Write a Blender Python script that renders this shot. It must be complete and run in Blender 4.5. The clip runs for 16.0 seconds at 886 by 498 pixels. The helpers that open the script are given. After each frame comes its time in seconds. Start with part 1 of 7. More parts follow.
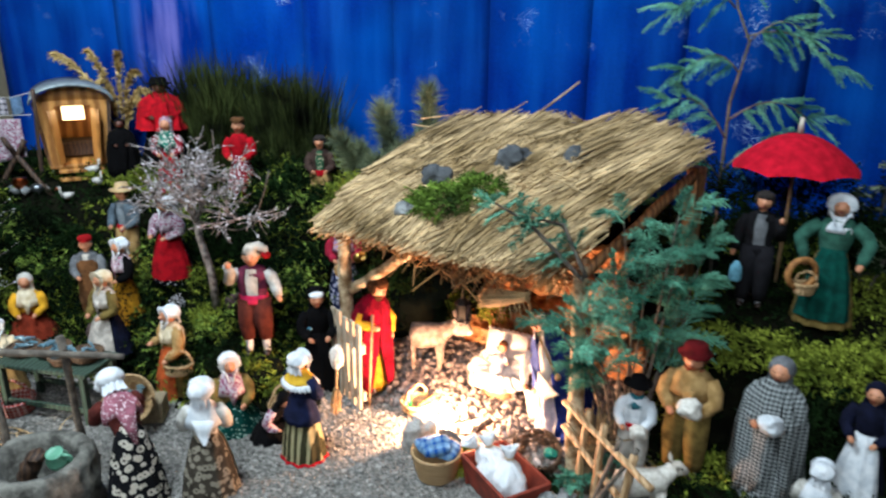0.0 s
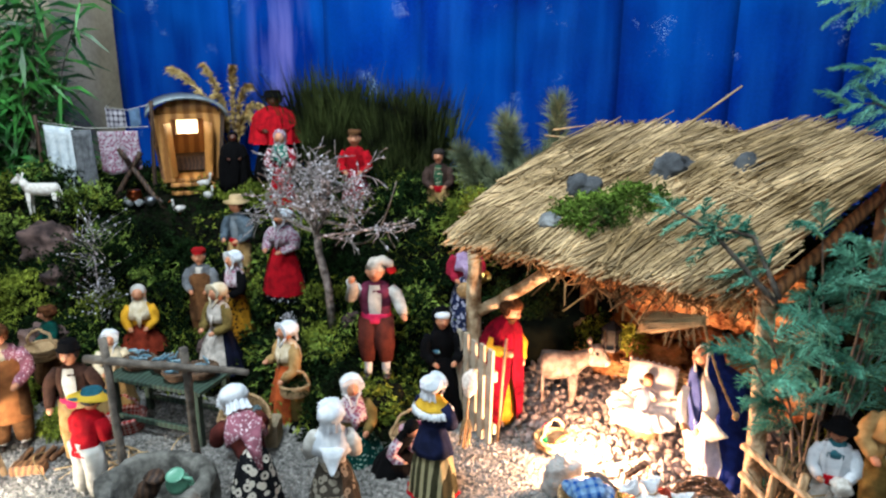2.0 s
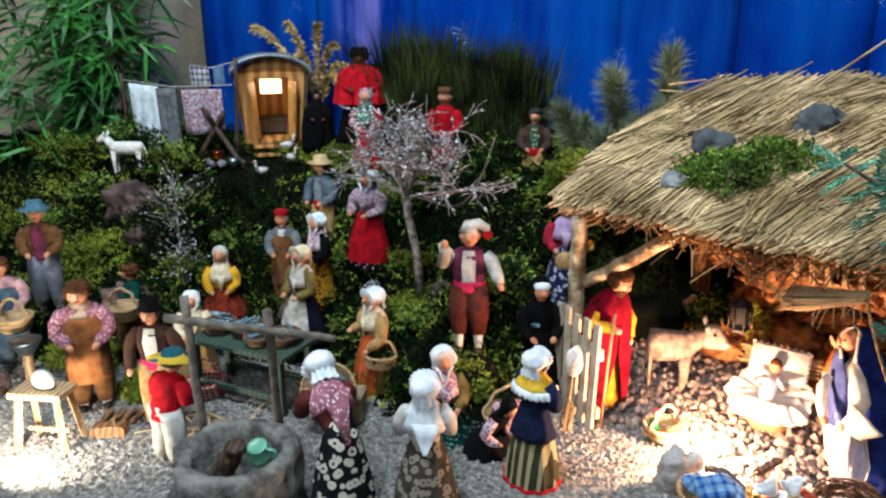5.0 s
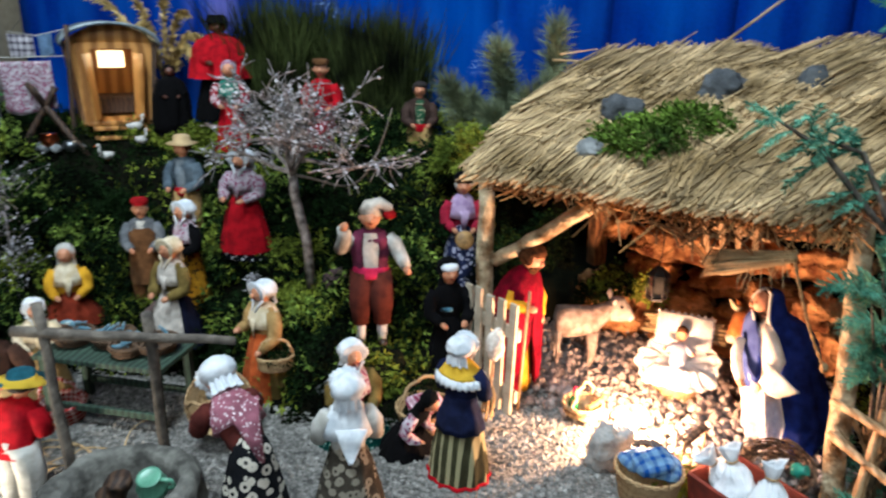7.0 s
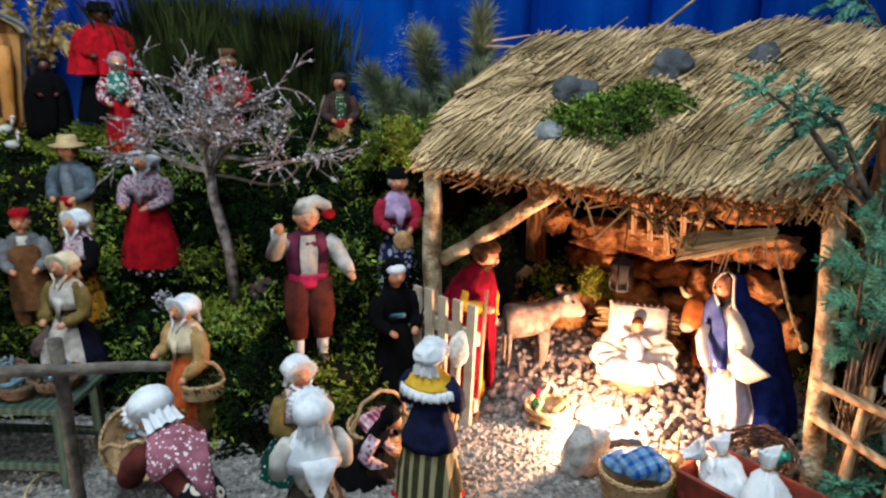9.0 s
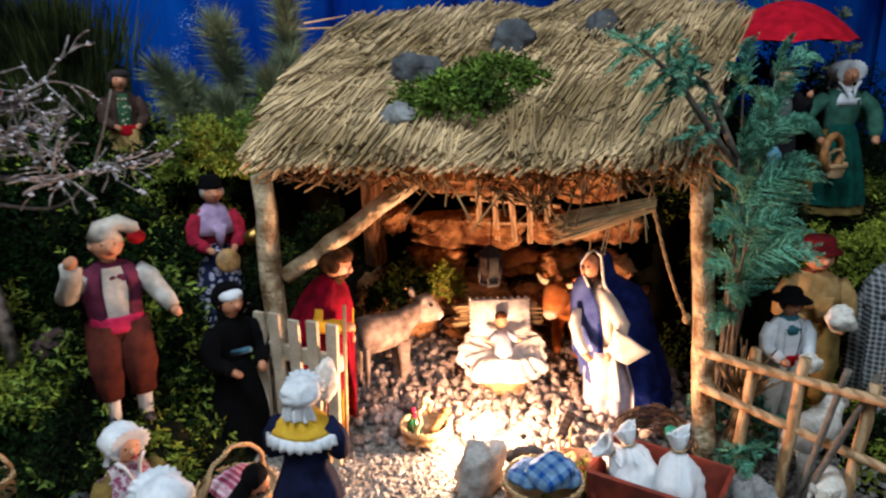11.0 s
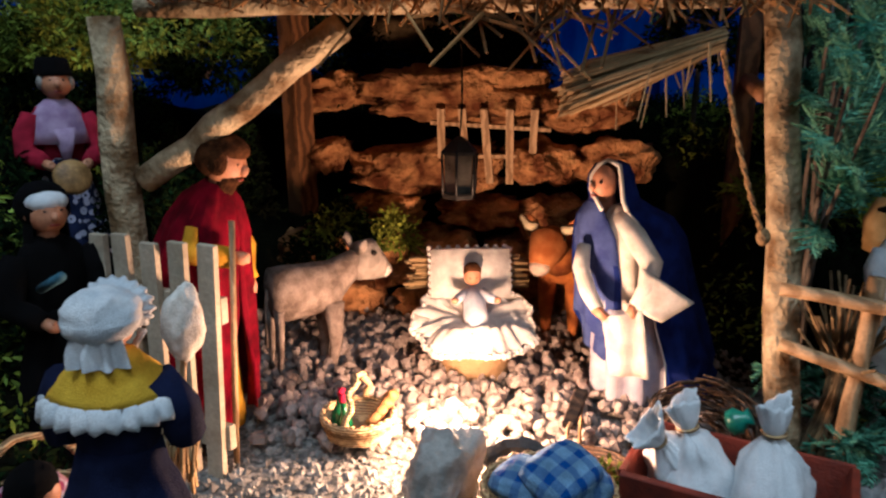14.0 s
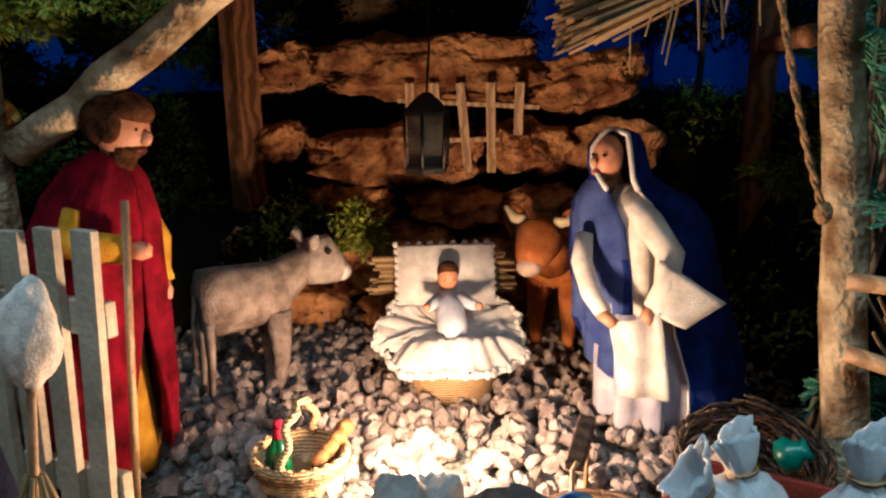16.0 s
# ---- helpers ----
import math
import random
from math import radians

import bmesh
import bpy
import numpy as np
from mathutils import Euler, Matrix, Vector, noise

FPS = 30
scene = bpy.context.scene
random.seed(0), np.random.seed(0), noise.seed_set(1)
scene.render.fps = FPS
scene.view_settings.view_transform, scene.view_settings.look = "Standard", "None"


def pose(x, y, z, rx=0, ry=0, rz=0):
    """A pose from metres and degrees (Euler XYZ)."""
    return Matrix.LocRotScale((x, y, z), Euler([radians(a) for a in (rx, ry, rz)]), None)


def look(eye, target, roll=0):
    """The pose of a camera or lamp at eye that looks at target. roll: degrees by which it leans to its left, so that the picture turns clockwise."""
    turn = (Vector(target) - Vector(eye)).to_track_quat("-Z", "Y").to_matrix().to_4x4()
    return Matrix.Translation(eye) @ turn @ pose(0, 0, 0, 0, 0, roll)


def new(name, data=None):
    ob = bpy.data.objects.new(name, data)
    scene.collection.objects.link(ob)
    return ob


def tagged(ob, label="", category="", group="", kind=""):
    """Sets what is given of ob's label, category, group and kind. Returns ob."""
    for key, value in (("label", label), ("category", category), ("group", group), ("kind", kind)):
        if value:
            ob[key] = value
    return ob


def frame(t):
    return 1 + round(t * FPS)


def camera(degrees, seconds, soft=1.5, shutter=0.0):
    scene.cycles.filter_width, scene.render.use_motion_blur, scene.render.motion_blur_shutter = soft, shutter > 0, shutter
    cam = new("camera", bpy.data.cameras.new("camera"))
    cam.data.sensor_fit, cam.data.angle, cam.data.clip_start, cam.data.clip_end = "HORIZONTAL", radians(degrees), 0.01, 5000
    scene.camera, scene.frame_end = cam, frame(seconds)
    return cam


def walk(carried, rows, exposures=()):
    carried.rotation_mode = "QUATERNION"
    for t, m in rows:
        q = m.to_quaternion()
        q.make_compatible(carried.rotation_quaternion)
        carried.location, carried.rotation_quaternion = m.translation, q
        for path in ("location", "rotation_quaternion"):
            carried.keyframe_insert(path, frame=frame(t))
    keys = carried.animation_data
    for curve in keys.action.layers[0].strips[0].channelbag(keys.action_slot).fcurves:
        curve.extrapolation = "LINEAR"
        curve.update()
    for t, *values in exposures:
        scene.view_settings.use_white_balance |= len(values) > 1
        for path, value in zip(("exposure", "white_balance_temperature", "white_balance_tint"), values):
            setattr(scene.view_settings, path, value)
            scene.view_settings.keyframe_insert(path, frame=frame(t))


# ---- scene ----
cam = camera(64.3, 16.0, soft=2.3, shutter=0.5)
PATH = [
    (0, (0.072, -0.287, 0.882), (-0.019, 1.608, 0.248), 0.6),
    (0.5, (0.016, -0.251, 0.868), (-0.155, 1.657, 0.295), 1.3),
    (1, (-0.028, -0.23, 0.844), (-0.284, 1.693, 0.356), 0.5),
    (1.5, (-0.058, -0.202, 0.817), (-0.33, 1.718, 0.327), -0.1),
    (2, (-0.086, -0.18, 0.797), (-0.372, 1.726, 0.262), 0.3),
    (2.5, (-0.096, -0.167, 0.782), (-0.484, 1.721, 0.246), -0.5),
    (3, (-0.102, -0.16, 0.772), (-0.539, 1.718, 0.241), -0.4),
    (3.5, (-0.107, -0.137, 0.764), (-0.597, 1.721, 0.21), -0.4),
    (4, (-0.12, -0.121, 0.754), (-0.625, 1.728, 0.183), -0.3),
    (6.5, (-0.25, -0.004, 0.693), (-0.473, 1.888, 0.082), 1.3),
    (7, (-0.285, 0.011, 0.679), (-0.327, 1.915, 0.068), 1.1),
    (7.5, (-0.32, 0.022, 0.663), (-0.207, 1.928, 0.065), 0.2),
    (8, (-0.339, 0.032, 0.665), (-0.194, 1.944, 0.096), 1.2),
    (8.5, (-0.346, 0.059, 0.649), (-0.138, 1.969, 0.09), 0.3),
    (9, (-0.389, 0.115, 0.624), (-0.103, 2.01, 0.05), 1.1),
    (9.5, (-0.437, 0.174, 0.599), (0.013, 2.031, 0.009), 2.0),
    (10, (-0.439, 0.202, 0.613), (0.166, 2.016, 0.027), 0.5),
    (12.5, (-0.405, 0.417, 0.451), (0.586, 2.081, -0.047), 0.0),
    (13, (-0.365, 0.45, 0.409), (0.601, 2.131, -0.083), -0.7),
    (13.5, (-0.331, 0.49, 0.374), (0.632, 2.182, -0.082), 0.4),
    (14, (-0.295, 0.54, 0.35), (0.661, 2.238, -0.1), 0.3),
    (14.5, (-0.273, 0.584, 0.332), (0.657, 2.303, -0.094), 0.3),
    (15, (-0.242, 0.613, 0.307), (0.693, 2.329, -0.116), -0.1),
    (15.5, (-0.221, 0.641, 0.295), (0.757, 2.339, -0.105), -0.3),
    (16, (-0.213, 0.656, 0.295), (0.789, 2.34, -0.106), -0.1),
]
walk(cam, [(t, look(eye, target, roll)) for t, eye, target, roll in PATH], exposures=((0, 0.15, 6050, 8), (1.2, 0.05, 6050, 8), (3, 0.15, 6050, 9), (4, 0.05, 6050, 9), (7, -0.1, 5950, 7), (9.5, -0.38, 6050, 9), (12.5, -0.9, 6050, 12), (14, -1.42, 5450, 6), (16, -1.8, 5020, -8)))

# ---------------------------------------------------------------- light
world = bpy.data.worlds.new("world")
scene.world = world
world.use_nodes = True
world.node_tree.nodes["Background"].inputs[0].default_value = (0.75, 0.85, 1.0, 1)
world.node_tree.nodes["Background"].inputs[1].default_value = 0.25


def lamp(name, kind, m, energy, color, **more):
    data = bpy.data.lights.new(name, kind)
    data.energy, data.color = energy, color
    for key, value in more.items():
        if key == "size":
            data.size = value
        elif key == "size_y":
            data.shape, data.size_y = "RECTANGLE", value
        elif key == "radius":
            data.shadow_soft_size = value
        elif key == "spot":
            data.spot_size, data.spot_blend = radians(value), 0.6
    ob = new(name, data)
    ob.matrix_world = m
    return ob


# cool daylight from a high window overhead, a weaker added fill behind the visitor
lamp("skylight", "AREA", look((-0.8, 0.55, 2.4), (-0.6, 1.3, 0.2)), 74, (0.86, 0.95, 1.0), size=0.7, size_y=0.5)
lamp("front_fill_light", "AREA", look((-0.5, -1.9, 2.7), (-0.2, 1.2, 0.2)), 88, (0.9, 0.96, 1.0), size=1.2, size_y=1.8)
# lamp hidden behind the rock before the manger, and one at the craftsmen's feet
lamp("manger_lamp_light", "POINT", Matrix.Translation((0.012, 1.056, 0.066)), 22.5, (1.0, 0.51, 0.28), radius=0.016)
lamp("ground_spot_light", "SPOT", look((-1.12, 0.70, 0.06), (-1.08, 1.0, 0.08)), 12.0, (1.0, 0.82, 0.62), radius=0.02, spot=150)
lamp("caravan_lamp_light", "POINT", Matrix.Translation((-1.20, 1.90, 0.585)), 0.9, (1.0, 0.75, 0.4), radius=0.02)


# ---------------------------------------------------------------- materials
def lin(h):
    v = [int(h[i:i + 2], 16) / 255 for i in (0, 2, 4)]
    return tuple(x / 12.92 if x <= 0.04045 else ((x + 0.055) / 1.055) ** 2.4 for x in v)


MATS = {}


def mat(name, color, rough=0.8, color2=None, scale=40.0, bump=0.3, metal=0.0, island=0.0, obj=0.0, wave=None, fine=400.0, sheen=0.0, glow=0.0, detail=4.0, deep=0.002, spec=None):
    """A surface with coarse and fine variation; island and obj: how far pieces differ; wave: (scale, distortion, axis) for grain."""
    if name in MATS:
        return MATS[name]
    m = bpy.data.materials.new(name)
    m.use_nodes = True
    nt = m.node_tree
    n, l = nt.nodes, nt.links
    b = n["Principled BSDF"]
    color = lin(color) if isinstance(color, str) else color
    color2 = tuple(c * 0.55 for c in color) if color2 is None else (lin(color2) if isinstance(color2, str) else color2)
    tc = n.new("ShaderNodeTexCoord")
    big = n.new("ShaderNodeTexNoise")
    big.inputs["Scale"].default_value, big.inputs["Detail"].default_value = scale, detail
    l.new(tc.outputs["Object"], big.inputs["Vector"])
    fac = big.outputs["Fac"]
    if wave:
        w = n.new("ShaderNodeTexWave")
        w.bands_direction = wave[2]
        w.inputs["Scale"].default_value, w.inputs["Distortion"].default_value = wave[0], wave[1]
        w.inputs["Detail"].default_value = 3
        l.new(tc.outputs["Object"], w.inputs["Vector"])
        mx = n.new("ShaderNodeMath")
        mx.operation = "MULTIPLY_ADD"
        l.new(w.outputs["Fac"], mx.inputs[0])
        mx.inputs[1].default_value = 0.5
        half = n.new("ShaderNodeMath")
        half.operation = "MULTIPLY"
        l.new(fac, half.inputs[0])
        half.inputs[1].default_value = 0.5
        l.new(half.outputs[0], mx.inputs[2])
        fac = mx.outputs[0]
    ramp = n.new("ShaderNodeValToRGB")
    ramp.color_ramp.elements[0].position, ramp.color_ramp.elements[1].position = 0.35, 0.65
    ramp.color_ramp.elements[0].color, ramp.color_ramp.elements[1].color = (*color2, 1), (*color, 1)
    l.new(fac, ramp.inputs[0])
    out = ramp.outputs[0]
    fn = n.new("ShaderNodeTexNoise")
    fn.inputs["Scale"].default_value, fn.inputs["Detail"].default_value = fine, 2
    l.new(tc.outputs["Object"], fn.inputs["Vector"])
    for amount, sock in ((island, "g"), (obj, "o"), (0.35, "f")):
        if amount <= 0:
            continue
        if sock == "g":
            s = n.new("ShaderNodeNewGeometry").outputs["Random Per Island"]
        elif sock == "o":
            s = n.new("ShaderNodeObjectInfo").outputs["Random"]
        else:
            s = fn.outputs["Fac"]
        mr = n.new("ShaderNodeMapRange")
        mr.inputs["To Min"].default_value, mr.inputs["To Max"].default_value = 1 - amount, 1 + amount * 0.6
        l.new(s, mr.inputs["Value"])
        hv = n.new("ShaderNodeHueSaturation")
        l.new(out, hv.inputs["Color"])
        l.new(mr.outputs[0], hv.inputs["Value"])
        out = hv.outputs[0]
    l.new(out, b.inputs["Base Color"])
    b.inputs["Roughness"].default_value, b.inputs["Metallic"].default_value = rough, metal
    if spec is not None:
        b.inputs["Specular IOR Level"].default_value = spec
    if sheen:
        b.inputs["Sheen Weight"].default_value = sheen
    if glow:
        l.new(out, b.inputs["Emission Color"])
        b.inputs["Emission Strength"].default_value = glow
    if bump:
        bp = n.new("ShaderNodeBump")
        bp.inputs["Strength"].default_value, bp.inputs["Distance"].default_value = bump, deep
        ad = n.new("ShaderNodeMath")
        ad.operation = "ADD"
        l.new(fac, ad.inputs[0])
        l.new(fn.outputs["Fac"], ad.inputs[1])
        l.new(ad.outputs[0], bp.inputs["Height"])
        l.new(bp.outputs[0], b.inputs["Normal"])
    MATS[name] = m
    return m


def cloth(color, color2=None):
    """Woven cloth of one colour, with soft fading."""
    return mat("cloth_" + color, color, 0.95, color2, 55, 0.5, fine=1100, deep=0.0035, detail=3.0, spec=0.12)


def pattern(name, ground, motif, kind, scale):
    """Printed cloth: dots, checks, stripes or flowers."""
    if name in MATS:
        return MATS[name]
    m = mat(name, ground, 0.95, None, 55, 0.7, fine=900, deep=0.006, detail=3.0, spec=0.12)
    n, l = m.node_tree.nodes, m.node_tree.links
    b = n["Principled BSDF"]
    old = b.inputs["Base Color"].links[0].from_socket
    tc = n.new("ShaderNodeTexCoord")
    mix = n.new("ShaderNodeMix")
    mix.data_type = "RGBA"
    if kind in ("dots", "flowers"):
        v = n.new("ShaderNodeTexVoronoi")
        v.inputs["Scale"].default_value = scale
        l.new(tc.outputs["Object"], v.inputs["Vector"])
        f = n.new("ShaderNodeMath")
        f.operation = "LESS_THAN"
        f.inputs[1].default_value = 0.3 if kind == "dots" else 0.45
        l.new(v.outputs["Distance"], f.inputs[0])
        fac = f.outputs[0]
        if kind == "flowers":
            g = n.new("ShaderNodeMath")
            g.operation = "GREATER_THAN"
            g.inputs[1].default_value = 0.16
            l.new(v.outputs["Distance"], g.inputs[0])
            h = n.new("ShaderNodeMath")
            h.operation = "MULTIPLY"
            l.new(fac, h.inputs[0])
            l.new(g.outputs[0], h.inputs[1])
            fac = h.outputs[0]
    else:
        sp = n.new("ShaderNodeSeparateXYZ")
        l.new(tc.outputs["Object"], sp.inputs[0])
        bands = []
        for axis in ((0, 2) if kind == "checks" else (0, 1) if kind == "flatchecks" else (2,) if kind == "hoops" else (0,)):
            a = n.new("ShaderNodeMath")
            a.operation = "MULTIPLY"
            a.inputs[1].default_value = scale
            l.new(sp.outputs[axis], a.inputs[0])
            s = n.new("ShaderNodeMath")
            s.operation = "FRACT"
            l.new(a.outputs[0], s.inputs[0])
            t = n.new("ShaderNodeMath")
            t.operation = "GREATER_THAN"
            t.inputs[1].default_value = 0.6
            l.new(s.outputs[0], t.inputs[0])
            bands.append(t.outputs[0])
        fac = bands[0]
        if len(bands) == 2:
            a = n.new("ShaderNodeMath")
            a.operation = "ADD"
            l.new(bands[0], a.inputs[0])
            l.new(bands[1], a.inputs[1])
            h = n.new("ShaderNodeMath")
            h.operation = "MULTIPLY"
            h.inputs[1].default_value = 0.5
            l.new(a.outputs[0], h.inputs[0])
            fac = h.outputs[0]
    l.new(fac, mix.inputs["Factor"])
    l.new(old, mix.inputs["A"])
    mix.inputs["B"].default_value = (*lin(motif), 1)
    l.new(mix.outputs["Result"], b.inputs["Base Color"])
    return m


SKIN = mat("painted_clay_skin", "c98f6c", 0.55, "b57a58", 60, 0.1)
SKIN_DARK = mat("dark_clay_skin", "5a3322", 0.5, "45261a", 60, 0.1)
HAIR_GREY = mat("grey_wool_hair", "9c9890", 0.95, "6a665f", 120, 0.8)
HAIR_DARK = mat("dark_wool_hair", "241a14", 0.9, "120c08", 120, 0.8)
HAIR_BROWN = mat("brown_wool_hair", "583820", 0.95, "321e10", 120, 0.8, spec=0.1)
WHITE = cloth("e4e8ea", "c4ccd2")
CREAM = cloth("ddd2b8", "bfae8c")
STRAW = mat("straw", "cab084", 0.75, "86704a", 12, 0.3, island=0.6, fine=300, spec=0.25)
# eaves straw tinted orange: the lamp's glow from below is in the colour
STALK = mat("lamplit_straw", "a8804e", 0.8, "624426", 12, 0.3, island=0.7, fine=300, spec=0.2)
STRAW_DARK = mat("weathered_straw", "96805a", 0.8, "54442c", 60, 0.3, island=0.6, fine=300)
WICKER = mat("wicker", "c9aa7a", 0.7, "846440", 90, 0.8, wave=(120, 3, "Z"), fine=300)
WICKER_DARK = mat("dark_wicker", "6b5138", 0.75, "3a2a1c", 90, 0.8, wave=(120, 3, "Z"))
WOOD_PALE = mat("pale_wood", "b99a72", 0.65, "8d6f4a", 30, 0.4, wave=(30, 6, "X"))
WOOD = mat("brown_wood", "8a5f38", 0.65, "57381d", 30, 0.5, wave=(25, 7, "X"))
WOOD_DARK = mat("dark_wood", "4a3524", 0.7, "2a1c12", 30, 0.5, wave=(25, 7, "X"))
BARK = mat("peeled_birch_log", "d6c6a2", 0.8, "745c3e", 34, 1.0, fine=160, detail=10, deep=0.005, spec=0.2)
BARK_GREY = mat("grey_bark", "6d655a", 0.85, "3d3730", 45, 1.0, fine=160)
TWIG = mat("frosted_twig", "9c9490", 0.5, "3a322e", 70, 0.6, island=0.4)
STONE = mat("grey_stone", "8f9291", 0.9, "5c605f", 26, 1.0, fine=160, obj=0.2)
STONE_DARK = mat("dark_slate", "565a5c", 0.85, "33373a", 26, 1.0, fine=160, obj=0.2)
ROCK = mat("brown_rock", "e0a66c", 0.95, "6a3c22", 26, 1.0, fine=90, obj=0.3, deep=0.012, detail=10, spec=0.15)
PEBBLE = mat("pale_pebble", "a89c94", 0.85, "746862", 50, 0.5, island=0.5, fine=250)
GRAVEL = mat("crushed_gravel", "9a9892", 0.9, "5c5b57", 80, 0.8, island=0.5, fine=300)
SOIL = mat("gravel_bed", "8c8a84", 0.95, "45443f", 130, 1.0, fine=500)
# earth taken near black: shade between the sprigs is put into the colour
EARTH = mat("shaded_earth", "14150c", 0.98, "080905", 30, 1.0, fine=200, spec=0.05)
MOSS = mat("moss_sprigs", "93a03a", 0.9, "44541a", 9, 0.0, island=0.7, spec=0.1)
# bright copy for lit tips, near-black one below for shade in the gaps
TIPS = mat("lit_green_tips", "94ac4c", 0.9, "38541e", 14, 0.0, island=0.6, spec=0.1)
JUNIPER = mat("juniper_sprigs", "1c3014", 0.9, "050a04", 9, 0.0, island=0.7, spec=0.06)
CONIFER = mat("conifer_needles", "76b496", 0.75, "2c6450", 12, 0.0, island=0.65, spec=0.15)
BROOM = mat("broom_stems", "3c4622", 0.85, "0a0e06", 12, 0.0, island=0.6, spec=0.08)
PINE = mat("pine_needles", "86926c", 0.75, "4a5840", 12, 0.0, island=0.5)
BAMBOO = mat("bamboo_leaves", "478a3a", 0.5, "1e541e", 8, 0.1, island=0.6)
PAMPAS = mat("dried_grass_plumes", "d2b878", 0.85, "947538", 30, 0.0, island=0.5)
FLEECE = mat("white_fleece", "e2dfd6", 0.98, "c2bdb0", 130, 0.35, fine=600)
SACK = cloth("f2f5f7", "dfe6ea")
BLACK = cloth("050507", "020203")
RED_HAT = cloth("a5161c", "7c0d12")
SHOE = mat("dark_leather", "2a1d15", 0.5, "17100b", 40, 0.2)
BRASS = mat("brass", "c9a45a", 0.35, "8f6f33", 40, 0.1, metal=1.0)
TIN = mat("tin", "9aa0a4", 0.4, "6f7579", 40, 0.1, metal=1.0)


# ---------------------------------------------------------------- mesh helpers
class Shape:
    """Gathers rings, tubes, balls and boards into one mesh with several materials."""

    def __init__(self):
        self.v, self.f, self.m, self.mats = [], [], [], []

    def slot(self, material):
        if material not in self.mats:
            self.mats.append(material)
        return self.mats.index(material)

    def add(self, verts, faces, material):
        o, s = len(self.v), self.slot(material)
        self.v += [tuple(p) for p in verts]
        for f in faces:
            self.f.append(tuple(o + i for i in f))
            self.m.append(s)
        return self

    def rings(self, rows, material, closed=True, caps=True):
        k = len(rows[0])
        verts = [p for row in rows for p in row]
        faces = []
        for i in range(len(rows) - 1):
            for j in range(k if closed else k - 1):
                a, b = i * k + j, i * k + (j + 1) % k
                faces.append((a, b, b + k, a + k))
        if caps and closed:
            faces += [tuple(range(k))[::-1], tuple(range((len(rows) - 1) * k, len(rows) * k))]
        return self.add(verts, faces, material)

    def lathe(self, prof, material, c=(0, 0, 0), sy=1.0, n=16, wav=0, amp=0.0, arc=None, caps=True, fine=1):
        """prof: (radius, height) rows; arc: (from, to) degrees, 0 at the front (-y)."""
        a0, a1 = arc or (0, 360)
        count = n if arc is None else n + 1
        rows = []
        if fine > 1:
            prof = [tuple(a[i] + (b[i] - a[i]) * k / fine for i in (0, 1)) for a, b in zip(prof, prof[1:]) for k in range(fine)] + [prof[-1]]
        for r, z in prof:
            row = []
            for j in range(count):
                a = radians(a0 + (a1 - a0) * j / n)
                q = r * (1 + amp * math.sin(wav * a) * min(1, 2.5 * r))
                row.append((c[0] + q * math.sin(a), c[1] - sy * q * math.cos(a), c[2] + z))
            rows.append(row)
        return self.rings(rows, material, arc is None, caps)

    def tube(self, pts, radii, material, n=8, flat=1.0):
        pts = [Vector(p) for p in pts]
        rows = []
        side = None
        for i, p in enumerate(pts):
            d = (pts[min(i + 1, len(pts) - 1)] - pts[max(i - 1, 0)]).normalized()
            if side is None:
                side = d.cross(Vector((0.31, 0.95, 0.05))).normalized()
            side = (side - d * side.dot(d)).normalized()
            up = d.cross(side)
            r = radii[i] if isinstance(radii, (list, tuple)) else radii
            rows.append([p + r * (math.cos(2 * math.pi * j / n) * side + flat * math.sin(2 * math.pi * j / n) * up) for j in range(n)])
        return self.rings(rows, material)

    def ball(self, c, r, material, n=12, m=8, cut=None):
        r = (r, r, r) if isinstance(r, (int, float)) else r
        rows = []
        for i in range(m + 1):
            t = math.pi * i / m
            if cut and math.cos(t) > cut:
                continue
            s = max(math.sin(t), 0.02)
            rows.append([(c[0] + r[0] * s * math.sin(2 * math.pi * j / n), c[1] - r[1] * s * math.cos(2 * math.pi * j / n), c[2] - r[2] * math.cos(t)) for j in range(n)])
        return self.rings(rows, material)

    def board(self, c, size, material, rot=None, warp=0.0):
        x, y, z = (s / 2 for s in size)
        b = min(x, y, z) * 0.25
        m = (rot or Matrix()).to_3x3()
        verts, faces = [], []
        for zz, k in ((-z, b), (-z + b, 0), (z - b, 0), (z, b)):
            for sx, sy_ in ((-1, -1), (1, -1), (1, 1), (-1, 1)):
                p = Vector((sx * (x - k), sy_ * (y - k), zz))
                verts.append(Vector(c) + m @ p + Vector((random.uniform(-warp, warp), random.uniform(-warp, warp), random.uniform(-warp, warp))))
        for i in range(3):
            for j in range(4):
                faces.append((i * 4 + j, i * 4 + (j + 1) % 4, i * 4 + 4 + (j + 1) % 4, i * 4 + 4 + j))
        faces += [(3, 2, 1, 0), (12, 13, 14, 15)]
        return self.add(verts, faces, material)

    def warp(self, fn):
        self.v = [tuple(fn(Vector(p))) for p in self.v]
        return self

    def mesh(self, name, smooth=True):
        me = bpy.data.meshes.new(name)
        me.from_pydata(self.v, [], self.f)
        for m in self.mats:
            me.materials.append(m)
        me.polygons.foreach_set("material_index", self.m)
        me.polygons.foreach_set("use_smooth", [smooth] * len(self.f))
        me.update()
        return me

    def thing(self, name, m=None, parent=None, label="", category="", group="", kind="", smooth=True):
        ob = new(name, self.mesh(name, smooth))
        if parent:
            ob.parent = parent
        if m is not None:
            ob.matrix_basis = m
        return tagged(ob, label, category, group, kind)


def base(name, m, label, category, group="", kind=""):
    ob = new(name)
    ob.matrix_basis = m
    ob.empty_display_size = 0.05
    return tagged(ob, label, category, group, kind)


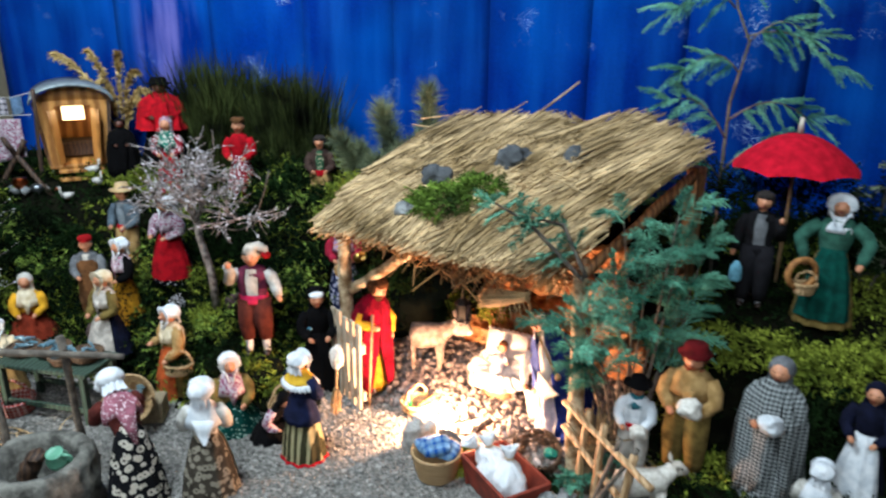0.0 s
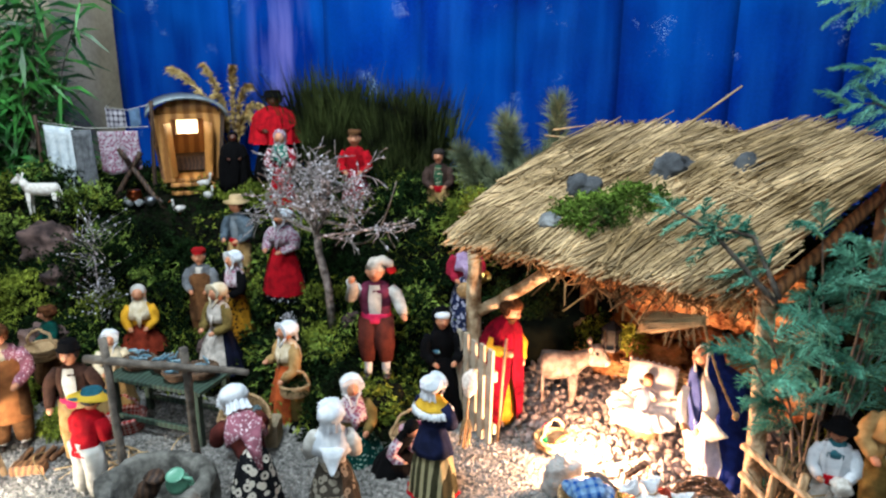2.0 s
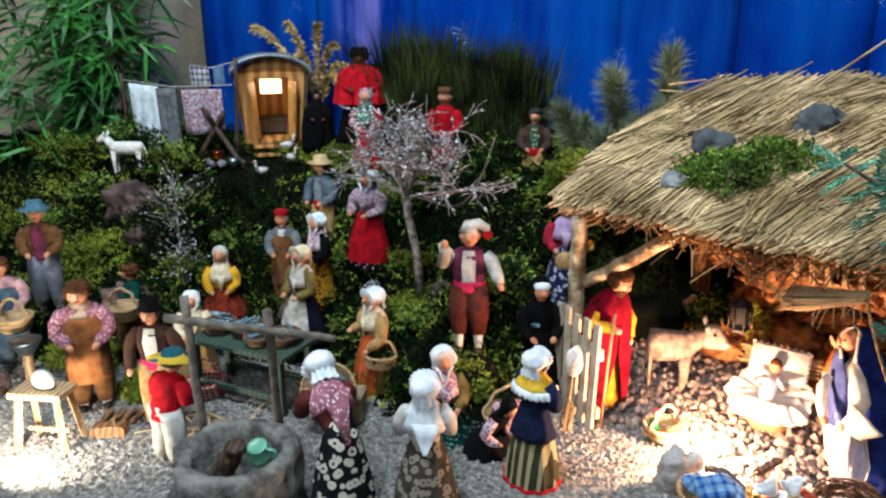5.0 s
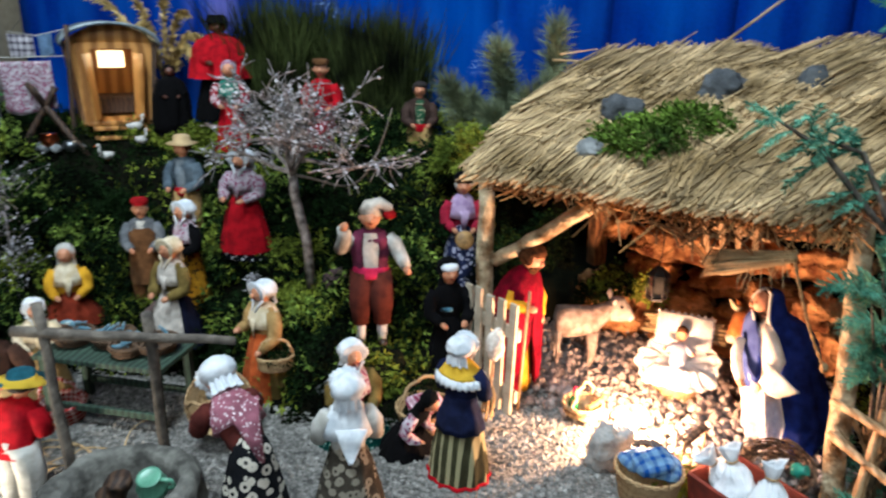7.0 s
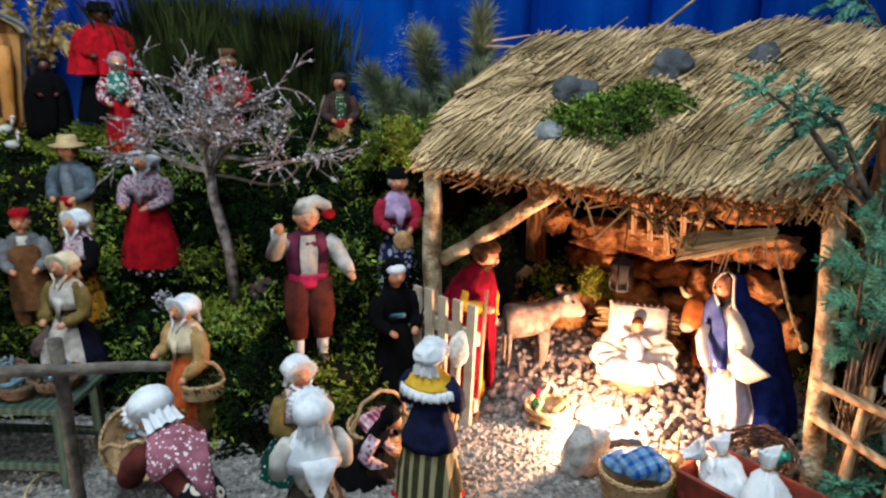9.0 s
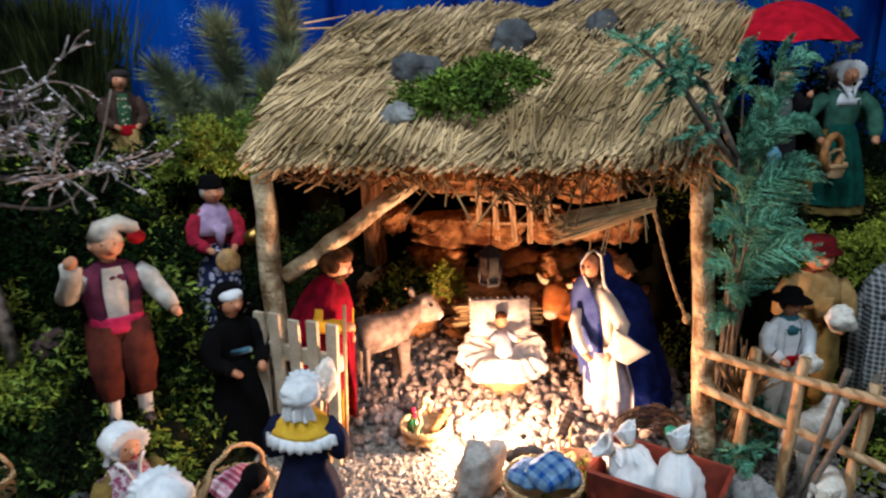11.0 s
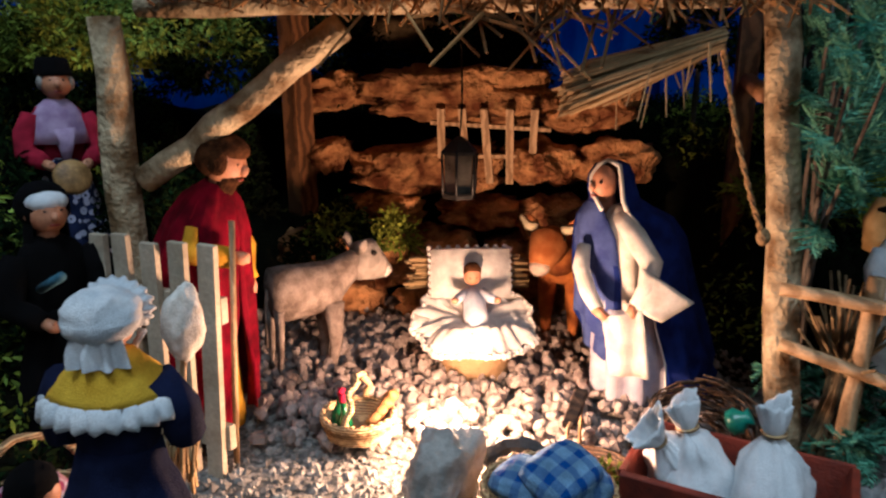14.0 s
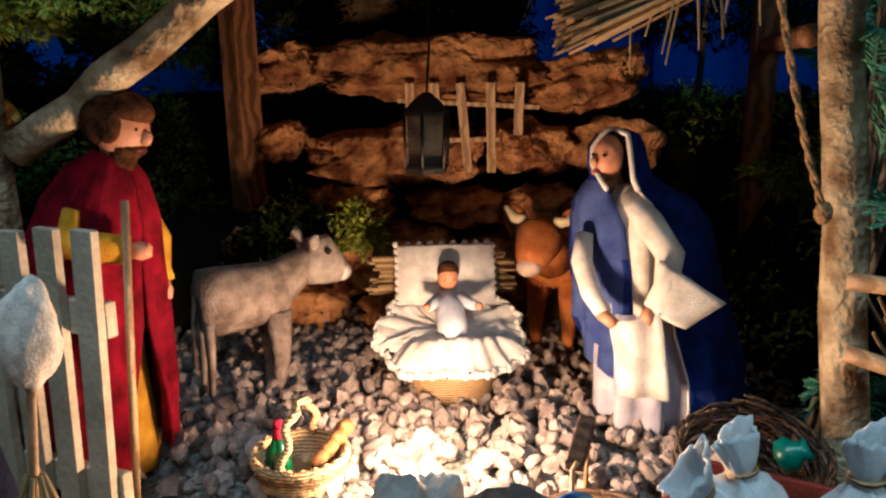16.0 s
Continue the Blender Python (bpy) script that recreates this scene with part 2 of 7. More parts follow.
def lump(material, size, seed, rough=0.25, sharp=False):
    """A stone: a ball pushed in and out."""
    s = Shape()
    n, m = (12, 8) if sharp else (30, 18)
    s.ball((0, 0, 0), 1.0, material, n, m)

    def push(p):
        q = noise.noise(p * 1.3 + Vector((seed * 7.1, 0, 0))) * rough * 1.6 + noise.noise(p * 3.1 + Vector((0, seed * 3.3, 0))) * rough * 0.7 + noise.noise(p * 8.3 + Vector((0, seed * 5.3, 0))) * rough * 0.35
        p = p * (1 + q)
        return Vector((p.x * size[0] / 2, p.y * size[1] / 2, p.z * size[2] / 2))

    return s.warp(push)


def soup(name, pieces, material, label, category, parent=None, kind="stuff"):
    """One object of many small flat or solid pieces: pieces is a list of (verts, faces)."""
    v, f, o = [], [], 0
    for pv, pf in pieces:
        v += pv
        f += [tuple(o + i for i in q) for q in pf]
        o += len(pv)
    me = bpy.data.meshes.new(name)
    me.from_pydata(v, [], f)
    me.materials.append(material)
    ob = new(name, me)
    if parent:
        ob.parent = parent
    return tagged(ob, label, category, kind=kind)


def blade(p, d, length, width, droop=0.0):
    """A tapering leaf of two bent faces."""
    d = d.normalized()
    s = d.cross(Vector((random.uniform(-1, 1), random.uniform(-1, 1), random.uniform(-0.2, 1)))).normalized() * width / 2
    mid = p + d * length * 0.5 + Vector((0, 0, -droop * length * 0.2))
    tip = p + d * length + Vector((0, 0, -droop * length))
    return [p - s * 0.4, p + s * 0.4, mid + s, mid - s, tip], [(0, 1, 2, 3), (3, 2, 4)]


def rod(a, b, r, r2=None, n=3):
    d = (b - a).normalized()
    s = d.cross(Vector((0.2, 0.5, 0.84))).normalized()
    t = d.cross(s)
    r2 = r if r2 is None else r2
    v = [a + r * (math.cos(2 * math.pi * j / n) * s + math.sin(2 * math.pi * j / n) * t) for j in range(n)]
    v += [b + r2 * (math.cos(2 * math.pi * j / n) * s + math.sin(2 * math.pi * j / n) * t) for j in range(n)]
    return v, [(j, (j + 1) % n, n + (j + 1) % n, n + j) for j in range(n)] + [tuple(range(n))[::-1], tuple(range(n, 2 * n))]


def rnd(a=1.0):
    return Vector((random.uniform(-a, a), random.uniform(-a, a), random.uniform(-a, a)))

# ---------------------------------------------------------------- the room
ROOM = mat("dark_plaster", "2e2b27", 0.95, "221f1c", 3, 0.3, fine=60)
PIER = mat("pale_stone_pier", "b5aa92", 0.95, "958a74", 5, 0.5, fine=60)
TILE = mat("stone_floor", "5c554b", 0.6, "454038", 4, 0.2, fine=80)


def slab(name, lo, hi, material, label, category):
    s = Shape().board([(a + b) / 2 for a, b in zip(lo, hi)], [b - a for a, b in zip(lo, hi)], material)
    return s.thing(name, label=label, category=category, kind="structure", smooth=False)


slab("floor", (-3.2, -3.2, -0.95), (3.2, 3.0, -0.85), TILE, "worn grey stone floor of the chapel", "floor")
slab("ceiling", (-3.2, -3.2, 3.4), (3.2, 3.0, 3.5), ROOM, "plain dark plaster ceiling of the chapel", "ceiling")
slab("wall_south", (-3.2, -3.3, -0.85), (3.2, -3.2, 3.4), ROOM, "plain dark plaster chapel wall", "wall")
slab("wall_east", (3.1, -3.2, -0.85), (3.2, 3.0, 3.4), ROOM, "plain dark plaster chapel wall", "wall")
slab("wall_north", (-3.2, 2.9, -0.85), (3.2, 3.0, 3.4), ROOM, "plain dark plaster chapel wall", "wall")
slab("wall_west", (-3.2, -3.2, -0.85), (-3.1, 3.0, 3.4), ROOM, "plain dark plaster chapel wall", "wall")
slab("wall_pier", (-2.6, 2.0, -0.85), (-1.70, 2.4, 3.4), PIER, "pale stone pier beside the blue backdrop", "wall")
slab("display_platform", (-2.4, 0.25, -0.85), (1.9, 2.3, -0.04), WOOD_DARK, "dark wooden platform that carries the nativity landscape", "platform")


def backdrop():
    """Painted blue cloth, hung in panels, with spattered stars."""
    m = mat("blue_painted_cloth", (0.0012, 0.028, 0.25), 0.95, (0.0008, 0.010, 0.12), 1.6, 0.25, fine=120)
    n, l = m.node_tree.nodes, m.node_tree.links
    b = n["Principled BSDF"]
    old = b.inputs["Base Color"].links[0].from_socket
    tc = n.new("ShaderNodeTexCoord")

    def mixed(a, fac, color):
        x = n.new("ShaderNodeMix")
        x.data_type = "RGBA"
        l.new(fac, x.inputs["Factor"])
        l.new(a, x.inputs["A"])
        x.inputs["B"].default_value = (*color, 1)
        return x.outputs["Result"]

    cloud = n.new("ShaderNodeTexNoise")
    cloud.inputs["Scale"].default_value = 2.6
    l.new(tc.outputs["Object"], cloud.inputs["Vector"])
    r1 = n.new("ShaderNodeMapRange")
    r1.inputs["From Min"].default_value, r1.inputs["From Max"].default_value = 0.45, 0.75
    r1.inputs["To Max"].default_value = 0.55
    l.new(cloud.outputs["Fac"], r1.inputs["Value"])
    out = mixed(old, r1.outputs[0], (0.004, 0.10, 0.46))
    spat = n.new("ShaderNodeTexVoronoi")
    spat.inputs["Scale"].default_value = 210
    l.new(tc.outputs["Object"], spat.inputs["Vector"])
    dots = n.new("ShaderNodeMath")
    dots.operation = "LESS_THAN"
    dots.inputs[1].default_value = 0.3
    l.new(spat.outputs["Distance"], dots.inputs[0])
    where = n.new("ShaderNodeTexNoise")
    where.inputs["Scale"].default_value, where.inputs["Detail"].default_value = 6.5, 5
    l.new(tc.outputs["Object"], where.inputs["Vector"])
    r2 = n.new("ShaderNodeMapRange")
    r2.inputs["From Min"].default_value, r2.inputs["From Max"].default_value = 0.60, 0.72
    l.new(where.outputs["Fac"], r2.inputs["Value"])
    both = n.new("ShaderNodeMath")
    both.operation = "MULTIPLY"
    l.new(dots.outputs[0], both.inputs[0])
    l.new(r2.outputs[0], both.inputs[1])
    out = mixed(out, both.outputs[0], lin("b9d8f2"))
    # pale brush streaks running down the cloth
    thin = n.new("ShaderNodeVectorMath")
    thin.operation = "MULTIPLY"
    l.new(tc.outputs["Object"], thin.inputs[0])
    thin.inputs[1].default_value = (9.0, 1.0, 1.1)
    streak = n.new("ShaderNodeTexNoise")
    streak.inputs["Scale"].default_value, streak.inputs["Detail"].default_value = 1.6, 6
    l.new(thin.outputs["Vector"], streak.inputs["Vector"])
    r4 = n.new("ShaderNodeMapRange")
    r4.inputs["From Min"].default_value, r4.inputs["From Max"].default_value = 0.42, 0.75
    l.new(streak.outputs["Fac"], r4.inputs["Value"])
    pale = n.new("ShaderNodeMath")
    pale.operation = "MULTIPLY"
    pale.inputs[1].default_value = 0.34
    l.new(r4.outputs[0], pale.inputs[0])
    out = mixed(out, pale.outputs[0], (0.012, 0.12, 0.50))
    # a worn lilac patch behind the caravan
    at = n.new("ShaderNodeVectorMath")
    at.operation = "DISTANCE"
    flat = n.new("ShaderNodeVectorMath")
    flat.operation = "MULTIPLY"
    l.new(tc.outputs["Object"], flat.inputs[0])
    flat.inputs[1].default_value = (1, 0, 0.22)
    l.new(flat.outputs["Vector"], at.inputs[0])
    at.inputs[1].default_value = (-0.99, 0, 0.16)
    r3 = n.new("ShaderNodeMapRange")
    r3.inputs["From Min"].default_value, r3.inputs["From Max"].default_value = 0.13, 0.0
    r3.inputs["To Max"].default_value = 0.75
    l.new(at.outputs["Value"], r3.inputs["Value"])
    worn = n.new("ShaderNodeMath")
    worn.operation = "MULTIPLY"
    l.new(r3.outputs[0], worn.inputs[0])
    l.new(r4.outputs[0], worn.inputs[1])
    out = mixed(out, worn.outputs[0], lin("8f80c0"))
    b.inputs["Specular IOR Level"].default_value = 0.05
    l.new(out, b.inputs["Base Color"])
    seams = [-1.66, -1.18, -0.83, -0.5, -0.2, 0.1, 0.4, 0.67, 1.0, 1.35, 1.7, 2.2]
    holder = base("blue_backdrop", pose(0, 1.95, 0, 0, 0, -10), "blue painted cloth backdrop with spattered white stars", "backdrop", kind="structure")
    for a, c in zip(seams, seams[1:]):
        s = Shape()
        rows = []
        k = 10
        for i in range(17):
            z = -0.3 + 2.3 * i / 16
            row = []
            for j in range(k + 1):
                u = j / k
                x = a + (c - a) * u
                y = -0.012 * math.sin(math.pi * u) ** 0.5 + 0.006 * noise.noise(Vector((x * 4, z * 1.5, 3)))
                row.append((x, y, z))
            rows.append(row + [(p[0], p[1] + 0.008, p[2]) for p in row[::-1]])
        s.rings(rows, m)
        s.thing("panel", parent=holder)


backdrop()


# ---------------------------------------------------------------- ground
def ease(t):
    t = max(0.0, min(1.0, t))
    return t * t * (3 - 2 * t)


SLOPE = ((1.18, 0.0), (1.3, 0.03), (1.42, 0.075), (1.53, 0.165), (1.6, 0.2), (1.72, 0.33), (1.9, 0.38))


def along(knots, t):
    """A soft line through the knots."""
    for (a, za), (b, zb) in zip(knots, knots[1:]):
        if t <= b:
            return za + (zb - za) * ease((t - a) / (b - a)) if t > a else za
    return knots[-1][1]


def height(x, y):
    """The height of the landscape: level gravel in front, mossy terraces behind and at the sides."""
    shift = 0.15 * ease((x + 0.8) / 0.25) + 0.13 * ease((-1.05 - x) / 0.25)
    left = along(SLOPE, y + shift) * (1 - ease((x + 0.36) / 0.12))
    back = ease((y - 1.52) / 0.2) * 0.31
    right = ease((x - 0.32) / 0.15) * 0.02 + ease((y - 1.02) / 0.14) * ease((x - 0.44) / 0.15) * 0.25
    h = max(left, back, right)
    return h + (0.003 + 0.12 * min(h, 0.25)) * noise.noise(Vector((x * 11, y * 11, 0)))


def landscape():
    s = Shape()
    nx, ny = 150, 80
    rows = []
    for j in range(ny + 1):
        y = 0.28 + 2.0 * j / ny
        rows.append([(-2.35 + 4.2 * i / nx, y, height(-2.35 + 4.2 * i / nx, y)) for i in range(nx + 1)])
    s.rings(rows, SOIL, closed=False)
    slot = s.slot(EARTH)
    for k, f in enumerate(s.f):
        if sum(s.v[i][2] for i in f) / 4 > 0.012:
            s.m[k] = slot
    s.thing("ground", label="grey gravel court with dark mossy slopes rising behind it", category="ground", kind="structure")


landscape()


def chip(p, r, sharp=True):
    """A small five-cornered stone."""
    v = []
    for d in ((1, 0, 0), (0, 1, 0), (-1, 0, 0), (0, -1, 0)):
        v.append(p + Vector(d) * r * random.uniform(0.7, 1.2) + rnd(r * 0.3))
    v += [p + Vector((0, 0, r * random.uniform(0.5, 0.9))) + rnd(r * 0.3), p - Vector((0, 0, r * 0.6))]
    return v, [(0, 1, 4), (1, 2, 4), (2, 3, 4), (3, 0, 4), (1, 0, 5), (2, 1, 5), (3, 2, 5), (0, 3, 5)]


def round_stone(p, r):
    """A rounded pebble of forty-two corners at most."""
    v, f = [], []
    e = Euler((random.uniform(0, 6), random.uniform(0, 6), random.uniform(0, 6))).to_matrix()
    sx, sy, sz = random.uniform(0.85, 1.35), random.uniform(0.7, 1.0), random.uniform(0.55, 0.8)
    n, m = 6, 4
    for i in range(m + 1):
        t = math.pi * i / m
        for j in range(n):
            a = 2 * math.pi * j / n
            q = Vector((math.sin(t) * math.cos(a) * sx, math.sin(t) * math.sin(a) * sy, math.cos(t) * sz)) * random.uniform(0.8, 1.12)
            v.append(p + e @ (q * r))
    for i in range(m):
        for j in range(n):
            f.append((i * n + j, i * n + (j + 1) % n, (i + 1) * n + (j + 1) % n, (i + 1) * n + j))
    return v, f


def gravel():
    pieces = []
    while len(pieces) < 26000:
        x, y = random.uniform(-1.5, 0.5), random.uniform(0.45, 1.35)
        h = height(x, y)
        if h > 0.018:
            continue
        pieces.append(chip(Vector((x, y, h + 0.001)), random.uniform(0.0025, 0.0062)))
    soup("gravel", pieces, GRAVEL, "loose grey crushed gravel on the court", "gravel")
    pieces = []
    # pebbles of the stable floor, inside the posts
    while len(pieces) < 3000:
        u, v = random.uniform(-0.05, 0.62), random.uniform(-0.02, 0.48)
        p = Vector((-0.232 + 0.824 * u + 0.567 * v, 1.262 - 0.567 * u + 0.824 * v, 0))
        if v < 0.06 and random.random() < 0.6 - 6 * v:
            continue
        r = random.uniform(0.0055, 0.0115)
        p.z = height(p.x, p.y) * 0 + 0.004 + random.uniform(0, 0.016)
        pieces.append(round_stone(p, r))
    ob = soup("pebbles", pieces, PEBBLE, "pale rounded pebbles covering the stable floor", "pebbles")
    ob.data.polygons.foreach_set("use_smooth", [False] * len(ob.data.polygons))


gravel()


def sprig(p, d, length, n, width, leaf):
    """A short stem set with small leaves."""
    out = []
    for i in range(n):
        q = p + d * length * (i + 0.5) / n
        out.append(blade(q, d * 0.7 + rnd(0.9), leaf * random.uniform(0.6, 1.3), width, 0.2))
    return out


def moss():
    green, dark = [], []
    count = 0
    while count < 20000:
        x, y = random.uniform(-2.2, 1.3), random.uniform(0.6, 2.15)
        h = height(x, y)
        if h < 0.012 or (-0.3 < x < 0.42 and 0.8 < y < 1.5) or (-0.12 < x < 0.56 and y > 1.2):
            continue
        if x > 0.2 and y < 0.75:
            continue
        count += 1
        k = noise.noise(Vector((x * 3.6, y * 3.6, 7))) + 0.4 * noise.noise(Vector((x * 11, y * 11, 2)))
        tuft = 0.022 + 0.035 * max(0, k) + 0.014 * random.random()
        p = Vector((x, y, h - 0.004))
        d = (Vector((0, -0.5, 1)) + rnd(0.7)).normalized()
        (green if k + random.uniform(-0.12, 0.12) > 0.14 else dark).extend(sprig(p, d, tuft, 6, 0.0042, 0.0125))
    soup("moss", green, MOSS, "yellow-green moss cushions on the slopes", "moss")
    soup("juniper", dark, JUNIPER, "dark juniper sprigs covering the slopes", "foliage")


moss()

# ---------------------------------------------------------------- stable
POST_L, POST_R = Vector((-0.232, 1.262, 0)), Vector((0.258, 0.925, 0))
AU = (POST_R - POST_L).normalized()
AV = Vector((-AU.y, AU.x, 0))


def at(u, v, z):
    """A place in the stable: u along its front from the first post, v into it, z up."""
    return POST_L + AU * u + AV * v + Vector((0, 0, z))


def log(name, a, b, r, material, parent, r2=None, knots=True, label=""):
    s = Shape()
    k = 9
    pts, rad = [], []
    for i in range(k):
        t = i / (k - 1)
        p = a.lerp(b, t) + rnd(r * 0.16)
        pts.append(p)
        rad.append((r + ((r2 or r) - r) * t) * random.uniform(0.93, 1.08))
    s.tube(pts, rad, material, 10)
    if knots:
        for t in (0.3, 0.66):
            p = a.lerp(b, t)
            s.ball(p + rnd(r * 0.75), (r * 0.4, r * 0.4, r * 0.7), material, 8, 5)
    return s.thing(name, parent=parent, label=label)


RU, RV = Vector((0.913, -0.408, 0)), Vector((0.408, 0.913, 0))


def eave(u):
    """How far the front edge of the roof swings forward towards its right end."""
    return -0.05 * (u + 0.745) / 0.615


GABLE = ((0.93, -0.15), (1.07, -0.125), (1.2, -0.05), (1.32, 0.015), (1.42, -0.07), (1.5, -0.13))
RIDGE = 1.475


def verge(v):
    """How far the roof reaches to the left at depth v."""
    return -0.74 + 0.11 * ease((v - 1.0) / 0.46)


def roof_z(u, v):
    v = v - eave(u)
    prof = ((0.90, 0.402), (0.97, 0.428), (1.03, 0.465), (1.13, 0.51), (1.30, 0.568), (1.49, 0.62), (1.62, 0.64))
    z = prof[-1][1]
    for (a, za), (b, zb) in zip(prof, prof[1:]):
        if v <= b:
            z = za + (zb - za) * (v - a) / (b - a)
            break
    return z + 0.012 + 0.055 * (u + 0.6) * ease((v - 1.0) / 0.2) - 0.02 * math.exp(-((u + 0.27) / 0.05) ** 2) * ease((v - 1.32) / 0.15)


def stable():
    st = base("stable", Matrix(), "rustic log stable with a shaggy straw roof around the manger", "stable")
    log("front_post", at(0, 0, -0.02), at(-0.005, 0.0, 0.41), 0.0165, BARK, st, 0.015)
    log("front_post", Vector((0.275, 0.903, -0.02)), Vector((0.270, 0.955, 0.44)), 0.0155, BARK, st, 0.0145)
    s = Shape()
    a, b = Vector((0.535, 1.19, -0.02)), Vector((0.53, 1.185, 0.585))
    s.board((a + b) / 2, (0.034, 0.026, (b - a).length), WOOD, (b - a).to_track_quat("Z", "X").to_matrix())
    s.thing("back_post", parent=st, smooth=False)
    log("side_beam", Vector((0.262, 0.945, 0.415)), Vector((0.53, 1.18, 0.575)), 0.011, WOOD, st)
    log("side_rail", Vector((0.30, 0.985, 0.345)), Vector((0.52, 1.175, 0.36)), 0.009, WOOD, st)
    log("beam", at(-0.01, 0.07, 0.424), at(0.58, 0.075, 0.432), 0.010, BARK, st)
    log("brace", at(0.02, 0.0, 0.262), at(0.21, 0.01, 0.40), 0.0125, BARK, st)
    s = Shape()
    a, b = Vector((0.029, 1.534, 0.165)), Vector((0.02, 1.53, 0.56))
    s.board((a + b) / 2, (0.032, 0.028, (b - a).length), WOOD, (b - a).to_track_quat("Z", "X").to_matrix())
    s.thing("hanging_post", parent=st, smooth=False)
    # roof deck under the straw
    s = Shape()
    rows = []
    for i in range(15):
        v = 0.98 + (RIDGE - 0.98) * i / 14
        us = [verge(v) + 0.05 + (along(GABLE, v) - 0.02 - verge(v) - 0.05) * k / 6 for k in range(7)]
        rows.append([RU * u + RV * v + Vector((0, 0, roof_z(u, v) - 0.014)) for u in us] + [RU * u + RV * v + Vector((0, 0, roof_z(u, v) - 0.024)) for u in us[::-1]])
    s.rings(rows, STRAW_DARK)
    s.thing("roof_deck", parent=st)
    # unseen slope behind the ridge, added to shade the backdrop under it
    s = Shape()
    rows = []
    for i in range(5):
        v = RIDGE + 0.005 + 0.46 * i / 4
        z = -0.02 - (v - RIDGE) * 0.5
        rows.append([RU * u + RV * v + Vector((0, 0, roof_z(u, RIDGE) + z)) for u in (-0.62, -0.5, -0.4, -0.3, -0.16)] + [RU * u + RV * v + Vector((0, 0, roof_z(u, RIDGE) + z - 0.01)) for u in (-0.16, -0.3, -0.4, -0.5, -0.62)])
    s.rings(rows, STRAW_DARK)
    s.thing("back_roof_deck", parent=st)
    pieces = []
    for k in range(1000):
        # one sheaf of stalks that lie the same way
        c = k % 3
        v = (random.uniform(0.99, 1.13), random.uniform(1.10, 1.30), random.uniform(1.25, 1.40))[c]
        u = random.uniform(-0.80, 0.02)
        if k % 8 == 0:
            v = 0.975 + 0.03 * random.random()
        skew = (0.8, 0.55, 0.42)[c] + 0.45 * ease((u + 0.45) / 0.35) + random.gauss(0, 0.12)
        if c == 0 and u > -0.5:
            skew += 0.5 * random.random()
        puff = abs(random.gauss(0, 0.007)) + 0.005 * c
        long = random.uniform(0.13, 0.23)
        for q in range(14):
            ln = long * random.uniform(0.75, 1.1)
            sk = skew + random.gauss(0, 0.09)
            uu, vv = u + random.gauss(0, 0.015), v + random.gauss(0, 0.01)
            du, dv = sk * ln * 0.6, ln * 0.85
            u0, v0, u1, v1 = uu - du / 2, vv - dv / 2, uu + du / 2, vv + dv / 2
            if u0 < verge(v0) + 0.02 * random.random() or max(u0 - along(GABLE, v0), u1 - along(GABLE, v1)) > 0.03 * random.random():
                continue
            v0 = max(v0, 0.935 + 0.045 * random.random()) + eave(uu)
            v1 += eave(uu)
            a, b = RU * u0 + RV * v0, RU * u1 + RV * v1
            lift = puff + random.random() * 0.008
            a.z, b.z = roof_z(u0, v0) + lift * 1.1 - 0.003, roof_z(u1, v1) + lift * 0.7 + 0.002
            if v1 > RIDGE:
                b.z = roof_z(u1, RIDGE) + lift + (v1 - RIDGE) * random.uniform(0.1, 0.6)
            r = random.uniform(0.0010, 0.0022)
            pieces.append(rod(a, b, r, r * 0.75, 4))
    for k in range(70):
        # stray stalks lying across the others
        u, v = random.uniform(-0.68, -0.18), random.uniform(1.0, 1.4)
        d = random.uniform(0.05, 0.12)
        e = random.uniform(-0.06, 0.06)
        v += eave(u)
        a, b = RU * (u - d / 2) + RV * v, RU * (u + d / 2) + RV * (v + e)
        a.z, b.z = roof_z(u - d / 2, v) + 0.02, roof_z(u + d / 2, v + e) + 0.022
        pieces.append(rod(a, b, 0.0019, 0.0013, 4))
    for k in range(900):
        # stalks of the unseen added back slope, falling behind the ridge
        u, v = random.uniform(-0.63, -0.14), random.uniform(RIDGE - 0.02, RIDGE + 0.4)
        a, b = RU * u + RV * v, RU * (u + random.uniform(-0.03, 0.03)) + RV * (v + 0.12)
        a.z = roof_z(u, RIDGE) + 0.006 - (v - RIDGE) * 0.5
        b.z = a.z - 0.06
        pieces.append(rod(a, b, 0.002, 0.0015, 3))
    soup("thatch", pieces, STRAW, "shaggy golden straw thatch", "", st)
    # loose stalks that hang from the eaves and inside
    pieces = []
    for k in range(1500):
        u = random.uniform(-0.70, -0.15)
        v = random.uniform(0.955, 1.05) + eave(u)
        p = RU * u + RV * v
        p.z = roof_z(u, v) - random.uniform(0, 0.02)
        q = p + Vector((random.uniform(-0.03, 0.03), random.uniform(-0.035, 0.02), -random.uniform(0.0, 0.014 + 0.014 * ease((u + 0.65) / 0.2))))
        pieces.append(rod(p, q, 0.0017, 0.0009, 3))
    for k in range(1300):
        u, v = random.uniform(-0.66, -0.17), random.uniform(0.98, 1.44)
        p = RU * u + RV * v
        q = p + RU * random.uniform(-0.06, 0.06) + RV * random.uniform(-0.06, 0.06)
        p.z, q.z = roof_z(u, v) - random.uniform(0.026, 0.04), roof_z(u, v) - random.uniform(0.024, 0.05)
        pieces.append(rod(p, q, 0.0016, 0.001, 3))
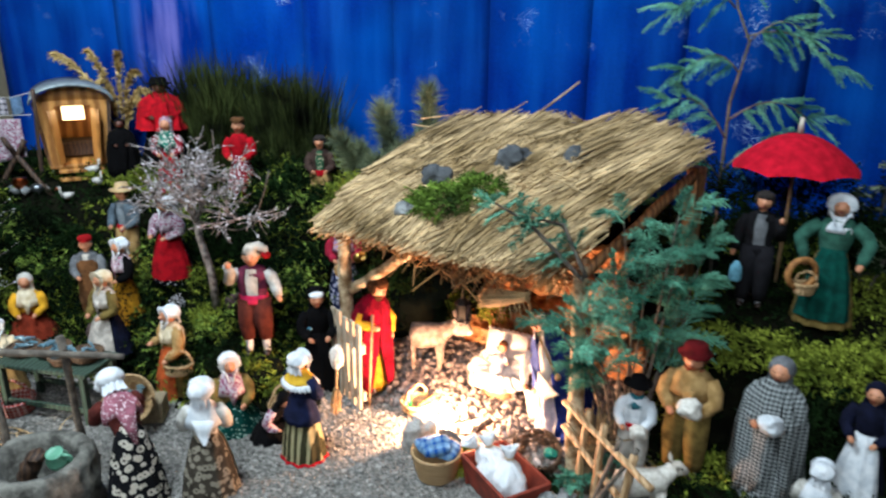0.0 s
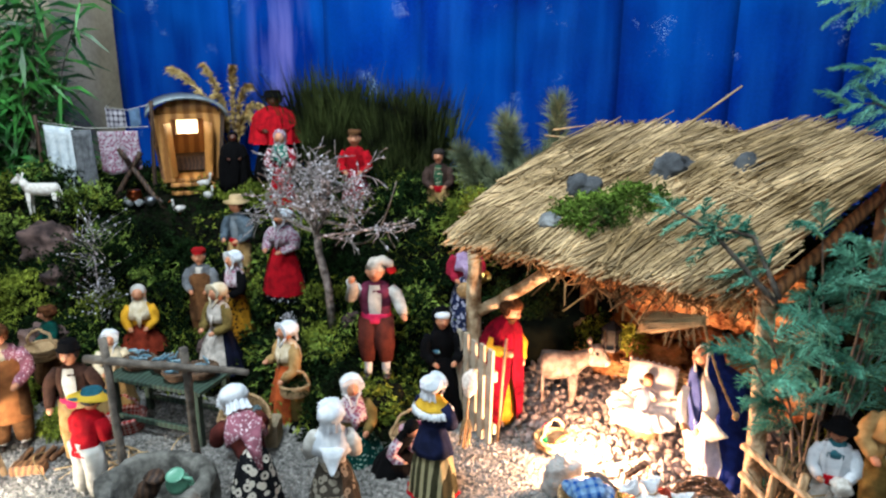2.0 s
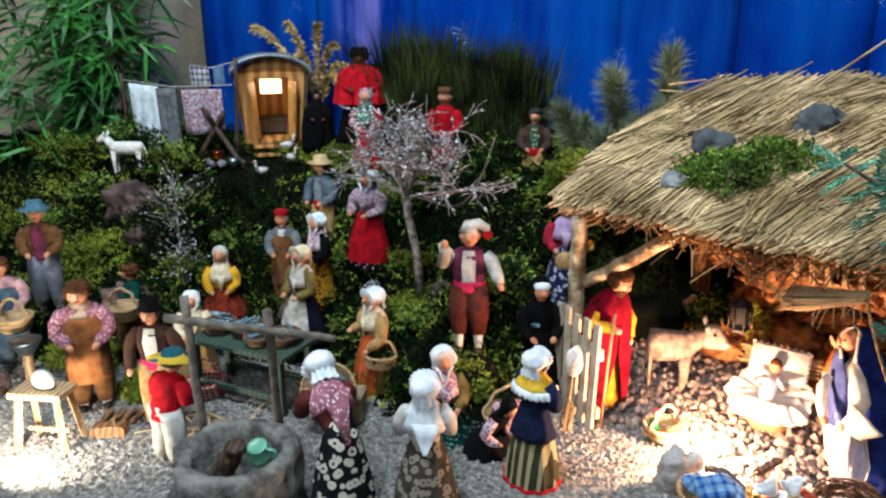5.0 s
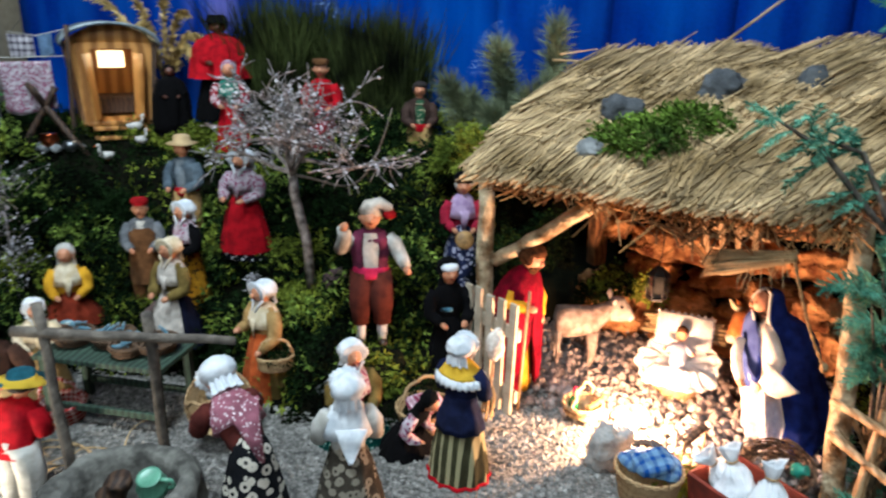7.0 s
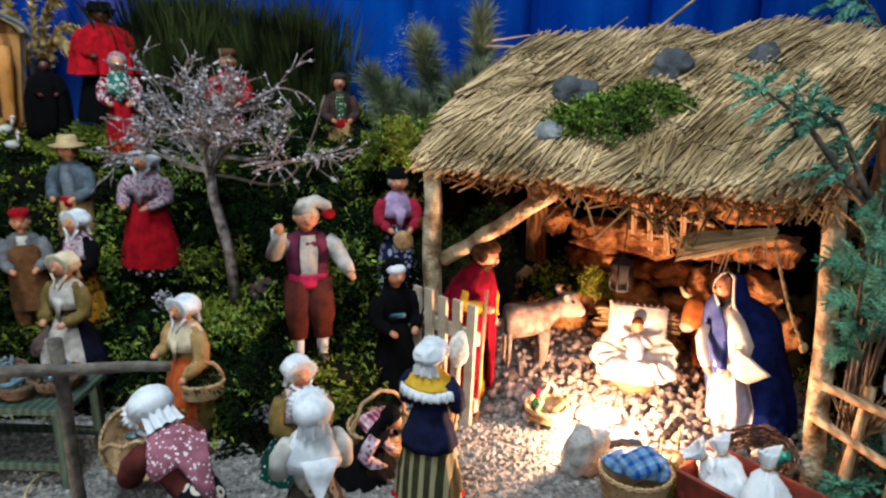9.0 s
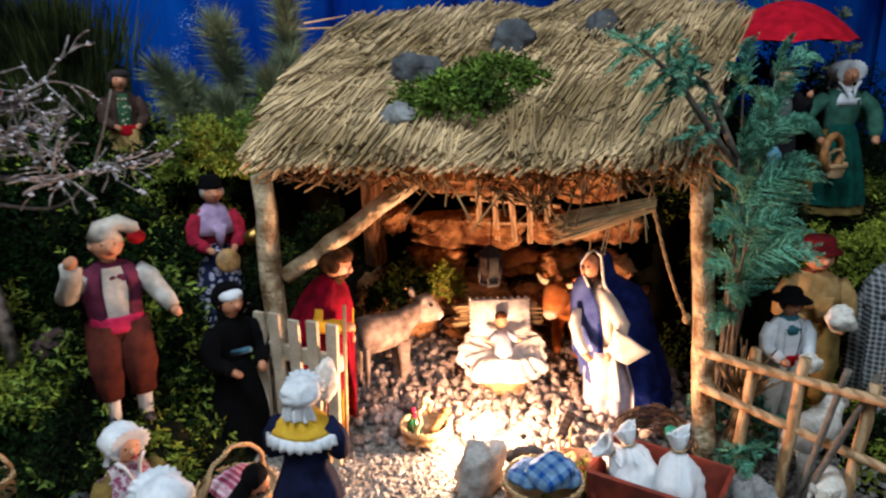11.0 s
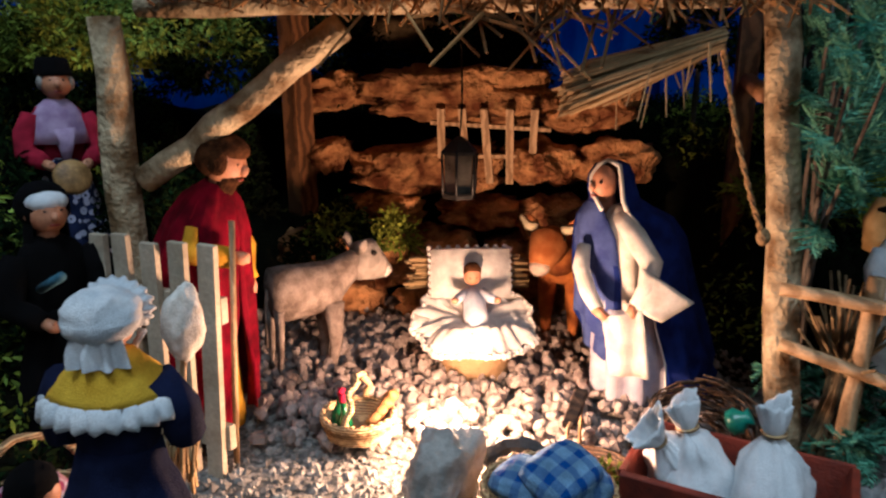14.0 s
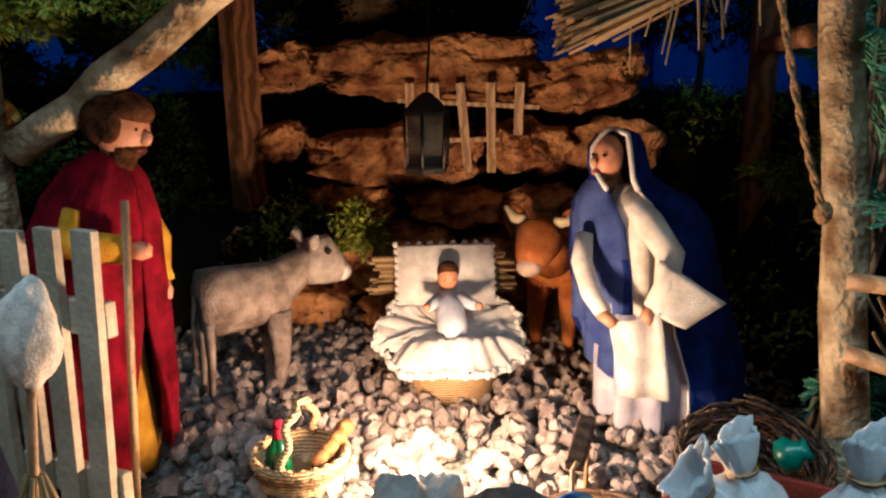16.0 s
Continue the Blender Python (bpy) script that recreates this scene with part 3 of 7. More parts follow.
    for k in range(46):
        # a loose bunch poking out under the eaves
        u = random.gauss(-0.40, 0.05)
        v = 0.97 + eave(u) + random.uniform(-0.02, 0.03)
        p = RU * u + RV * v
        p.z = roof_z(u, v) - 0.03
        q = p + RU * random.uniform(-0.07, 0.07) + RV * random.uniform(-0.04, 0.02) + Vector((0, 0, -random.uniform(0.0, 0.05)))
        pieces.append(rod(p, q, 0.0017, 0.0012, 4))
    for k in range(60):
        u, v = random.uniform(-0.65, -0.1), random.uniform(1.05, 1.3)
        p = RU * u + RV * v
        p.z = roof_z(u, v) - 0.02
        pieces.append(rod(p, p + Vector((random.uniform(-0.02, 0.02), random.uniform(-0.02, 0.02), -random.uniform(0.03, 0.10))), 0.0011, 0.0005, 3))
    soup("eaves_straw", pieces, STALK, "frayed straw hanging from the eaves", "", st)
    s = Shape().tube([(0.10, 1.43, 0.56), (0.2, 1.40, 0.65), (0.305, 1.40, 0.735)], [0.003, 0.0028, 0.002], STRAW, 6)
    s.thing("roof_stick", parent=st)


stable()


def crag(size, seed, material=None, rough=1.0):
    """A layered, broken rock about one metre-unit box, scaled to size."""
    s = Shape()
    s.ball((0, 0, 0), 1.0, material or ROCK, 40, 24)
    o = Vector((seed * 5.7, seed * 2.3, seed))

    def push(p):
        k = max(abs(p.x), abs(p.y), abs(p.z)) / max(p.length, 0.01)
        q = p * (0.62 + 0.30 / max(k, 0.5) * 0.9)
        bed = noise.noise(Vector((q.x * 0.9, q.y * 0.9, q.z * 3.4)) + o) * 0.22
        edge = noise.noise(q * 2.2 + o) * 0.30 + abs(noise.noise(q * 4.6 + o)) * 0.24 + noise.noise(q * 10.0 + o) * 0.09
        q = q * (1 + (bed + edge - 0.1) * rough)
        return Vector((q.x * size[0] / 2, q.y * size[1] / 2, q.z * size[2] / 2 + 0.12 * size[2] * noise.noise(Vector((q.x * 2.5, 0, seed)))))

    return s.warp(push)


def stones():
    wall = base("stone_wall", Matrix(), "low wall of rough brown rocks behind the manger", "wall")
    w0 = Vector((0.285, 1.41, 0))
    for k, (a, z, w, h, tilt) in enumerate(((-0.06, 0.338, 0.33, 0.085, -2), (-0.255, 0.338, 0.13, 0.06, 10), (0.13, 0.325, 0.17, 0.075, 4), (0.17, 0.245, 0.13, 0.07, 3), (0.16, 0.16, 0.12, 0.08, 2), (0.2, 0.07, 0.14, 0.12, 0), (-0.10, 0.232, 0.25, 0.085, 2), (-0.255, 0.25, 0.08, 0.055, 8), (0.065, 0.245, 0.12, 0.07, -4),
                                          (-0.02, 0.165, 0.15, 0.055, -4), (-0.17, 0.165, 0.14, 0.06, 3), (0.08, 0.165, 0.11, 0.07, 4), (-0.27, 0.10, 0.14, 0.11, 0), (-0.11, 0.09, 0.20, 0.11, 3), (0.05, 0.09, 0.17, 0.10, -3), (-0.25, 0.03, 0.18, 0.09, 0), (-0.05, 0.03, 0.20, 0.09, 0), (0.11, 0.03, 0.15, 0.09, 0))):
        m = Matrix.Translation(w0 + AU * a + AV * (0.012 * ((k * 7) % 4) - 0.012) + Vector((0, 0, z))) @ pose(0, 0, 0, random.uniform(-6, 6), -tilt, -35 + random.uniform(-8, 8))
        crag((w, 0.12, h), 3.1 + k * 1.7).thing("stone", m, wall)


stones()


def hay_rack():
    hr = base("hay_rack", pose(0.247, 1.378, 0.268, 0, 0, -40) @ pose(0, 0, 0, 18), "small wooden slatted hay rack on the rock wall", "hay rack")
    for z, tilt in ((-0.016, 0.02), (0.029, -0.05)):
        Shape().board((0.004, 0.004, z), (0.168, 0.006, 0.006), WOOD_PALE, Euler((0, -tilt, 0)).to_matrix()).thing("rail", parent=hr, smooth=False)
    for k in range(5):
        long = 0.075 if k == 0 else 0.112
        Shape().board((-0.064 + 0.032 * k, -0.002, 0.056 - long / 2), (0.0105, 0.005, long), WOOD_PALE, Euler((0, random.uniform(-0.06, 0.06), 0)).to_matrix()).thing("slat", parent=hr, smooth=False)


hay_rack()


def lantern():
    la = base("lantern", pose(0.049, 1.12, 0.268, 0, 0, 20) @ Matrix.Scale(0.78, 4), "small dark metal lantern hanging on a wire", "lantern")
    dark = mat("black_iron", "1c1a18", 0.55, "0c0b0a", 40, 0.3, metal=0.6)
    pane = mat("dusty_glass", "4a463e", 0.25, "26231e", 30, 0.1)
    s = Shape()
    s.lathe([(0.02, -0.03), (0.022, -0.025), (0.022, -0.022)], dark, n=6)
    s.thing("foot", parent=la, smooth=False)
    s = Shape()
    s.lathe([(0.024, 0.024), (0.024, 0.028), (0.012, 0.04), (0.004, 0.046)], dark, n=6)
    s.thing("cap", parent=la, smooth=False)
    for k in range(6):
        a = radians(60 * k)
        Shape().tube([(0.021 * math.sin(a), -0.021 * math.cos(a), -0.024), (0.023 * math.sin(a), -0.023 * math.cos(a), 0.026)], 0.0016, dark, 5).thing("bar", parent=la)
    Shape().lathe([(0.018, -0.022), (0.02, 0.024)], pane, n=6).thing("glass", parent=la, smooth=False)
    Shape().tube([(0, 0, 0.044), (0.004, 0, 0.09), (0.002, 0.002, 0.19)], 0.0012, dark, 5).thing("wire", parent=la)


lantern()


def straw_bundle():
    a, b = Vector((0.098, 1.008, 0.349)), Vector((0.166, 0.932, 0.385))
    sb = base("straw_bundle", Matrix(), "bound straw bundle hanging under the stable roof", "straw bundle")
    d = (b - a).normalized()
    pieces = []
    for k in range(340):
        r = 0.0105 * math.sqrt(random.random())
        t = random.random() * 6.28
        o = Vector((math.cos(t) * r * 0.6, math.cos(t) * r * 0.6, math.sin(t) * r))
        e0, e1 = random.uniform(-0.016, 0.012), random.uniform(-0.012, 0.01)
        pieces.append(rod(a + o * 1.5 + d * e0 + rnd(0.006), b + o * 0.9 + d * e1, 0.0012, 0.0009, 4))
    for k in range(16):
        p = a.lerp(b, random.random()) + rnd(0.01)
        pieces.append(rod(p, p + Vector((random.uniform(-0.02, 0.02), 0, -random.uniform(0.02, 0.05))), 0.001, 0.0006))
    soup("straw", pieces, STRAW, "", "", sb)
    rope = mat("sisal_rope", "a8895c", 0.9, "6e5434", 300, 0.8)
    s = Shape()
    p0, p1 = b + d * 0.005, Vector((0.236, 0.922, 0.225))
    for ph in (0, math.pi):
        s.tube([p0.lerp(p1, i / 30) + Vector((0.0013 * math.cos(i * 1.1 + ph), 0.0013 * math.sin(i * 1.1 + ph), -0.012 * math.sin(math.pi * i / 30))) for i in range(31)], 0.0015, rope, 5)
    s.ball(p1, (0.006, 0.006, 0.008), rope, 8, 6)
    s.thing("rope", parent=sb)


straw_bundle()


def gate():
    a, b = Vector((-0.265, 1.255, 0)), Vector((-0.176, 1.138, 0))
    d = (b - a).normalized()
    g = base("picket_gate", Matrix.Translation((a + b) / 2) @ Matrix.Rotation(math.atan2(d.y, d.x), 4, "Z") @ pose(0, 0, 0.004, 0, 0, 0), "pale wooden picket gate leaning beside the stable post", "gate")
    grey = mat("weathered_pine", "bdb29c", 0.7, "958a74", 18, 0.4, fine=240)
    for k in range(5):
        Shape().board((-0.062 + 0.031 * k, -0.004, 0.106), (0.0175, 0.006, 0.215 + 0.006 * math.sin(k * 2.2)), grey, Euler((0, random.uniform(-0.03, 0.03), 0)).to_matrix()).thing("picket", parent=g, smooth=False)
    for z in (0.155, 0.035):
        Shape().board((0, 0.004, z), (0.145, 0.008, 0.024), grey).thing("rail", parent=g, smooth=False)


gate()


def fence():
    f = base("stick_fence", Matrix(), "low fence of rough split sticks beside the stable", "fence")
    for a, b in (((0.25, 0.91, 0.18), (0.36, 0.66, 0.175)), ((0.25, 0.905, 0.13), (0.36, 0.67, 0.085))):
        log("rail", Vector(a), Vector(b), 0.006, WOOD_PALE, f, knots=False)
    for x, y, h, lx in ((0.275, 0.855, 0.20, 0.012), (0.295, 0.80, 0.205, 0.01), (0.325, 0.735, 0.19, 0.02)):
        log("stake", Vector((x, y, -0.01)), Vector((x + lx, y - 0.005, h)), 0.007, WOOD_PALE, f, knots=False)
    for a, b in (((0.272, 0.765, 0.0), (0.325, 0.752, 0.205)), ((0.27, 0.75, 0.04), (0.35, 0.73, 0.20))):
        log("stick", Vector(a), Vector(b), 0.004, BARK_GREY, f, knots=False)


fence()


# ---------------------------------------------------------------- baskets and small things
def wicker(name, m, r, h, label, r0=None, handle=True, oval=1.0, material=None, group=""):
    """A woven basket: wound rods, a rim and a bowed handle."""
    material = material or WICKER
    r0 = r * 0.72 if r0 is None else r0
    ba = base(name, m, label, "basket", group)
    s = Shape()
    prof = [(r0 * 0.98, 0), (r0, 0.002)]
    k = 9
    for i in range(k * 2):
        t = (i + 0.5) / (k * 2)
        prof.append((r0 + (r - r0) * t ** 0.7 + (0.0014 if i % 2 else -0.0006), h * t))
    prof += [(r - 0.004, h * 0.98), (r0 - 0.004, 0.006), (0.002, 0.005)]
    s.lathe(prof, material, sy=oval, n=22, wav=22, amp=0.012)
    bowl = s.thing("bowl", parent=ba)
    s = Shape()
    for ph in (0, math.pi):
        s.tube([(r * math.sin(a), -r * oval * math.cos(a), h + 0.0025 * math.sin(a * 12 + ph)) for a in (2 * math.pi * i / 48 for i in range(49))], 0.0028, material, 6)
    s.thing("rim", parent=bowl)
    if handle:
        s = Shape()
        s.tube([(r * 0.97 * math.cos(a), 0.003 * math.sin(9 * a), h + r * 1.15 * math.sin(a)) for a in (math.pi * i / 20 for i in range(21))], 0.0032, material, 6)
        s.thing("handle", parent=ba)
    return ba


def folded_cloth(name, m, size, material, label):
    s = Shape()
    rows = []
    k = 16
    for i in range(13):
        t = i / 12
        row = []
        for j in range(k):
            a = 2 * math.pi * j / k
            c, d = math.cos(a), math.sin(a)
            q = (abs(c) ** 4 + abs(d) ** 4) ** -0.25
            x, y = c * q * size[0] / 2, d * q * size[1] / 2
            sc = math.sin(math.pi * (0.06 + 0.88 * t)) ** 0.4
            z = size[2] * (t - 0.5) + 0.004 * noise.noise(Vector((x * 60, y * 60, t * 4)))
            row.append((x * sc + 0.002 * noise.noise(Vector((a * 2, t * 6, 1))), y * sc, z))
        rows.append(row)
    s.rings(rows, material)
    return s.thing(name, m, label=label, category="cloth")


BLUE_CHECK = pattern("blue_checked_cloth", "8fbbe4", "1c4f9a", "flatchecks", 62)
PINK_CHECK = pattern("pink_checked_cloth", "c2557a", "e9d2da", "checks", 110)

wicker("cloth_basket", pose(0.006, 0.912, 0.0, 0, 0, 20), 0.049, 0.058, "round wicker basket holding folded blue checked cloths", handle=False)
for k, (dx, dy, tz, rz) in enumerate(((-0.014, 0.010, 0.060, 30), (0.022, -0.004, 0.060, 75), (0.0, -0.014, 0.074, 12))):
    folded_cloth("folded_cloth", pose(0.006 + dx, 0.912 + dy, tz + 0.004, 6 * (k - 1) + 8, 8 * (1 - k), rz), (0.058, 0.046, 0.026), BLUE_CHECK, "folded blue and white checked cloth in the basket")

wicker("bread_basket", pose(-0.054, 1.135, 0.016, 0, 0, 50), 0.035, 0.02, "flat wicker basket with bread and bottles on the pebbles", 0.03)
for k in range(4):
    s = Shape().tube([(-0.013, 0, 0), (-0.007, 0, 0.003), (0.007, 0, 0.003), (0.013, 0, 0)], [0.004, 0.0065, 0.0065, 0.004], mat("bread_crust", "a8743c", 0.75, "6e451c", 70, 0.5), 10)
    s.thing("bread_loaf", pose(-0.04 + 0.008 * k, 1.128 + 0.006 * k, 0.032 + 0.003 * k, 60, 10 * k, 40 + 14 * k), label="small brown bread loaf in the basket", category="bread", group="loaves in the basket")
for k, (x, y) in enumerate(((-0.074, 1.146), (-0.068, 1.13))):
    s = Shape().lathe([(0.006, 0), (0.0065, 0.018), (0.003, 0.026), (0.003, 0.036)], mat("green_bottle", "0f5a34", 0.25, "083a20", 30, 0.0), n=10)
    s.lathe([(0.0036, 0.036), (0.0036, 0.042), (0.001, 0.043)], cloth("b01c3c"), n=8)
    s.thing("bottle", pose(x, y, 0.02, 0, 10 - 16 * k, 0), label="tiny green bottle with a red cap in the basket", category="bottle", group="bottles in the basket")

crag((0.085, 0.055, 0.10), 9.3, mat("pale_grey_stone", "b4b3ae", 0.9, "85847f", 26, 1.0, fine=160), 0.55).thing("rock", pose(-0.035, 1.0, 0.03, 8, 4, 20), label="pale grey rock hiding the lamp before the manger", category="rock")
lump(STONE_DARK, (0.07, 0.03, 0.06), 8.0, 0.2, True).thing("slate", pose(0.034, 0.985, 0.036, 30, 20, -30), label="dark slate leaning behind the blue cloth basket", category="rock", smooth=False)
for k, (x, y, z, sx) in enumerate(((0.225, 0.785, 0.03, 0.075), (0.255, 0.83, 0.02, 0.05), (-0.52, 1.16, 0.03, 0.05), (0.12, 0.93, 0.012, 0.03))):
    crag((sx, sx * 0.8, sx * 0.75), 11.0 + k, STONE).thing("rock", pose(x, y, z, 10 * k, 20 * k, 70 * k), label="pale grey rough rock lying on the ground", category="rock", smooth=False)


def tray():
    red = mat("red_terracotta", "8e331c", 0.7, "642314", 40, 0.4)
    t = base("sack_tray", pose(0.138, 0.85, 0.0, 0, 0, -59), "open brown-red wooden tray carrying white flour sacks", "tray")
    Shape().board((0, 0, 0.006), (0.128, 0.074, 0.01), red).thing("bottom", parent=t, smooth=False)
    for x, y, sx, sy, rx, ry in ((0, -0.043, 0.154, 0.006, 0.22, 0), (0, 0.043, 0.154, 0.006, -0.22, 0), (-0.070, 0, 0.006, 0.092, 0, -0.22), (0.070, 0, 0.006, 0.092, 0, 0.22)):
        Shape().board((x, y, 0.038), (sx, sy, 0.064), red, Euler((rx, ry, 0)).to_matrix()).thing("side", parent=t, smooth=False)


tray()


def sack(m, k, size):
    sk = base("flour_sack", m @ Matrix.Scale(size, 4), "small white cloth sack tied at the neck", "sack", "sacks in the tray")
    s = Shape()
    prof = [(0.004, 0), (0.026, 0.002), (0.034, 0.016), (0.036, 0.036), (0.033, 0.056), (0.024, 0.076), (0.013, 0.09), (0.0075, 0.098), (0.007, 0.102)]
    s.lathe(prof, SACK, sy=0.85, n=48, fine=3)

    def creased(p):
        a = math.atan2(p.x, p.y)
        f = ease((p.z - 0.045) / 0.05)
        q = 1 + 0.16 * f * math.sin(9 * a + k * 2 + 3 * math.sin(2 * a)) + 0.05 * math.sin(5 * a + 60 * p.z)
        return Vector((p.x * q, p.y * q, p.z)) + Vector((1, 1, 0.4)) * 0.006 * noise.noise(p * 34 + Vector((k * 9, 0, 0))) + Vector((1, -1, 0.6)) * 0.002 * noise.noise(p * 110)

    s.warp(creased)
    bag = s.thing("bag", parent=sk)
    Shape().tube([(0.0085 * math.cos(a), 0.0085 * math.sin(a), 0.1) for a in (i * 6.283 / 16 for i in range(17))], 0.0018, WICKER, 5).thing("tie", parent=bag)
    s = Shape()
    rows = []
    for i in range(7):
        t = i / 6
        row = []
        for j in range(40):
            a = 2 * math.pi * j / 40
            r = 0.0065 + (0.0085 if k < 2 else 0.014) * t ** 0.8
            q = 1 + 0.12 * t * math.sin(5 * a + k) + 0.08 * t * math.sin(11 * a)
            row.append((r * q * math.cos(a) * 1.2, r * q * math.sin(a) * (1 - 0.45 * t), 0.1 + (0.026 + 0.006 * (k == 2)) * t * (1 + 0.14 * math.sin(2 * a + k) + 0.04 * math.sin(9 * a))))
        rows.append(row)
    rows += [[(x * 0.9, y * 0.85, z - 0.001) for x, y, z in row] for row in rows[::-1]]
    s.rings(rows, SACK, caps=False)
    s.thing("frill", parent=bag)


for k, (x, y, rx, ry, size) in enumerate(((0.126, 0.864, -8, -12, 0.88), (0.150, 0.827, -2, -3, 0.92), (0.138, 0.892, 6, -44, 0.76))):
    sack(pose(x, y, 0.014 + 0.022 * (k == 2), rx, ry, 0), k, size)


def crib():
    m = pose(0.138, 1.23, 0.03, 0, 0, -24) @ Matrix.Scale(0.95, 4)
    cr = base("manger_crib", m, "low wooden crib with straw, lace-edged linen and a pillow", "crib")
    s = Shape()
    s.lathe([(0.044, -0.026), (0.047, 0.004), (0.052, 0.03), (0.049, 0.032), (0.04, 0.008), (0.002, 0.006)], WICKER, sy=0.8, n=26, wav=26, amp=0.03)
    s.thing("bed", parent=cr)
    linen = cloth("eeece6", "cdc9c4")
    s = Shape()
    rows = []
    for i in range(17):
        t = i / 16
        row = []
        for j in range(120):
            a = 2 * math.pi * j / 120
            r = (0.012 + 0.058 * t) * (1 + 0.05 * t * math.sin(7 * a) + 0.03 * t * math.sin(17 * a + 1))
            z = 0.048 + 0.034 * t * max(0, -math.cos(a)) ** 1.5 + 0.006 * math.cos(3 * a) * t - 0.024 * max(0, t - 0.62) / 0.38 * (1.1 * max(0.0, math.cos(a)) + 0.25)
            row.append((1.12 * r * math.sin(a), -0.92 * r * math.cos(a), z + 0.0022 * t * math.sin(13 * a) + 0.002 * t * math.sin(29 * a + 3 * math.sin(5 * a)) + 0.005 * noise.noise(Vector((3 * math.cos(a), 3 * math.sin(a), t * 4)))))
        rows.append(row)
    s.rings(rows, linen)
    s.thing("linen", parent=cr)
    s = Shape()
    for k in range(90):
        a = 2 * math.pi * k / 90
        r = 0.0685 * (1 + 0.05 * math.sin(7 * a) + 0.03 * math.sin(17 * a + 1))
        z = 0.048 + 0.034 * max(0, -math.cos(a)) ** 1.5 - 0.024 * (1.1 * max(0.0, math.cos(a)) + 0.25) + 0.006 * math.cos(3 * a)
        s.ball((1.12 * r * math.sin(a), -0.92 * r * math.cos(a), z), (0.0042, 0.003, 0.0038 + 0.0014 * (k % 2)), linen, 6, 4)
    s.thing("lace", parent=cr)
    s = Shape()
    s.board((0, 0, 0), (0.105, 0.02, 0.066), linen)
    s.warp(lambda p: Vector((p.x, p.y * (1 + 0.6 * math.cos(p.x * 26) * math.cos(p.z * 40)), p.z)))
    for k in range(34):
        t = k / 34 * 4
        e, f = int(t), t % 1 - 0.5
        q = ((f * 0.108, 0.034), (0.053, -f * 0.07), (-f * 0.108, -0.034), (-0.053, f * 0.07))[e]
        s.ball((q[0], 0, q[1]), (0.0042, 0.005, 0.0042), linen, 6, 4)
    s.thing("pillow", pose(0, 0.05, 0.095, -16, 0, 0), parent=cr)
    s = Shape()
    for k in range(46):
        z = 0.07 + 0.045 * random.random()
        s.tube([(-0.078 + random.uniform(-0.01, 0.01), 0.068 + 0.012 * random.random(), z), (0.076 + random.uniform(-0.01, 0.01), 0.068 + 0.012 * random.random(), z + random.uniform(-0.004, 0.004))], 0.0022, STRAW, 5)
    s.thing("reeds", parent=cr)


crib()

# ---------------------------------------------------------------- figurines
FEET = []


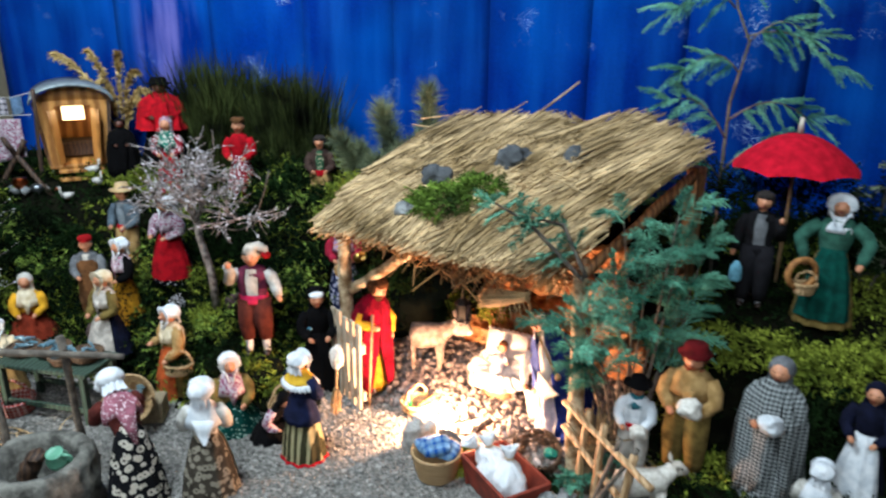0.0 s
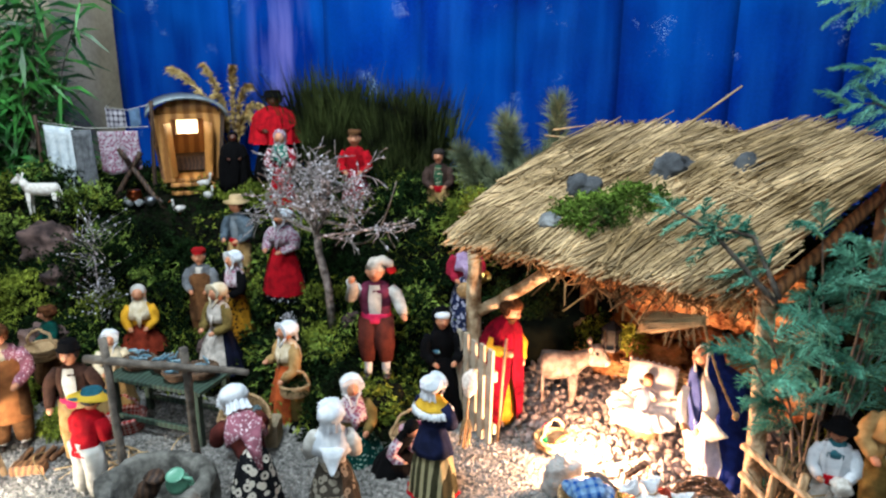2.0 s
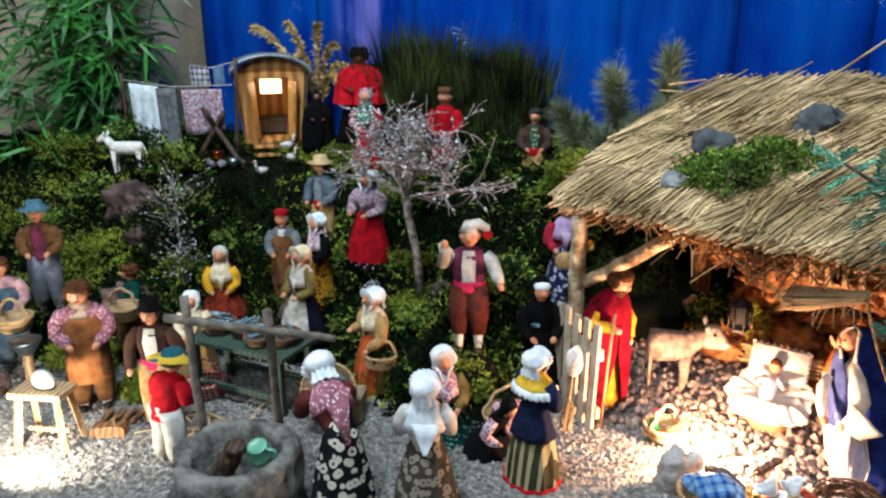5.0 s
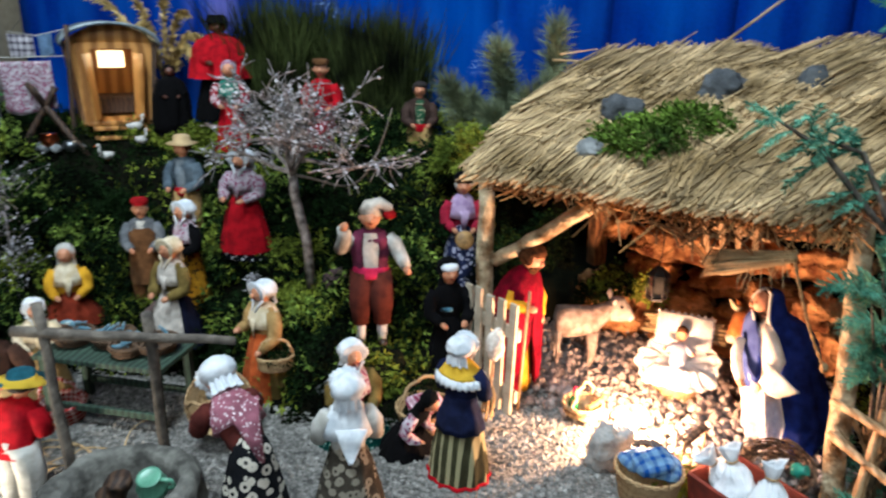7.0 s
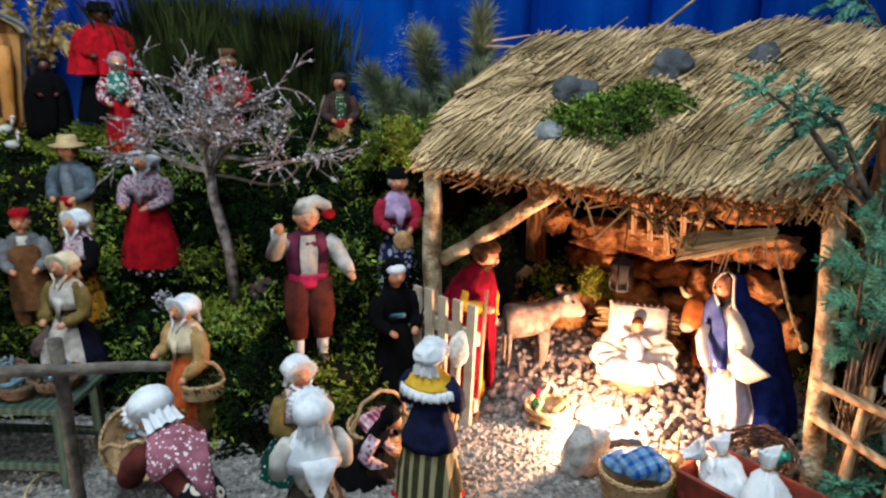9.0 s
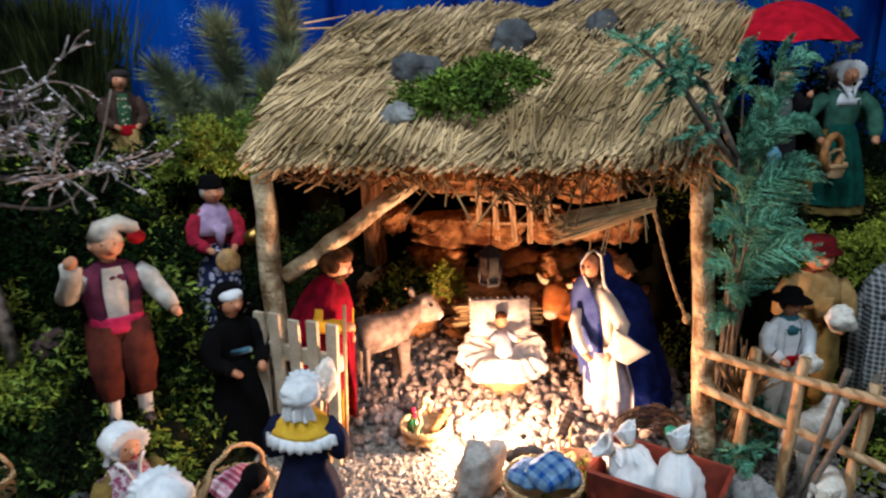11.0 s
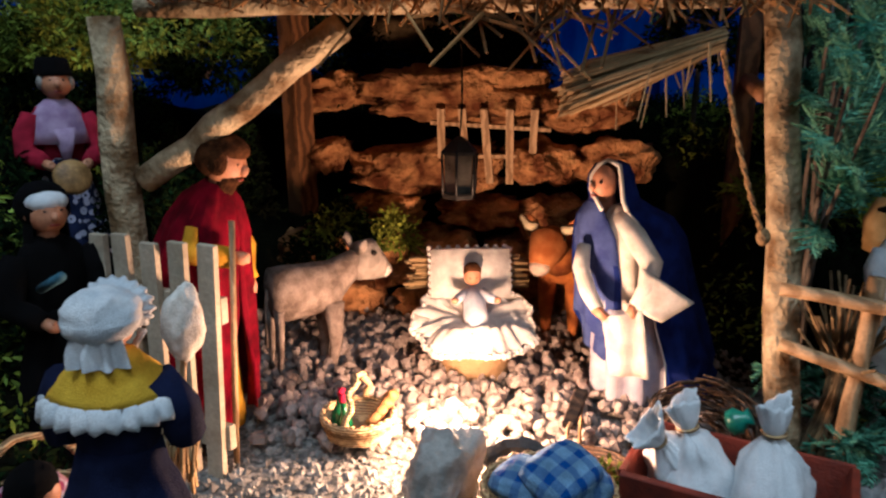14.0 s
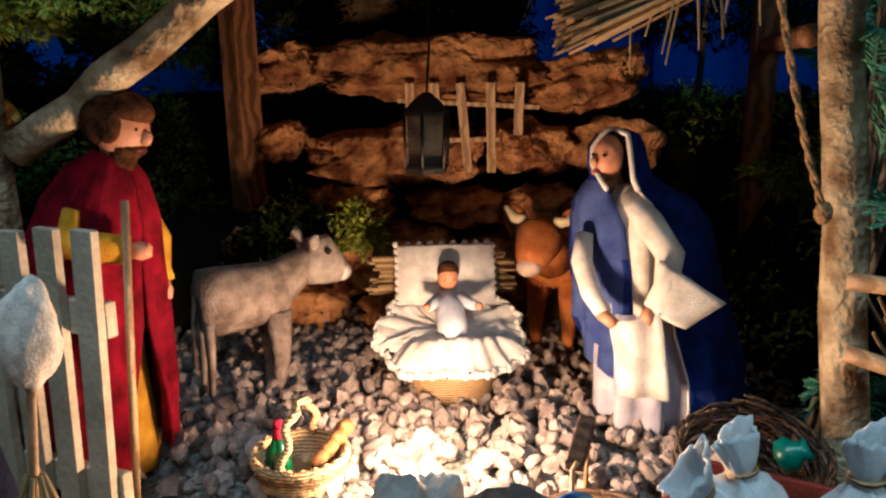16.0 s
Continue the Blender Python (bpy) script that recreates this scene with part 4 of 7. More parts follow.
def doll(label, x, y, z, h, rz, body="skirt", skirt=None, top=None, shawl=None, apron=None, head="bonnet", hat=None, skin=None, hair=None, arms=None, lean=0, squat=1.0, sash=None, shirt=None, beard=None, cape=None, name="figurine", cat="figurine", wide=1.0, shoes=None, collar=None, sleeve=None, big=None, lace=None, around=58, cape_to=0.05, brim=0.105, band=None, short=False, basque=False, cape_turn=22, fore=False, hem=None, breeches=False):
    """A dressed clay figurine as one plain mesh. Heights are in parts of h; the front is -y before the turn rz."""
    s = Shape()
    FEET.append((x, y))
    skin, hair = skin or SKIN, hair or HAIR_GREY
    top = top or CREAM
    skirt = skirt or top
    hz = 0.885
    if body == "skirt":
        s.lathe([(0.16, 0), (0.185, 0.004), (0.18, 0.04), (0.16, 0.2), (0.125, 0.38), (0.09, 0.52), (0.066, 0.575)], skirt, sy=0.86, n=44, wav=11, amp=0.13, fine=3)
        if apron:
            s.lathe([(0.192, 0.07), (0.176, 0.2), (0.141, 0.38), (0.104, 0.52), (0.078, 0.58)], apron, sy=0.9, n=24, wav=11, amp=0.10, arc=(-around, around), fine=3)
        if hem:
            s.lathe([(0.186, 0), (0.194, 0.003), (0.192, 0.028), (0.184, 0.03)], hem, sy=0.86, n=44, wav=11, amp=0.13)
    elif body == "robe":
        s.lathe([(0.12, 0), (0.145, 0.004), (0.135, 0.15), (0.115, 0.4), (0.095, 0.58), (0.09, 0.66)], skirt, sy=0.8, n=44, wav=9, amp=0.12, fine=3)
    else:
        for e in (-1, 1):
            end = 0.15 if breeches else 0.06
            s.tube([(e * 0.046, 0, 0.52), (e * 0.062, -0.016 - 0.008 * e, 0.3), (e * 0.062, 0.004, end + 0.08), (e * 0.064, 0.004, end)], [0.078, 0.072, 0.06, 0.05], skirt, 14)
            s.tube([(e * 0.064, 0.004, end + 0.06), (e * 0.064, 0.004, 0.02)], [0.034, 0.027], shoes or WHITE, 9)
            s.ball((e * 0.068, -0.022, 0.02), (0.027, 0.05, 0.022), SHOE, 10, 6)
        s.lathe([(0.074, 0.44), (0.098, 0.49), (0.094, 0.54)], skirt, sy=0.8, n=16)
    s.lathe([(0.078, 0.53), (0.09, 0.6), (0.108, 0.69), (0.104, 0.745), (0.08, 0.785), (0.032, 0.815)], top, sy=0.66, n=18, wav=5, amp=0.05, fine=2)
    if basque:
        s.lathe([(0.150, 0.36), (0.132, 0.44), (0.10, 0.53), (0.088, 0.58)], top, sy=0.86, n=30, wav=9, amp=0.16, fine=2)
    if body == "trousers":
        s.lathe([(0.112, 0.44), (0.102, 0.53), (0.104, 0.6), (0.119, 0.69), (0.112, 0.745), (0.084, 0.79)], top, sy=0.74, n=28, wav=7, amp=0.12, arc=(28, 332), fine=3)
        if shirt:
            s.lathe([(0.096, 0.5), (0.097, 0.58), (0.113, 0.69), (0.083, 0.79)], shirt, sy=0.70, n=8, arc=(-24, 24))
        if sash:
            s.lathe([(0.102, 0.485), (0.107, 0.5), (0.106, 0.55), (0.10, 0.56)], sash, sy=0.76, n=20)
        if apron:
            s.lathe([(0.135, 0.24), (0.124, 0.4), (0.112, 0.53), (0.122, 0.68), (0.10, 0.73)], apron, sy=0.85, n=12, arc=(-60, 60))
    # neck and head
    s.tube([(0, 0, 0.79), (0, -0.004, 0.85)], [0.03, 0.027], skin, 9)
    s.ball((0, -0.008, hz), (0.05, 0.057, 0.066), skin, 16, 12)
    s.ball((0, -0.066, hz - 0.006), (0.0095, 0.014, 0.016), skin, 8, 6)
    for e in (-1, 1):
        s.ball((e * 0.019, -0.056, hz + 0.012), (0.006, 0.005, 0.0045), HAIR_DARK, 6, 4)
        s.ball((e * 0.05, -0.004, hz - 0.004), (0.008, 0.014, 0.018), skin, 7, 5)
    s.ball((0, -0.06, hz - 0.033), (0.014, 0.006, 0.004), mat("painted_lips", "9a3d33", 0.5), 7, 4)
    if beard:
        s.ball((0, -0.034, hz - 0.055), (0.04, 0.036, 0.046), beard, 12, 8)
    if head == "bonnet":
        b = hat or WHITE
        rows = []
        for yy, r, amp in ((-0.048, 0.062, 0.04), (-0.046, 0.073, 0.06), (-0.036, 0.066, 0.03), (-0.028, 0.058, 0.005), (-0.018, 0.062, 0.006), (-0.005, 0.067, 0.008), (0.016, 0.071, 0.01), (0.036, 0.069, 0.01), (0.052, 0.061, 0.012), (0.066, 0.047, 0.014), (0.076, 0.028, 0.015), (0.08, 0.004, 0)):
            rows.append([(r * (1 + amp * math.sin(19 * a)) * math.sin(a), yy + 0.008 * math.cos(a) * (yy < 0), hz + 0.014 - r * 1.02 * (1 + amp * math.sin(19 * a)) * math.cos(a) * (1.0 if math.cos(a) < 0 else 0.82)) for a in (2 * math.pi * q / 78 for q in range(78))])
        s.rings(rows, b)
        s.lathe([(0.07, 0.795), (0.064, 0.83), (0.05, 0.86)], b, c=(0, 0.02, 0), sy=0.8, n=24, wav=11, amp=1.2, arc=(110, 250))
        for e in (-1, 1):
            s.tube([(e * 0.05, -0.036, hz - 0.04), (e * 0.03, -0.055, hz - 0.078), (e * 0.016, -0.08, hz - 0.13)], [0.008, 0.009, 0.006], b, 6)
    elif head == "scarf":
        b = hat or WHITE
        s.ball((0, 0.012, hz + 0.012), (0.064, 0.062, 0.076), b, 18, 12)
        s.lathe([(0.074, 0.76), (0.068, 0.80), (0.056, 0.85), (0.052, hz)], b, c=(0, 0.012, 0), sy=0.8, n=18, arc=(48, 312))
        if band:
            s.ball((0, -0.010, hz + 0.034), (0.056, 0.054, 0.038), band, 14, 9)
            s.ball((0, 0.022, hz + 0.022), (0.07, 0.06, 0.078), b, 18, 12)
    elif head == "hat":
        b = hat or STRAW
        s.ball((0, 0.004, hz + 0.012), (0.056, 0.06, 0.064), hair, 14, 9)
        for e in (-1, 1):
            s.ball((e * 0.047, -0.012, hz + 0.004), (0.013, 0.028, 0.034), hair, 9, 7)
        s.lathe([(0.05, 0.036), (brim, 0.03), (brim + 0.002, 0.036), (0.06, 0.05), (0.055, 0.09), (0.046, 0.104), (0.004, 0.106)], b, c=(0, 0, hz), n=24, wav=3, amp=0.25)
    elif head == "cap":
        b = hat or RED_HAT
        s.ball((0, 0.006, hz + 0.008), (0.055, 0.06, 0.064), hair, 14, 9)
        s.lathe([(0.054, 0.036), (0.058, 0.05), (0.062, 0.07), (0.05, 0.088), (0.004, 0.092)], b, c=(0, 0, hz), n=18)
        s.ball((0, -0.05, hz + 0.044), (0.04, 0.03, 0.006), b, 12, 5)
    elif head == "nightcap":
        b = hat or WHITE
        s.ball((0, 0.006, hz + 0.006), (0.056, 0.06, 0.062), hair, 14, 9)
        s.tube([(0, 0, hz + 0.02), (0.01, 0, hz + 0.07), (0.045, 0, hz + 0.085), (0.085, -0.01, hz + 0.06), (0.095, -0.02, hz + 0.03)], [0.06, 0.05, 0.038, 0.03, 0.018], b, 14)
        s.ball((0.095, -0.022, hz + 0.018), 0.032, RED_HAT, 10, 7)
    elif head == "hair":
        s.ball((0, 0.014, hz + 0.012), (0.062, 0.062, 0.068), hair, 16, 11)
        s.ball((0.006, -0.012, hz + 0.042), (0.057, 0.056, 0.036), hair, 14, 9)
        for e in (-1, 1):
            s.ball((e * 0.047, -0.014, hz + 0.008), (0.014, 0.03, 0.04), hair, 9, 7)
    if shawl:
        s.lathe([(0.128, 0.715), (0.122, 0.73), (0.104, 0.76), (0.08, 0.79), (0.042, 0.82)] if short else [(0.128, 0.635), (0.118, 0.69), (0.102, 0.745), (0.078, 0.785), (0.042, 0.82)], shawl, sy=0.78, n=22, wav=4, amp=0.10)
        if not short:
            s.tube([(0, -0.088, 0.70), (0.004, -0.096, 0.64), (0.0, -0.094, 0.55)], [0.05, 0.034, 0.006], shawl, 10, 0.25)
            s.tube([(0, 0.085, 0.70), (0, 0.098, 0.62), (0, 0.10, 0.5)], [0.09, 0.055, 0.008], shawl, 12, 0.2)
    if lace:
        up = 0.075 if short else 0.0
        s.lathe([(0.140, 0.59 + up), (0.144, 0.602 + up), (0.136, 0.64 + up), (0.124, 0.642 + up)], lace, sy=0.80, n=66, wav=22, amp=0.35)
    if collar:
        s.lathe([(0.10, 0.7), (0.095, 0.74), (0.05, 0.815)], collar, sy=0.76, n=22, wav=9, amp=0.12)
    if cape:
        rows = []
        for r, zz, gap in ((0.2, 0.05, 25), (0.2, 0.2, 14), (0.195, 0.4, 3), (0.185, 0.58, 1.5), (0.16, 0.69, 1.5), (0.115, 0.77, 1.5), (0.05, 0.825, 1.5)):
            zz = max(zz, cape_to)
            outer, inner = [], []
            for j in range(81):
                a = radians(gap + (360 - 2 * gap) * j / 80 + cape_turn)
                q = r * (1 + (0.10 * math.sin(8 * a + 5 * zz) + 0.05 * math.sin(19 * a)) * min(1, 5 * r) * (1.3 - zz))
                outer.append((q * math.sin(a), -0.8 * q * math.cos(a), zz))
                inner.append(((q - 0.012) * math.sin(a), -0.8 * (q - 0.012) * math.cos(a), zz))
            rows.append(outer + inner[::-1])
        s.rings(rows, cape)
    sleeve = sleeve or (cape if (cape and not arms) else top)
    for e, (elbow, hand) in zip((-1, 1), arms or (((0.14, -0.03, 0.6), (0.08, -0.13, 0.56)), ((0.14, -0.03, 0.6), (0.08, -0.13, 0.56)))):
        a, b, c = Vector((e * 0.096, 0, 0.752)), Vector((e * elbow[0], elbow[1], elbow[2])), Vector((e * hand[0], hand[1], hand[2]))
        if fore:
            s.tube([b + Vector((-e * 0.03, 0.02, 0.07)), b, b.lerp(c, 0.55), c], [0.02, 0.042, 0.036, 0.032], sleeve, 12)
        else:
            s.tube([a, a.lerp(b, 0.5) + Vector((e * 0.012, 0, 0)), b, b.lerp(c, 0.6), c], [0.042, 0.05, 0.045, 0.04, 0.03], sleeve, 11)
        d = (c - b).normalized()
        s.tube([c, c + d * 0.028, c + d * 0.05], [0.019, 0.022, 0.012], skin, 8)
        s.ball(c + d * 0.028 + Vector((0, -0.012, 0.014)), 0.009, skin, 6, 4)

    big = big or (1.2 if head == "bonnet" else 1.18)

    def bend(p):
        if p.z > 0.83:
            p = Vector((p.x * big, p.y * big, 0.83 + (p.z - 0.83) * (big * 0.86)))
        if lean and p.z > 0.52:
            q = Vector((p.x, p.y, p.z - 0.52))
            q.rotate(Euler((radians(lean), 0, 0)))
            p = Vector((q.x, q.y, q.z + 0.52))
        zz = p.z * squat if p.z < 0.52 else p.z - 0.52 * (1 - squat)
        k = 1 + (1 - squat) * 0.5 * (p.z < 0.5)
        p = Vector((p.x * wide * k, p.y * wide * k, zz))
        o = Vector((x * 31, y * 17, 0))
        puff = 0.004 * noise.noise(p * 24 + o) if (head == "bonnet" and p.z > 0.8 * squat and p.y > -0.02) else 0
        crease = puff + 0.0014 * noise.noise(p * 38 + o) + (0.0034 * abs(noise.noise(Vector((p.x * 22, p.y * 22, p.z * 9)) + o)) if p.z < 0.8 * squat + 0.1 else 0)
        return p * h + Vector((0.5 if p.x > 0 else -0.5, 0.6 if p.y > 0 else -0.6, 0.2)) * crease

    s.warp(bend)
    return s.thing(name, pose(x, y, z, 0, 0, rz), label=label, category=cat)


FLORAL = pattern("red_floral_print", "a02836", "d9cfd2", "flowers", 120)
FLORAL_PALE = pattern("pale_floral_print", "d8ccd4", "8f4a6a", "flowers", 150)
FLORAL_BLACK = pattern("black_floral_print", "191a1e", "cfc8b8", "flowers", 62)
DOTTED_BLACK = pattern("black_dotted_print", "15161c", "d8d8d8", "dots", 90)
DOTTED_GREEN = pattern("green_dotted_print", "0f4a42", "9fc0b0", "dots", 150)
DOTTED_BLUE = pattern("blue_flowered_print", "2a3358", "b9b9cf", "flowers", 90)
STRIPED = pattern("olive_striped_print", "45442e", "a09a74", "stripes", 62)
PINK_DOTTED = pattern("pink_dotted_print", "b07080", "e8d4d8", "dots", 190)
CHECK_GREY = pattern("grey_checked_wool", "4c5254", "a9afae", "checks", 130)
HOOPED = pattern("striped_knit", "2f6a7a", "d1b23a", "hoops", 50)
CRIMSON, YELLOW, ORANGE = cloth("860522", "540214"), cloth("d9a52c", "b07f1a"), cloth("b85a2c", "8f4220")
BROWN, MAROON, PLUM = cloth("6b4a2e", "4c331e"), cloth("5a2a24", "421d19"), cloth("6e3048", "4a2032")
NAVY, GREEN = cloth("14182e", "0b0e1d"), cloth("0e4a40", "08332c")
RED, TAN, OLIVE, LILAC = cloth("b4101e", "860a16"), cloth("a88a5a", "876b40"), cloth("7c6a3a", "5c4d28"), cloth("b9a2c0", "93799c")
GREY, PINK, LINEN, LEATHER = cloth("74777a", "54575a"), cloth("d2345e", "a81f46"), cloth("c8c6be", "a3a198"), cloth("a0683c", "7c4c2a")

# the Holy Family
doll("standing bearded figurine in a crimson cloak with a staff", -0.174, 1.240, 0.008, 0.312, 48, "robe", YELLOW, YELLOW, head="hair", hair=HAIR_BROWN, beard=HAIR_BROWN, big=1.3, cape=CRIMSON, arms=(((0.20, -0.05, 0.645), (0.12, -0.17, 0.66)), ((0.175, -0.06, 0.60), (0.15, -0.11, 0.47))), wide=0.88, sleeve=YELLOW, cape_turn=-6, fore=True, lean=17)


def blue_figure():
    """The kneeling figurine under a long blue cloak with a white-edged hood."""
    s = Shape()
    hem = cloth("e9e6df", "c9c4ba")
    # lighter blue for the cloak's left front: lamplight put into the colour
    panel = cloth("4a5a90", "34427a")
    # height, left and right edge, the gap in front, depth
    prof = ((0.238, 0.000, 0.012, 0.002, 0.010, 0.006), (0.234, -0.010, 0.022, -0.006, 0.013, 0.016), (0.224, -0.016, 0.027, -0.012, 0.015, 0.022), (0.212, -0.016, 0.030, -0.012, 0.017, 0.025), (0.202, -0.014, 0.034, -0.006, 0.018, 0.028),
            (0.194, -0.020, 0.046, 0.000, 0.022, 0.034), (0.184, -0.026, 0.066, 0.005, 0.032, 0.040), (0.168, -0.028, 0.077, 0.012, 0.036, 0.043), (0.13, -0.028, 0.084, 0.016, 0.042, 0.045), (0.085, -0.027, 0.094, 0.016, 0.048, 0.048), (0.05, -0.020, 0.10, 0.008, 0.056, 0.052), (0.03, -0.004, 0.103, 0.010, 0.055, 0.054), (0.0, 0.018, 0.107, 0.026, 0.052, 0.056))
    rows = []
    for z, left, right, g0, g1, deep in prof:
        cx, half = (left + right) / 2, (right - left) / 2
        t0 = math.asin(max(-0.98, min(0.98, (g0 - cx) / half)))
        t1 = math.asin(max(-0.98, min(0.98, (g1 - cx) / half))) - 2 * math.pi
        outer, inner = [], []
        low = min(1, max(0, 0.2 - z) * 9)
        fwd = 0.008 - 0.009 * ease((z - 0.185) / 0.02)
        for j in range(61):
            a = t0 + (t1 - t0) * j / 60
            q = 1 + 0.07 * low * math.sin(13 * a + 14 * z) + 0.03 * low * math.sin(29 * a)
            outer.append(Vector((cx + half * q * math.sin(a), -deep * q * math.cos(a) + fwd, z)))
            inner.append(Vector((cx + half * q * 0.94 * math.sin(a), -deep * q * 0.94 * math.cos(a) + fwd, z)))
        rows.append(outer + inner[::-1])
    fine = []
    for r0, r1 in zip(rows, rows[1:]):
        fine += [[a.lerp(b, k / 3) for a, b in zip(r0, r1)] for k in range(3)]
    fine.append(rows[-1])
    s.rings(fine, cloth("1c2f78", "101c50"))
    # faces at the left front take the lamplit blue
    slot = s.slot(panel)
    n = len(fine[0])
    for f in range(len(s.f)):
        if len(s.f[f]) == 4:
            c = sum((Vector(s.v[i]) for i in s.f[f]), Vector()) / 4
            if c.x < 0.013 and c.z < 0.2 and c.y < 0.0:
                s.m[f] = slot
    edge = [row[0] + Vector((0, -0.001, 0)) for row in rows[:6]][::-1] + [row[60] + Vector((0, -0.001, 0)) for row in rows[1:6]]
    s.tube(edge, 0.0021, hem, 7)
    s.tube([row[60] for row in rows[5:]], 0.0011, hem, 5)
    # dress
    s.lathe([(0.030, 0), (0.034, 0.012), (0.033, 0.06), (0.030, 0.10)], cloth("c4c3d0", "a3a3b8"), c=(0.026, -0.012, 0), sy=0.95, n=36, wav=8, amp=3.0, fine=3)
    s.lathe([(0.029, 0.10), (0.027, 0.13), (0.026, 0.165), (0.019, 0.185), (0.011, 0.197)], hem, c=(0.02, -0.010, 0), sy=0.9, n=30, wav=7, amp=2.0, fine=3)
    s.tube([(0.006, -0.002, 0.19), (0.0, -0.006, 0.208)], 0.0085, SKIN, 9)
    s.ball((-0.001, -0.0095, 0.216), (0.0128, 0.0145, 0.0175), SKIN, 18, 14)
    s.ball((-0.010, -0.0215, 0.214), (0.003, 0.0035, 0.0042), SKIN, 8, 6)
    s.ball((-0.004, -0.011, 0.207), (0.009, 0.009, 0.008), SKIN, 10, 8)
    s.ball((-0.0088, -0.0215, 0.2065), (0.0034, 0.0014, 0.0011), mat("painted_lips", "9a3d33"), 7, 4)
    s.ball((0.001, -0.0005, 0.225), (0.0138, 0.0125, 0.0115), HAIR_BROWN, 14, 9)
    for x, y in ((-0.0108, -0.0175), (-0.003, -0.0238)):
        s.ball((x, y, 0.219), (0.002, 0.0014, 0.0013), HAIR_DARK, 6, 4)
    # sleeves
    s.tube([(-0.016, -0.026, 0.16), (-0.019, -0.036, 0.14), (-0.012, -0.048, 0.118), (-0.004, -0.056, 0.106)], [0.006, 0.008, 0.008, 0.0065], hem, 12)
    s.tube([(-0.006, -0.056, 0.106), (0.004, -0.064, 0.100)], [0.0055, 0.0045], SKIN, 8)
    s.tube([(0.016, -0.020, 0.188), (0.030, -0.034, 0.172), (0.044, -0.046, 0.15), (0.040, -0.054, 0.128), (0.03, -0.058, 0.112)], [0.008, 0.0105, 0.0105, 0.0085, 0.0065], hem, 14)
    s.tube([(0.03, -0.058, 0.112), (0.024, -0.064, 0.104)], [0.0055, 0.0045], SKIN, 8)

    def napkin(pts, fold):
        rows = []
        for i in range(9):
            t = i / 8
            a, b = pts[0].lerp(pts[1], t), pts[3].lerp(pts[2], t)
            row = [a.lerp(b, j / 8) + Vector((0, 0.0025 * math.sin(j * fold + 2 * t), 0)) for j in range(9)]
            rows.append(row + [p + Vector((0, 0.002, 0)) for p in row[::-1]])
        s.rings(rows, hem)

    napkin([Vector((0.0, -0.066, 0.100)), Vector((0.005, -0.066, 0.045)), Vector((0.041, -0.066, 0.045)), Vector((0.036, -0.066, 0.112))], 1.2)
    napkin([Vector((0.036, -0.062, 0.150)), Vector((0.030, -0.066, 0.112)), Vector((0.052, -0.066, 0.100)), Vector((0.08, -0.058, 0.120))], 0.7)
    s.warp(lambda p: p + Vector((-0.012 * ease(p.z / 0.2), -0.012 * ease(p.z / 0.2), 0)) + Vector((0.4, 0.6, 0.2)) * 0.0012 * noise.noise(p * 120))
    s.thing("figurine", pose(0.245, 1.112, 0.006, 0, 0, -44) @ Matrix.Scale(1.13, 4), label="kneeling figurine in a blue cloak holding white linen", category="figurine")


blue_figure()
Shape().tube([(0, 0, 0), (0.006, 0.006, 0.12), (0.012, 0.012, 0.232)], 0.0028, WOOD_PALE, 8).thing("staff", pose(-0.168, 1.160, 0.0), label="thin pale wooden staff held by the crimson figurine", category="staff")


def child():
    s = Shape()
    w = cloth("dfe4ee", "b9c2d4")
    s.tube([(0, -0.034, 0.004), (0, -0.016, 0.012), (0, 0.008, 0.018), (0, 0.022, 0.024)], [0.010, 0.015, 0.013, 0.008], w, 14)
    s.ball((0, 0.034, 0.036), (0.0105, 0.011, 0.0125), SKIN, 14, 10)
    s.ball((0, 0.025, 0.036), (0.002, 0.003, 0.0025), SKIN, 7, 5)
    s.ball((0, 0.038, 0.041), (0.0112, 0.0105, 0.0112), HAIR_BROWN, 14, 9)
    for e in (-1, 1):
        s.ball((e * 0.004, 0.0245, 0.039), 0.0012, HAIR_DARK, 6, 4)
        s.tube([(e * 0.010, 0.016, 0.024), (e * 0.019, 0.006, 0.024), (e * 0.024, -0.004, 0.028)], [0.006, 0.0058, 0.0045], w, 9)
        s.ball((e * 0.0255, -0.008, 0.031), 0.0042, SKIN, 8, 6)
        s.tube([(e * 0.005, -0.034, 0.006), (e * 0.007, -0.045, 0.009)], [0.0045, 0.0036], SKIN, 8)
    s.warp(lambda p: p + Vector((1, 1, 1)) * 0.0012 * noise.noise(p * 180))
    s.thing("figurine", pose(0.138, 1.232, 0.078, 22, 0, -24), label="small infant figurine lying on the linen of the crib", category="figurine")


child()

# the court in front of the stable
doll("figurine in dark blue jacket, yellow lace shawl and white bonnet", -0.275, 0.965, -0.002, 0.25, 150, "skirt", STRIPED, cloth("1a2140", "0f142a"), shawl=cloth("e0b83c", "c49a2a"), lace=WHITE, wide=1.05, short=True, basque=True, big=1.16, hem=RED)
doll("seated figurine in green dotted dress with white bonnet and apron", -0.455, 1.06, 0.0, 0.27, 25, "skirt", DOTTED_GREEN, OLIVE, shawl=FLORAL_PALE, squat=0.42, apron=None)
doll("kneeling figurine in a black dress with floral sleeves", -0.362, 1.035, 0.0, 0.21, 60, "skirt", BLACK, BLACK, head="scarf", hat=BLACK, squat=0.34, lean=35, sleeve=FLORAL_PALE)
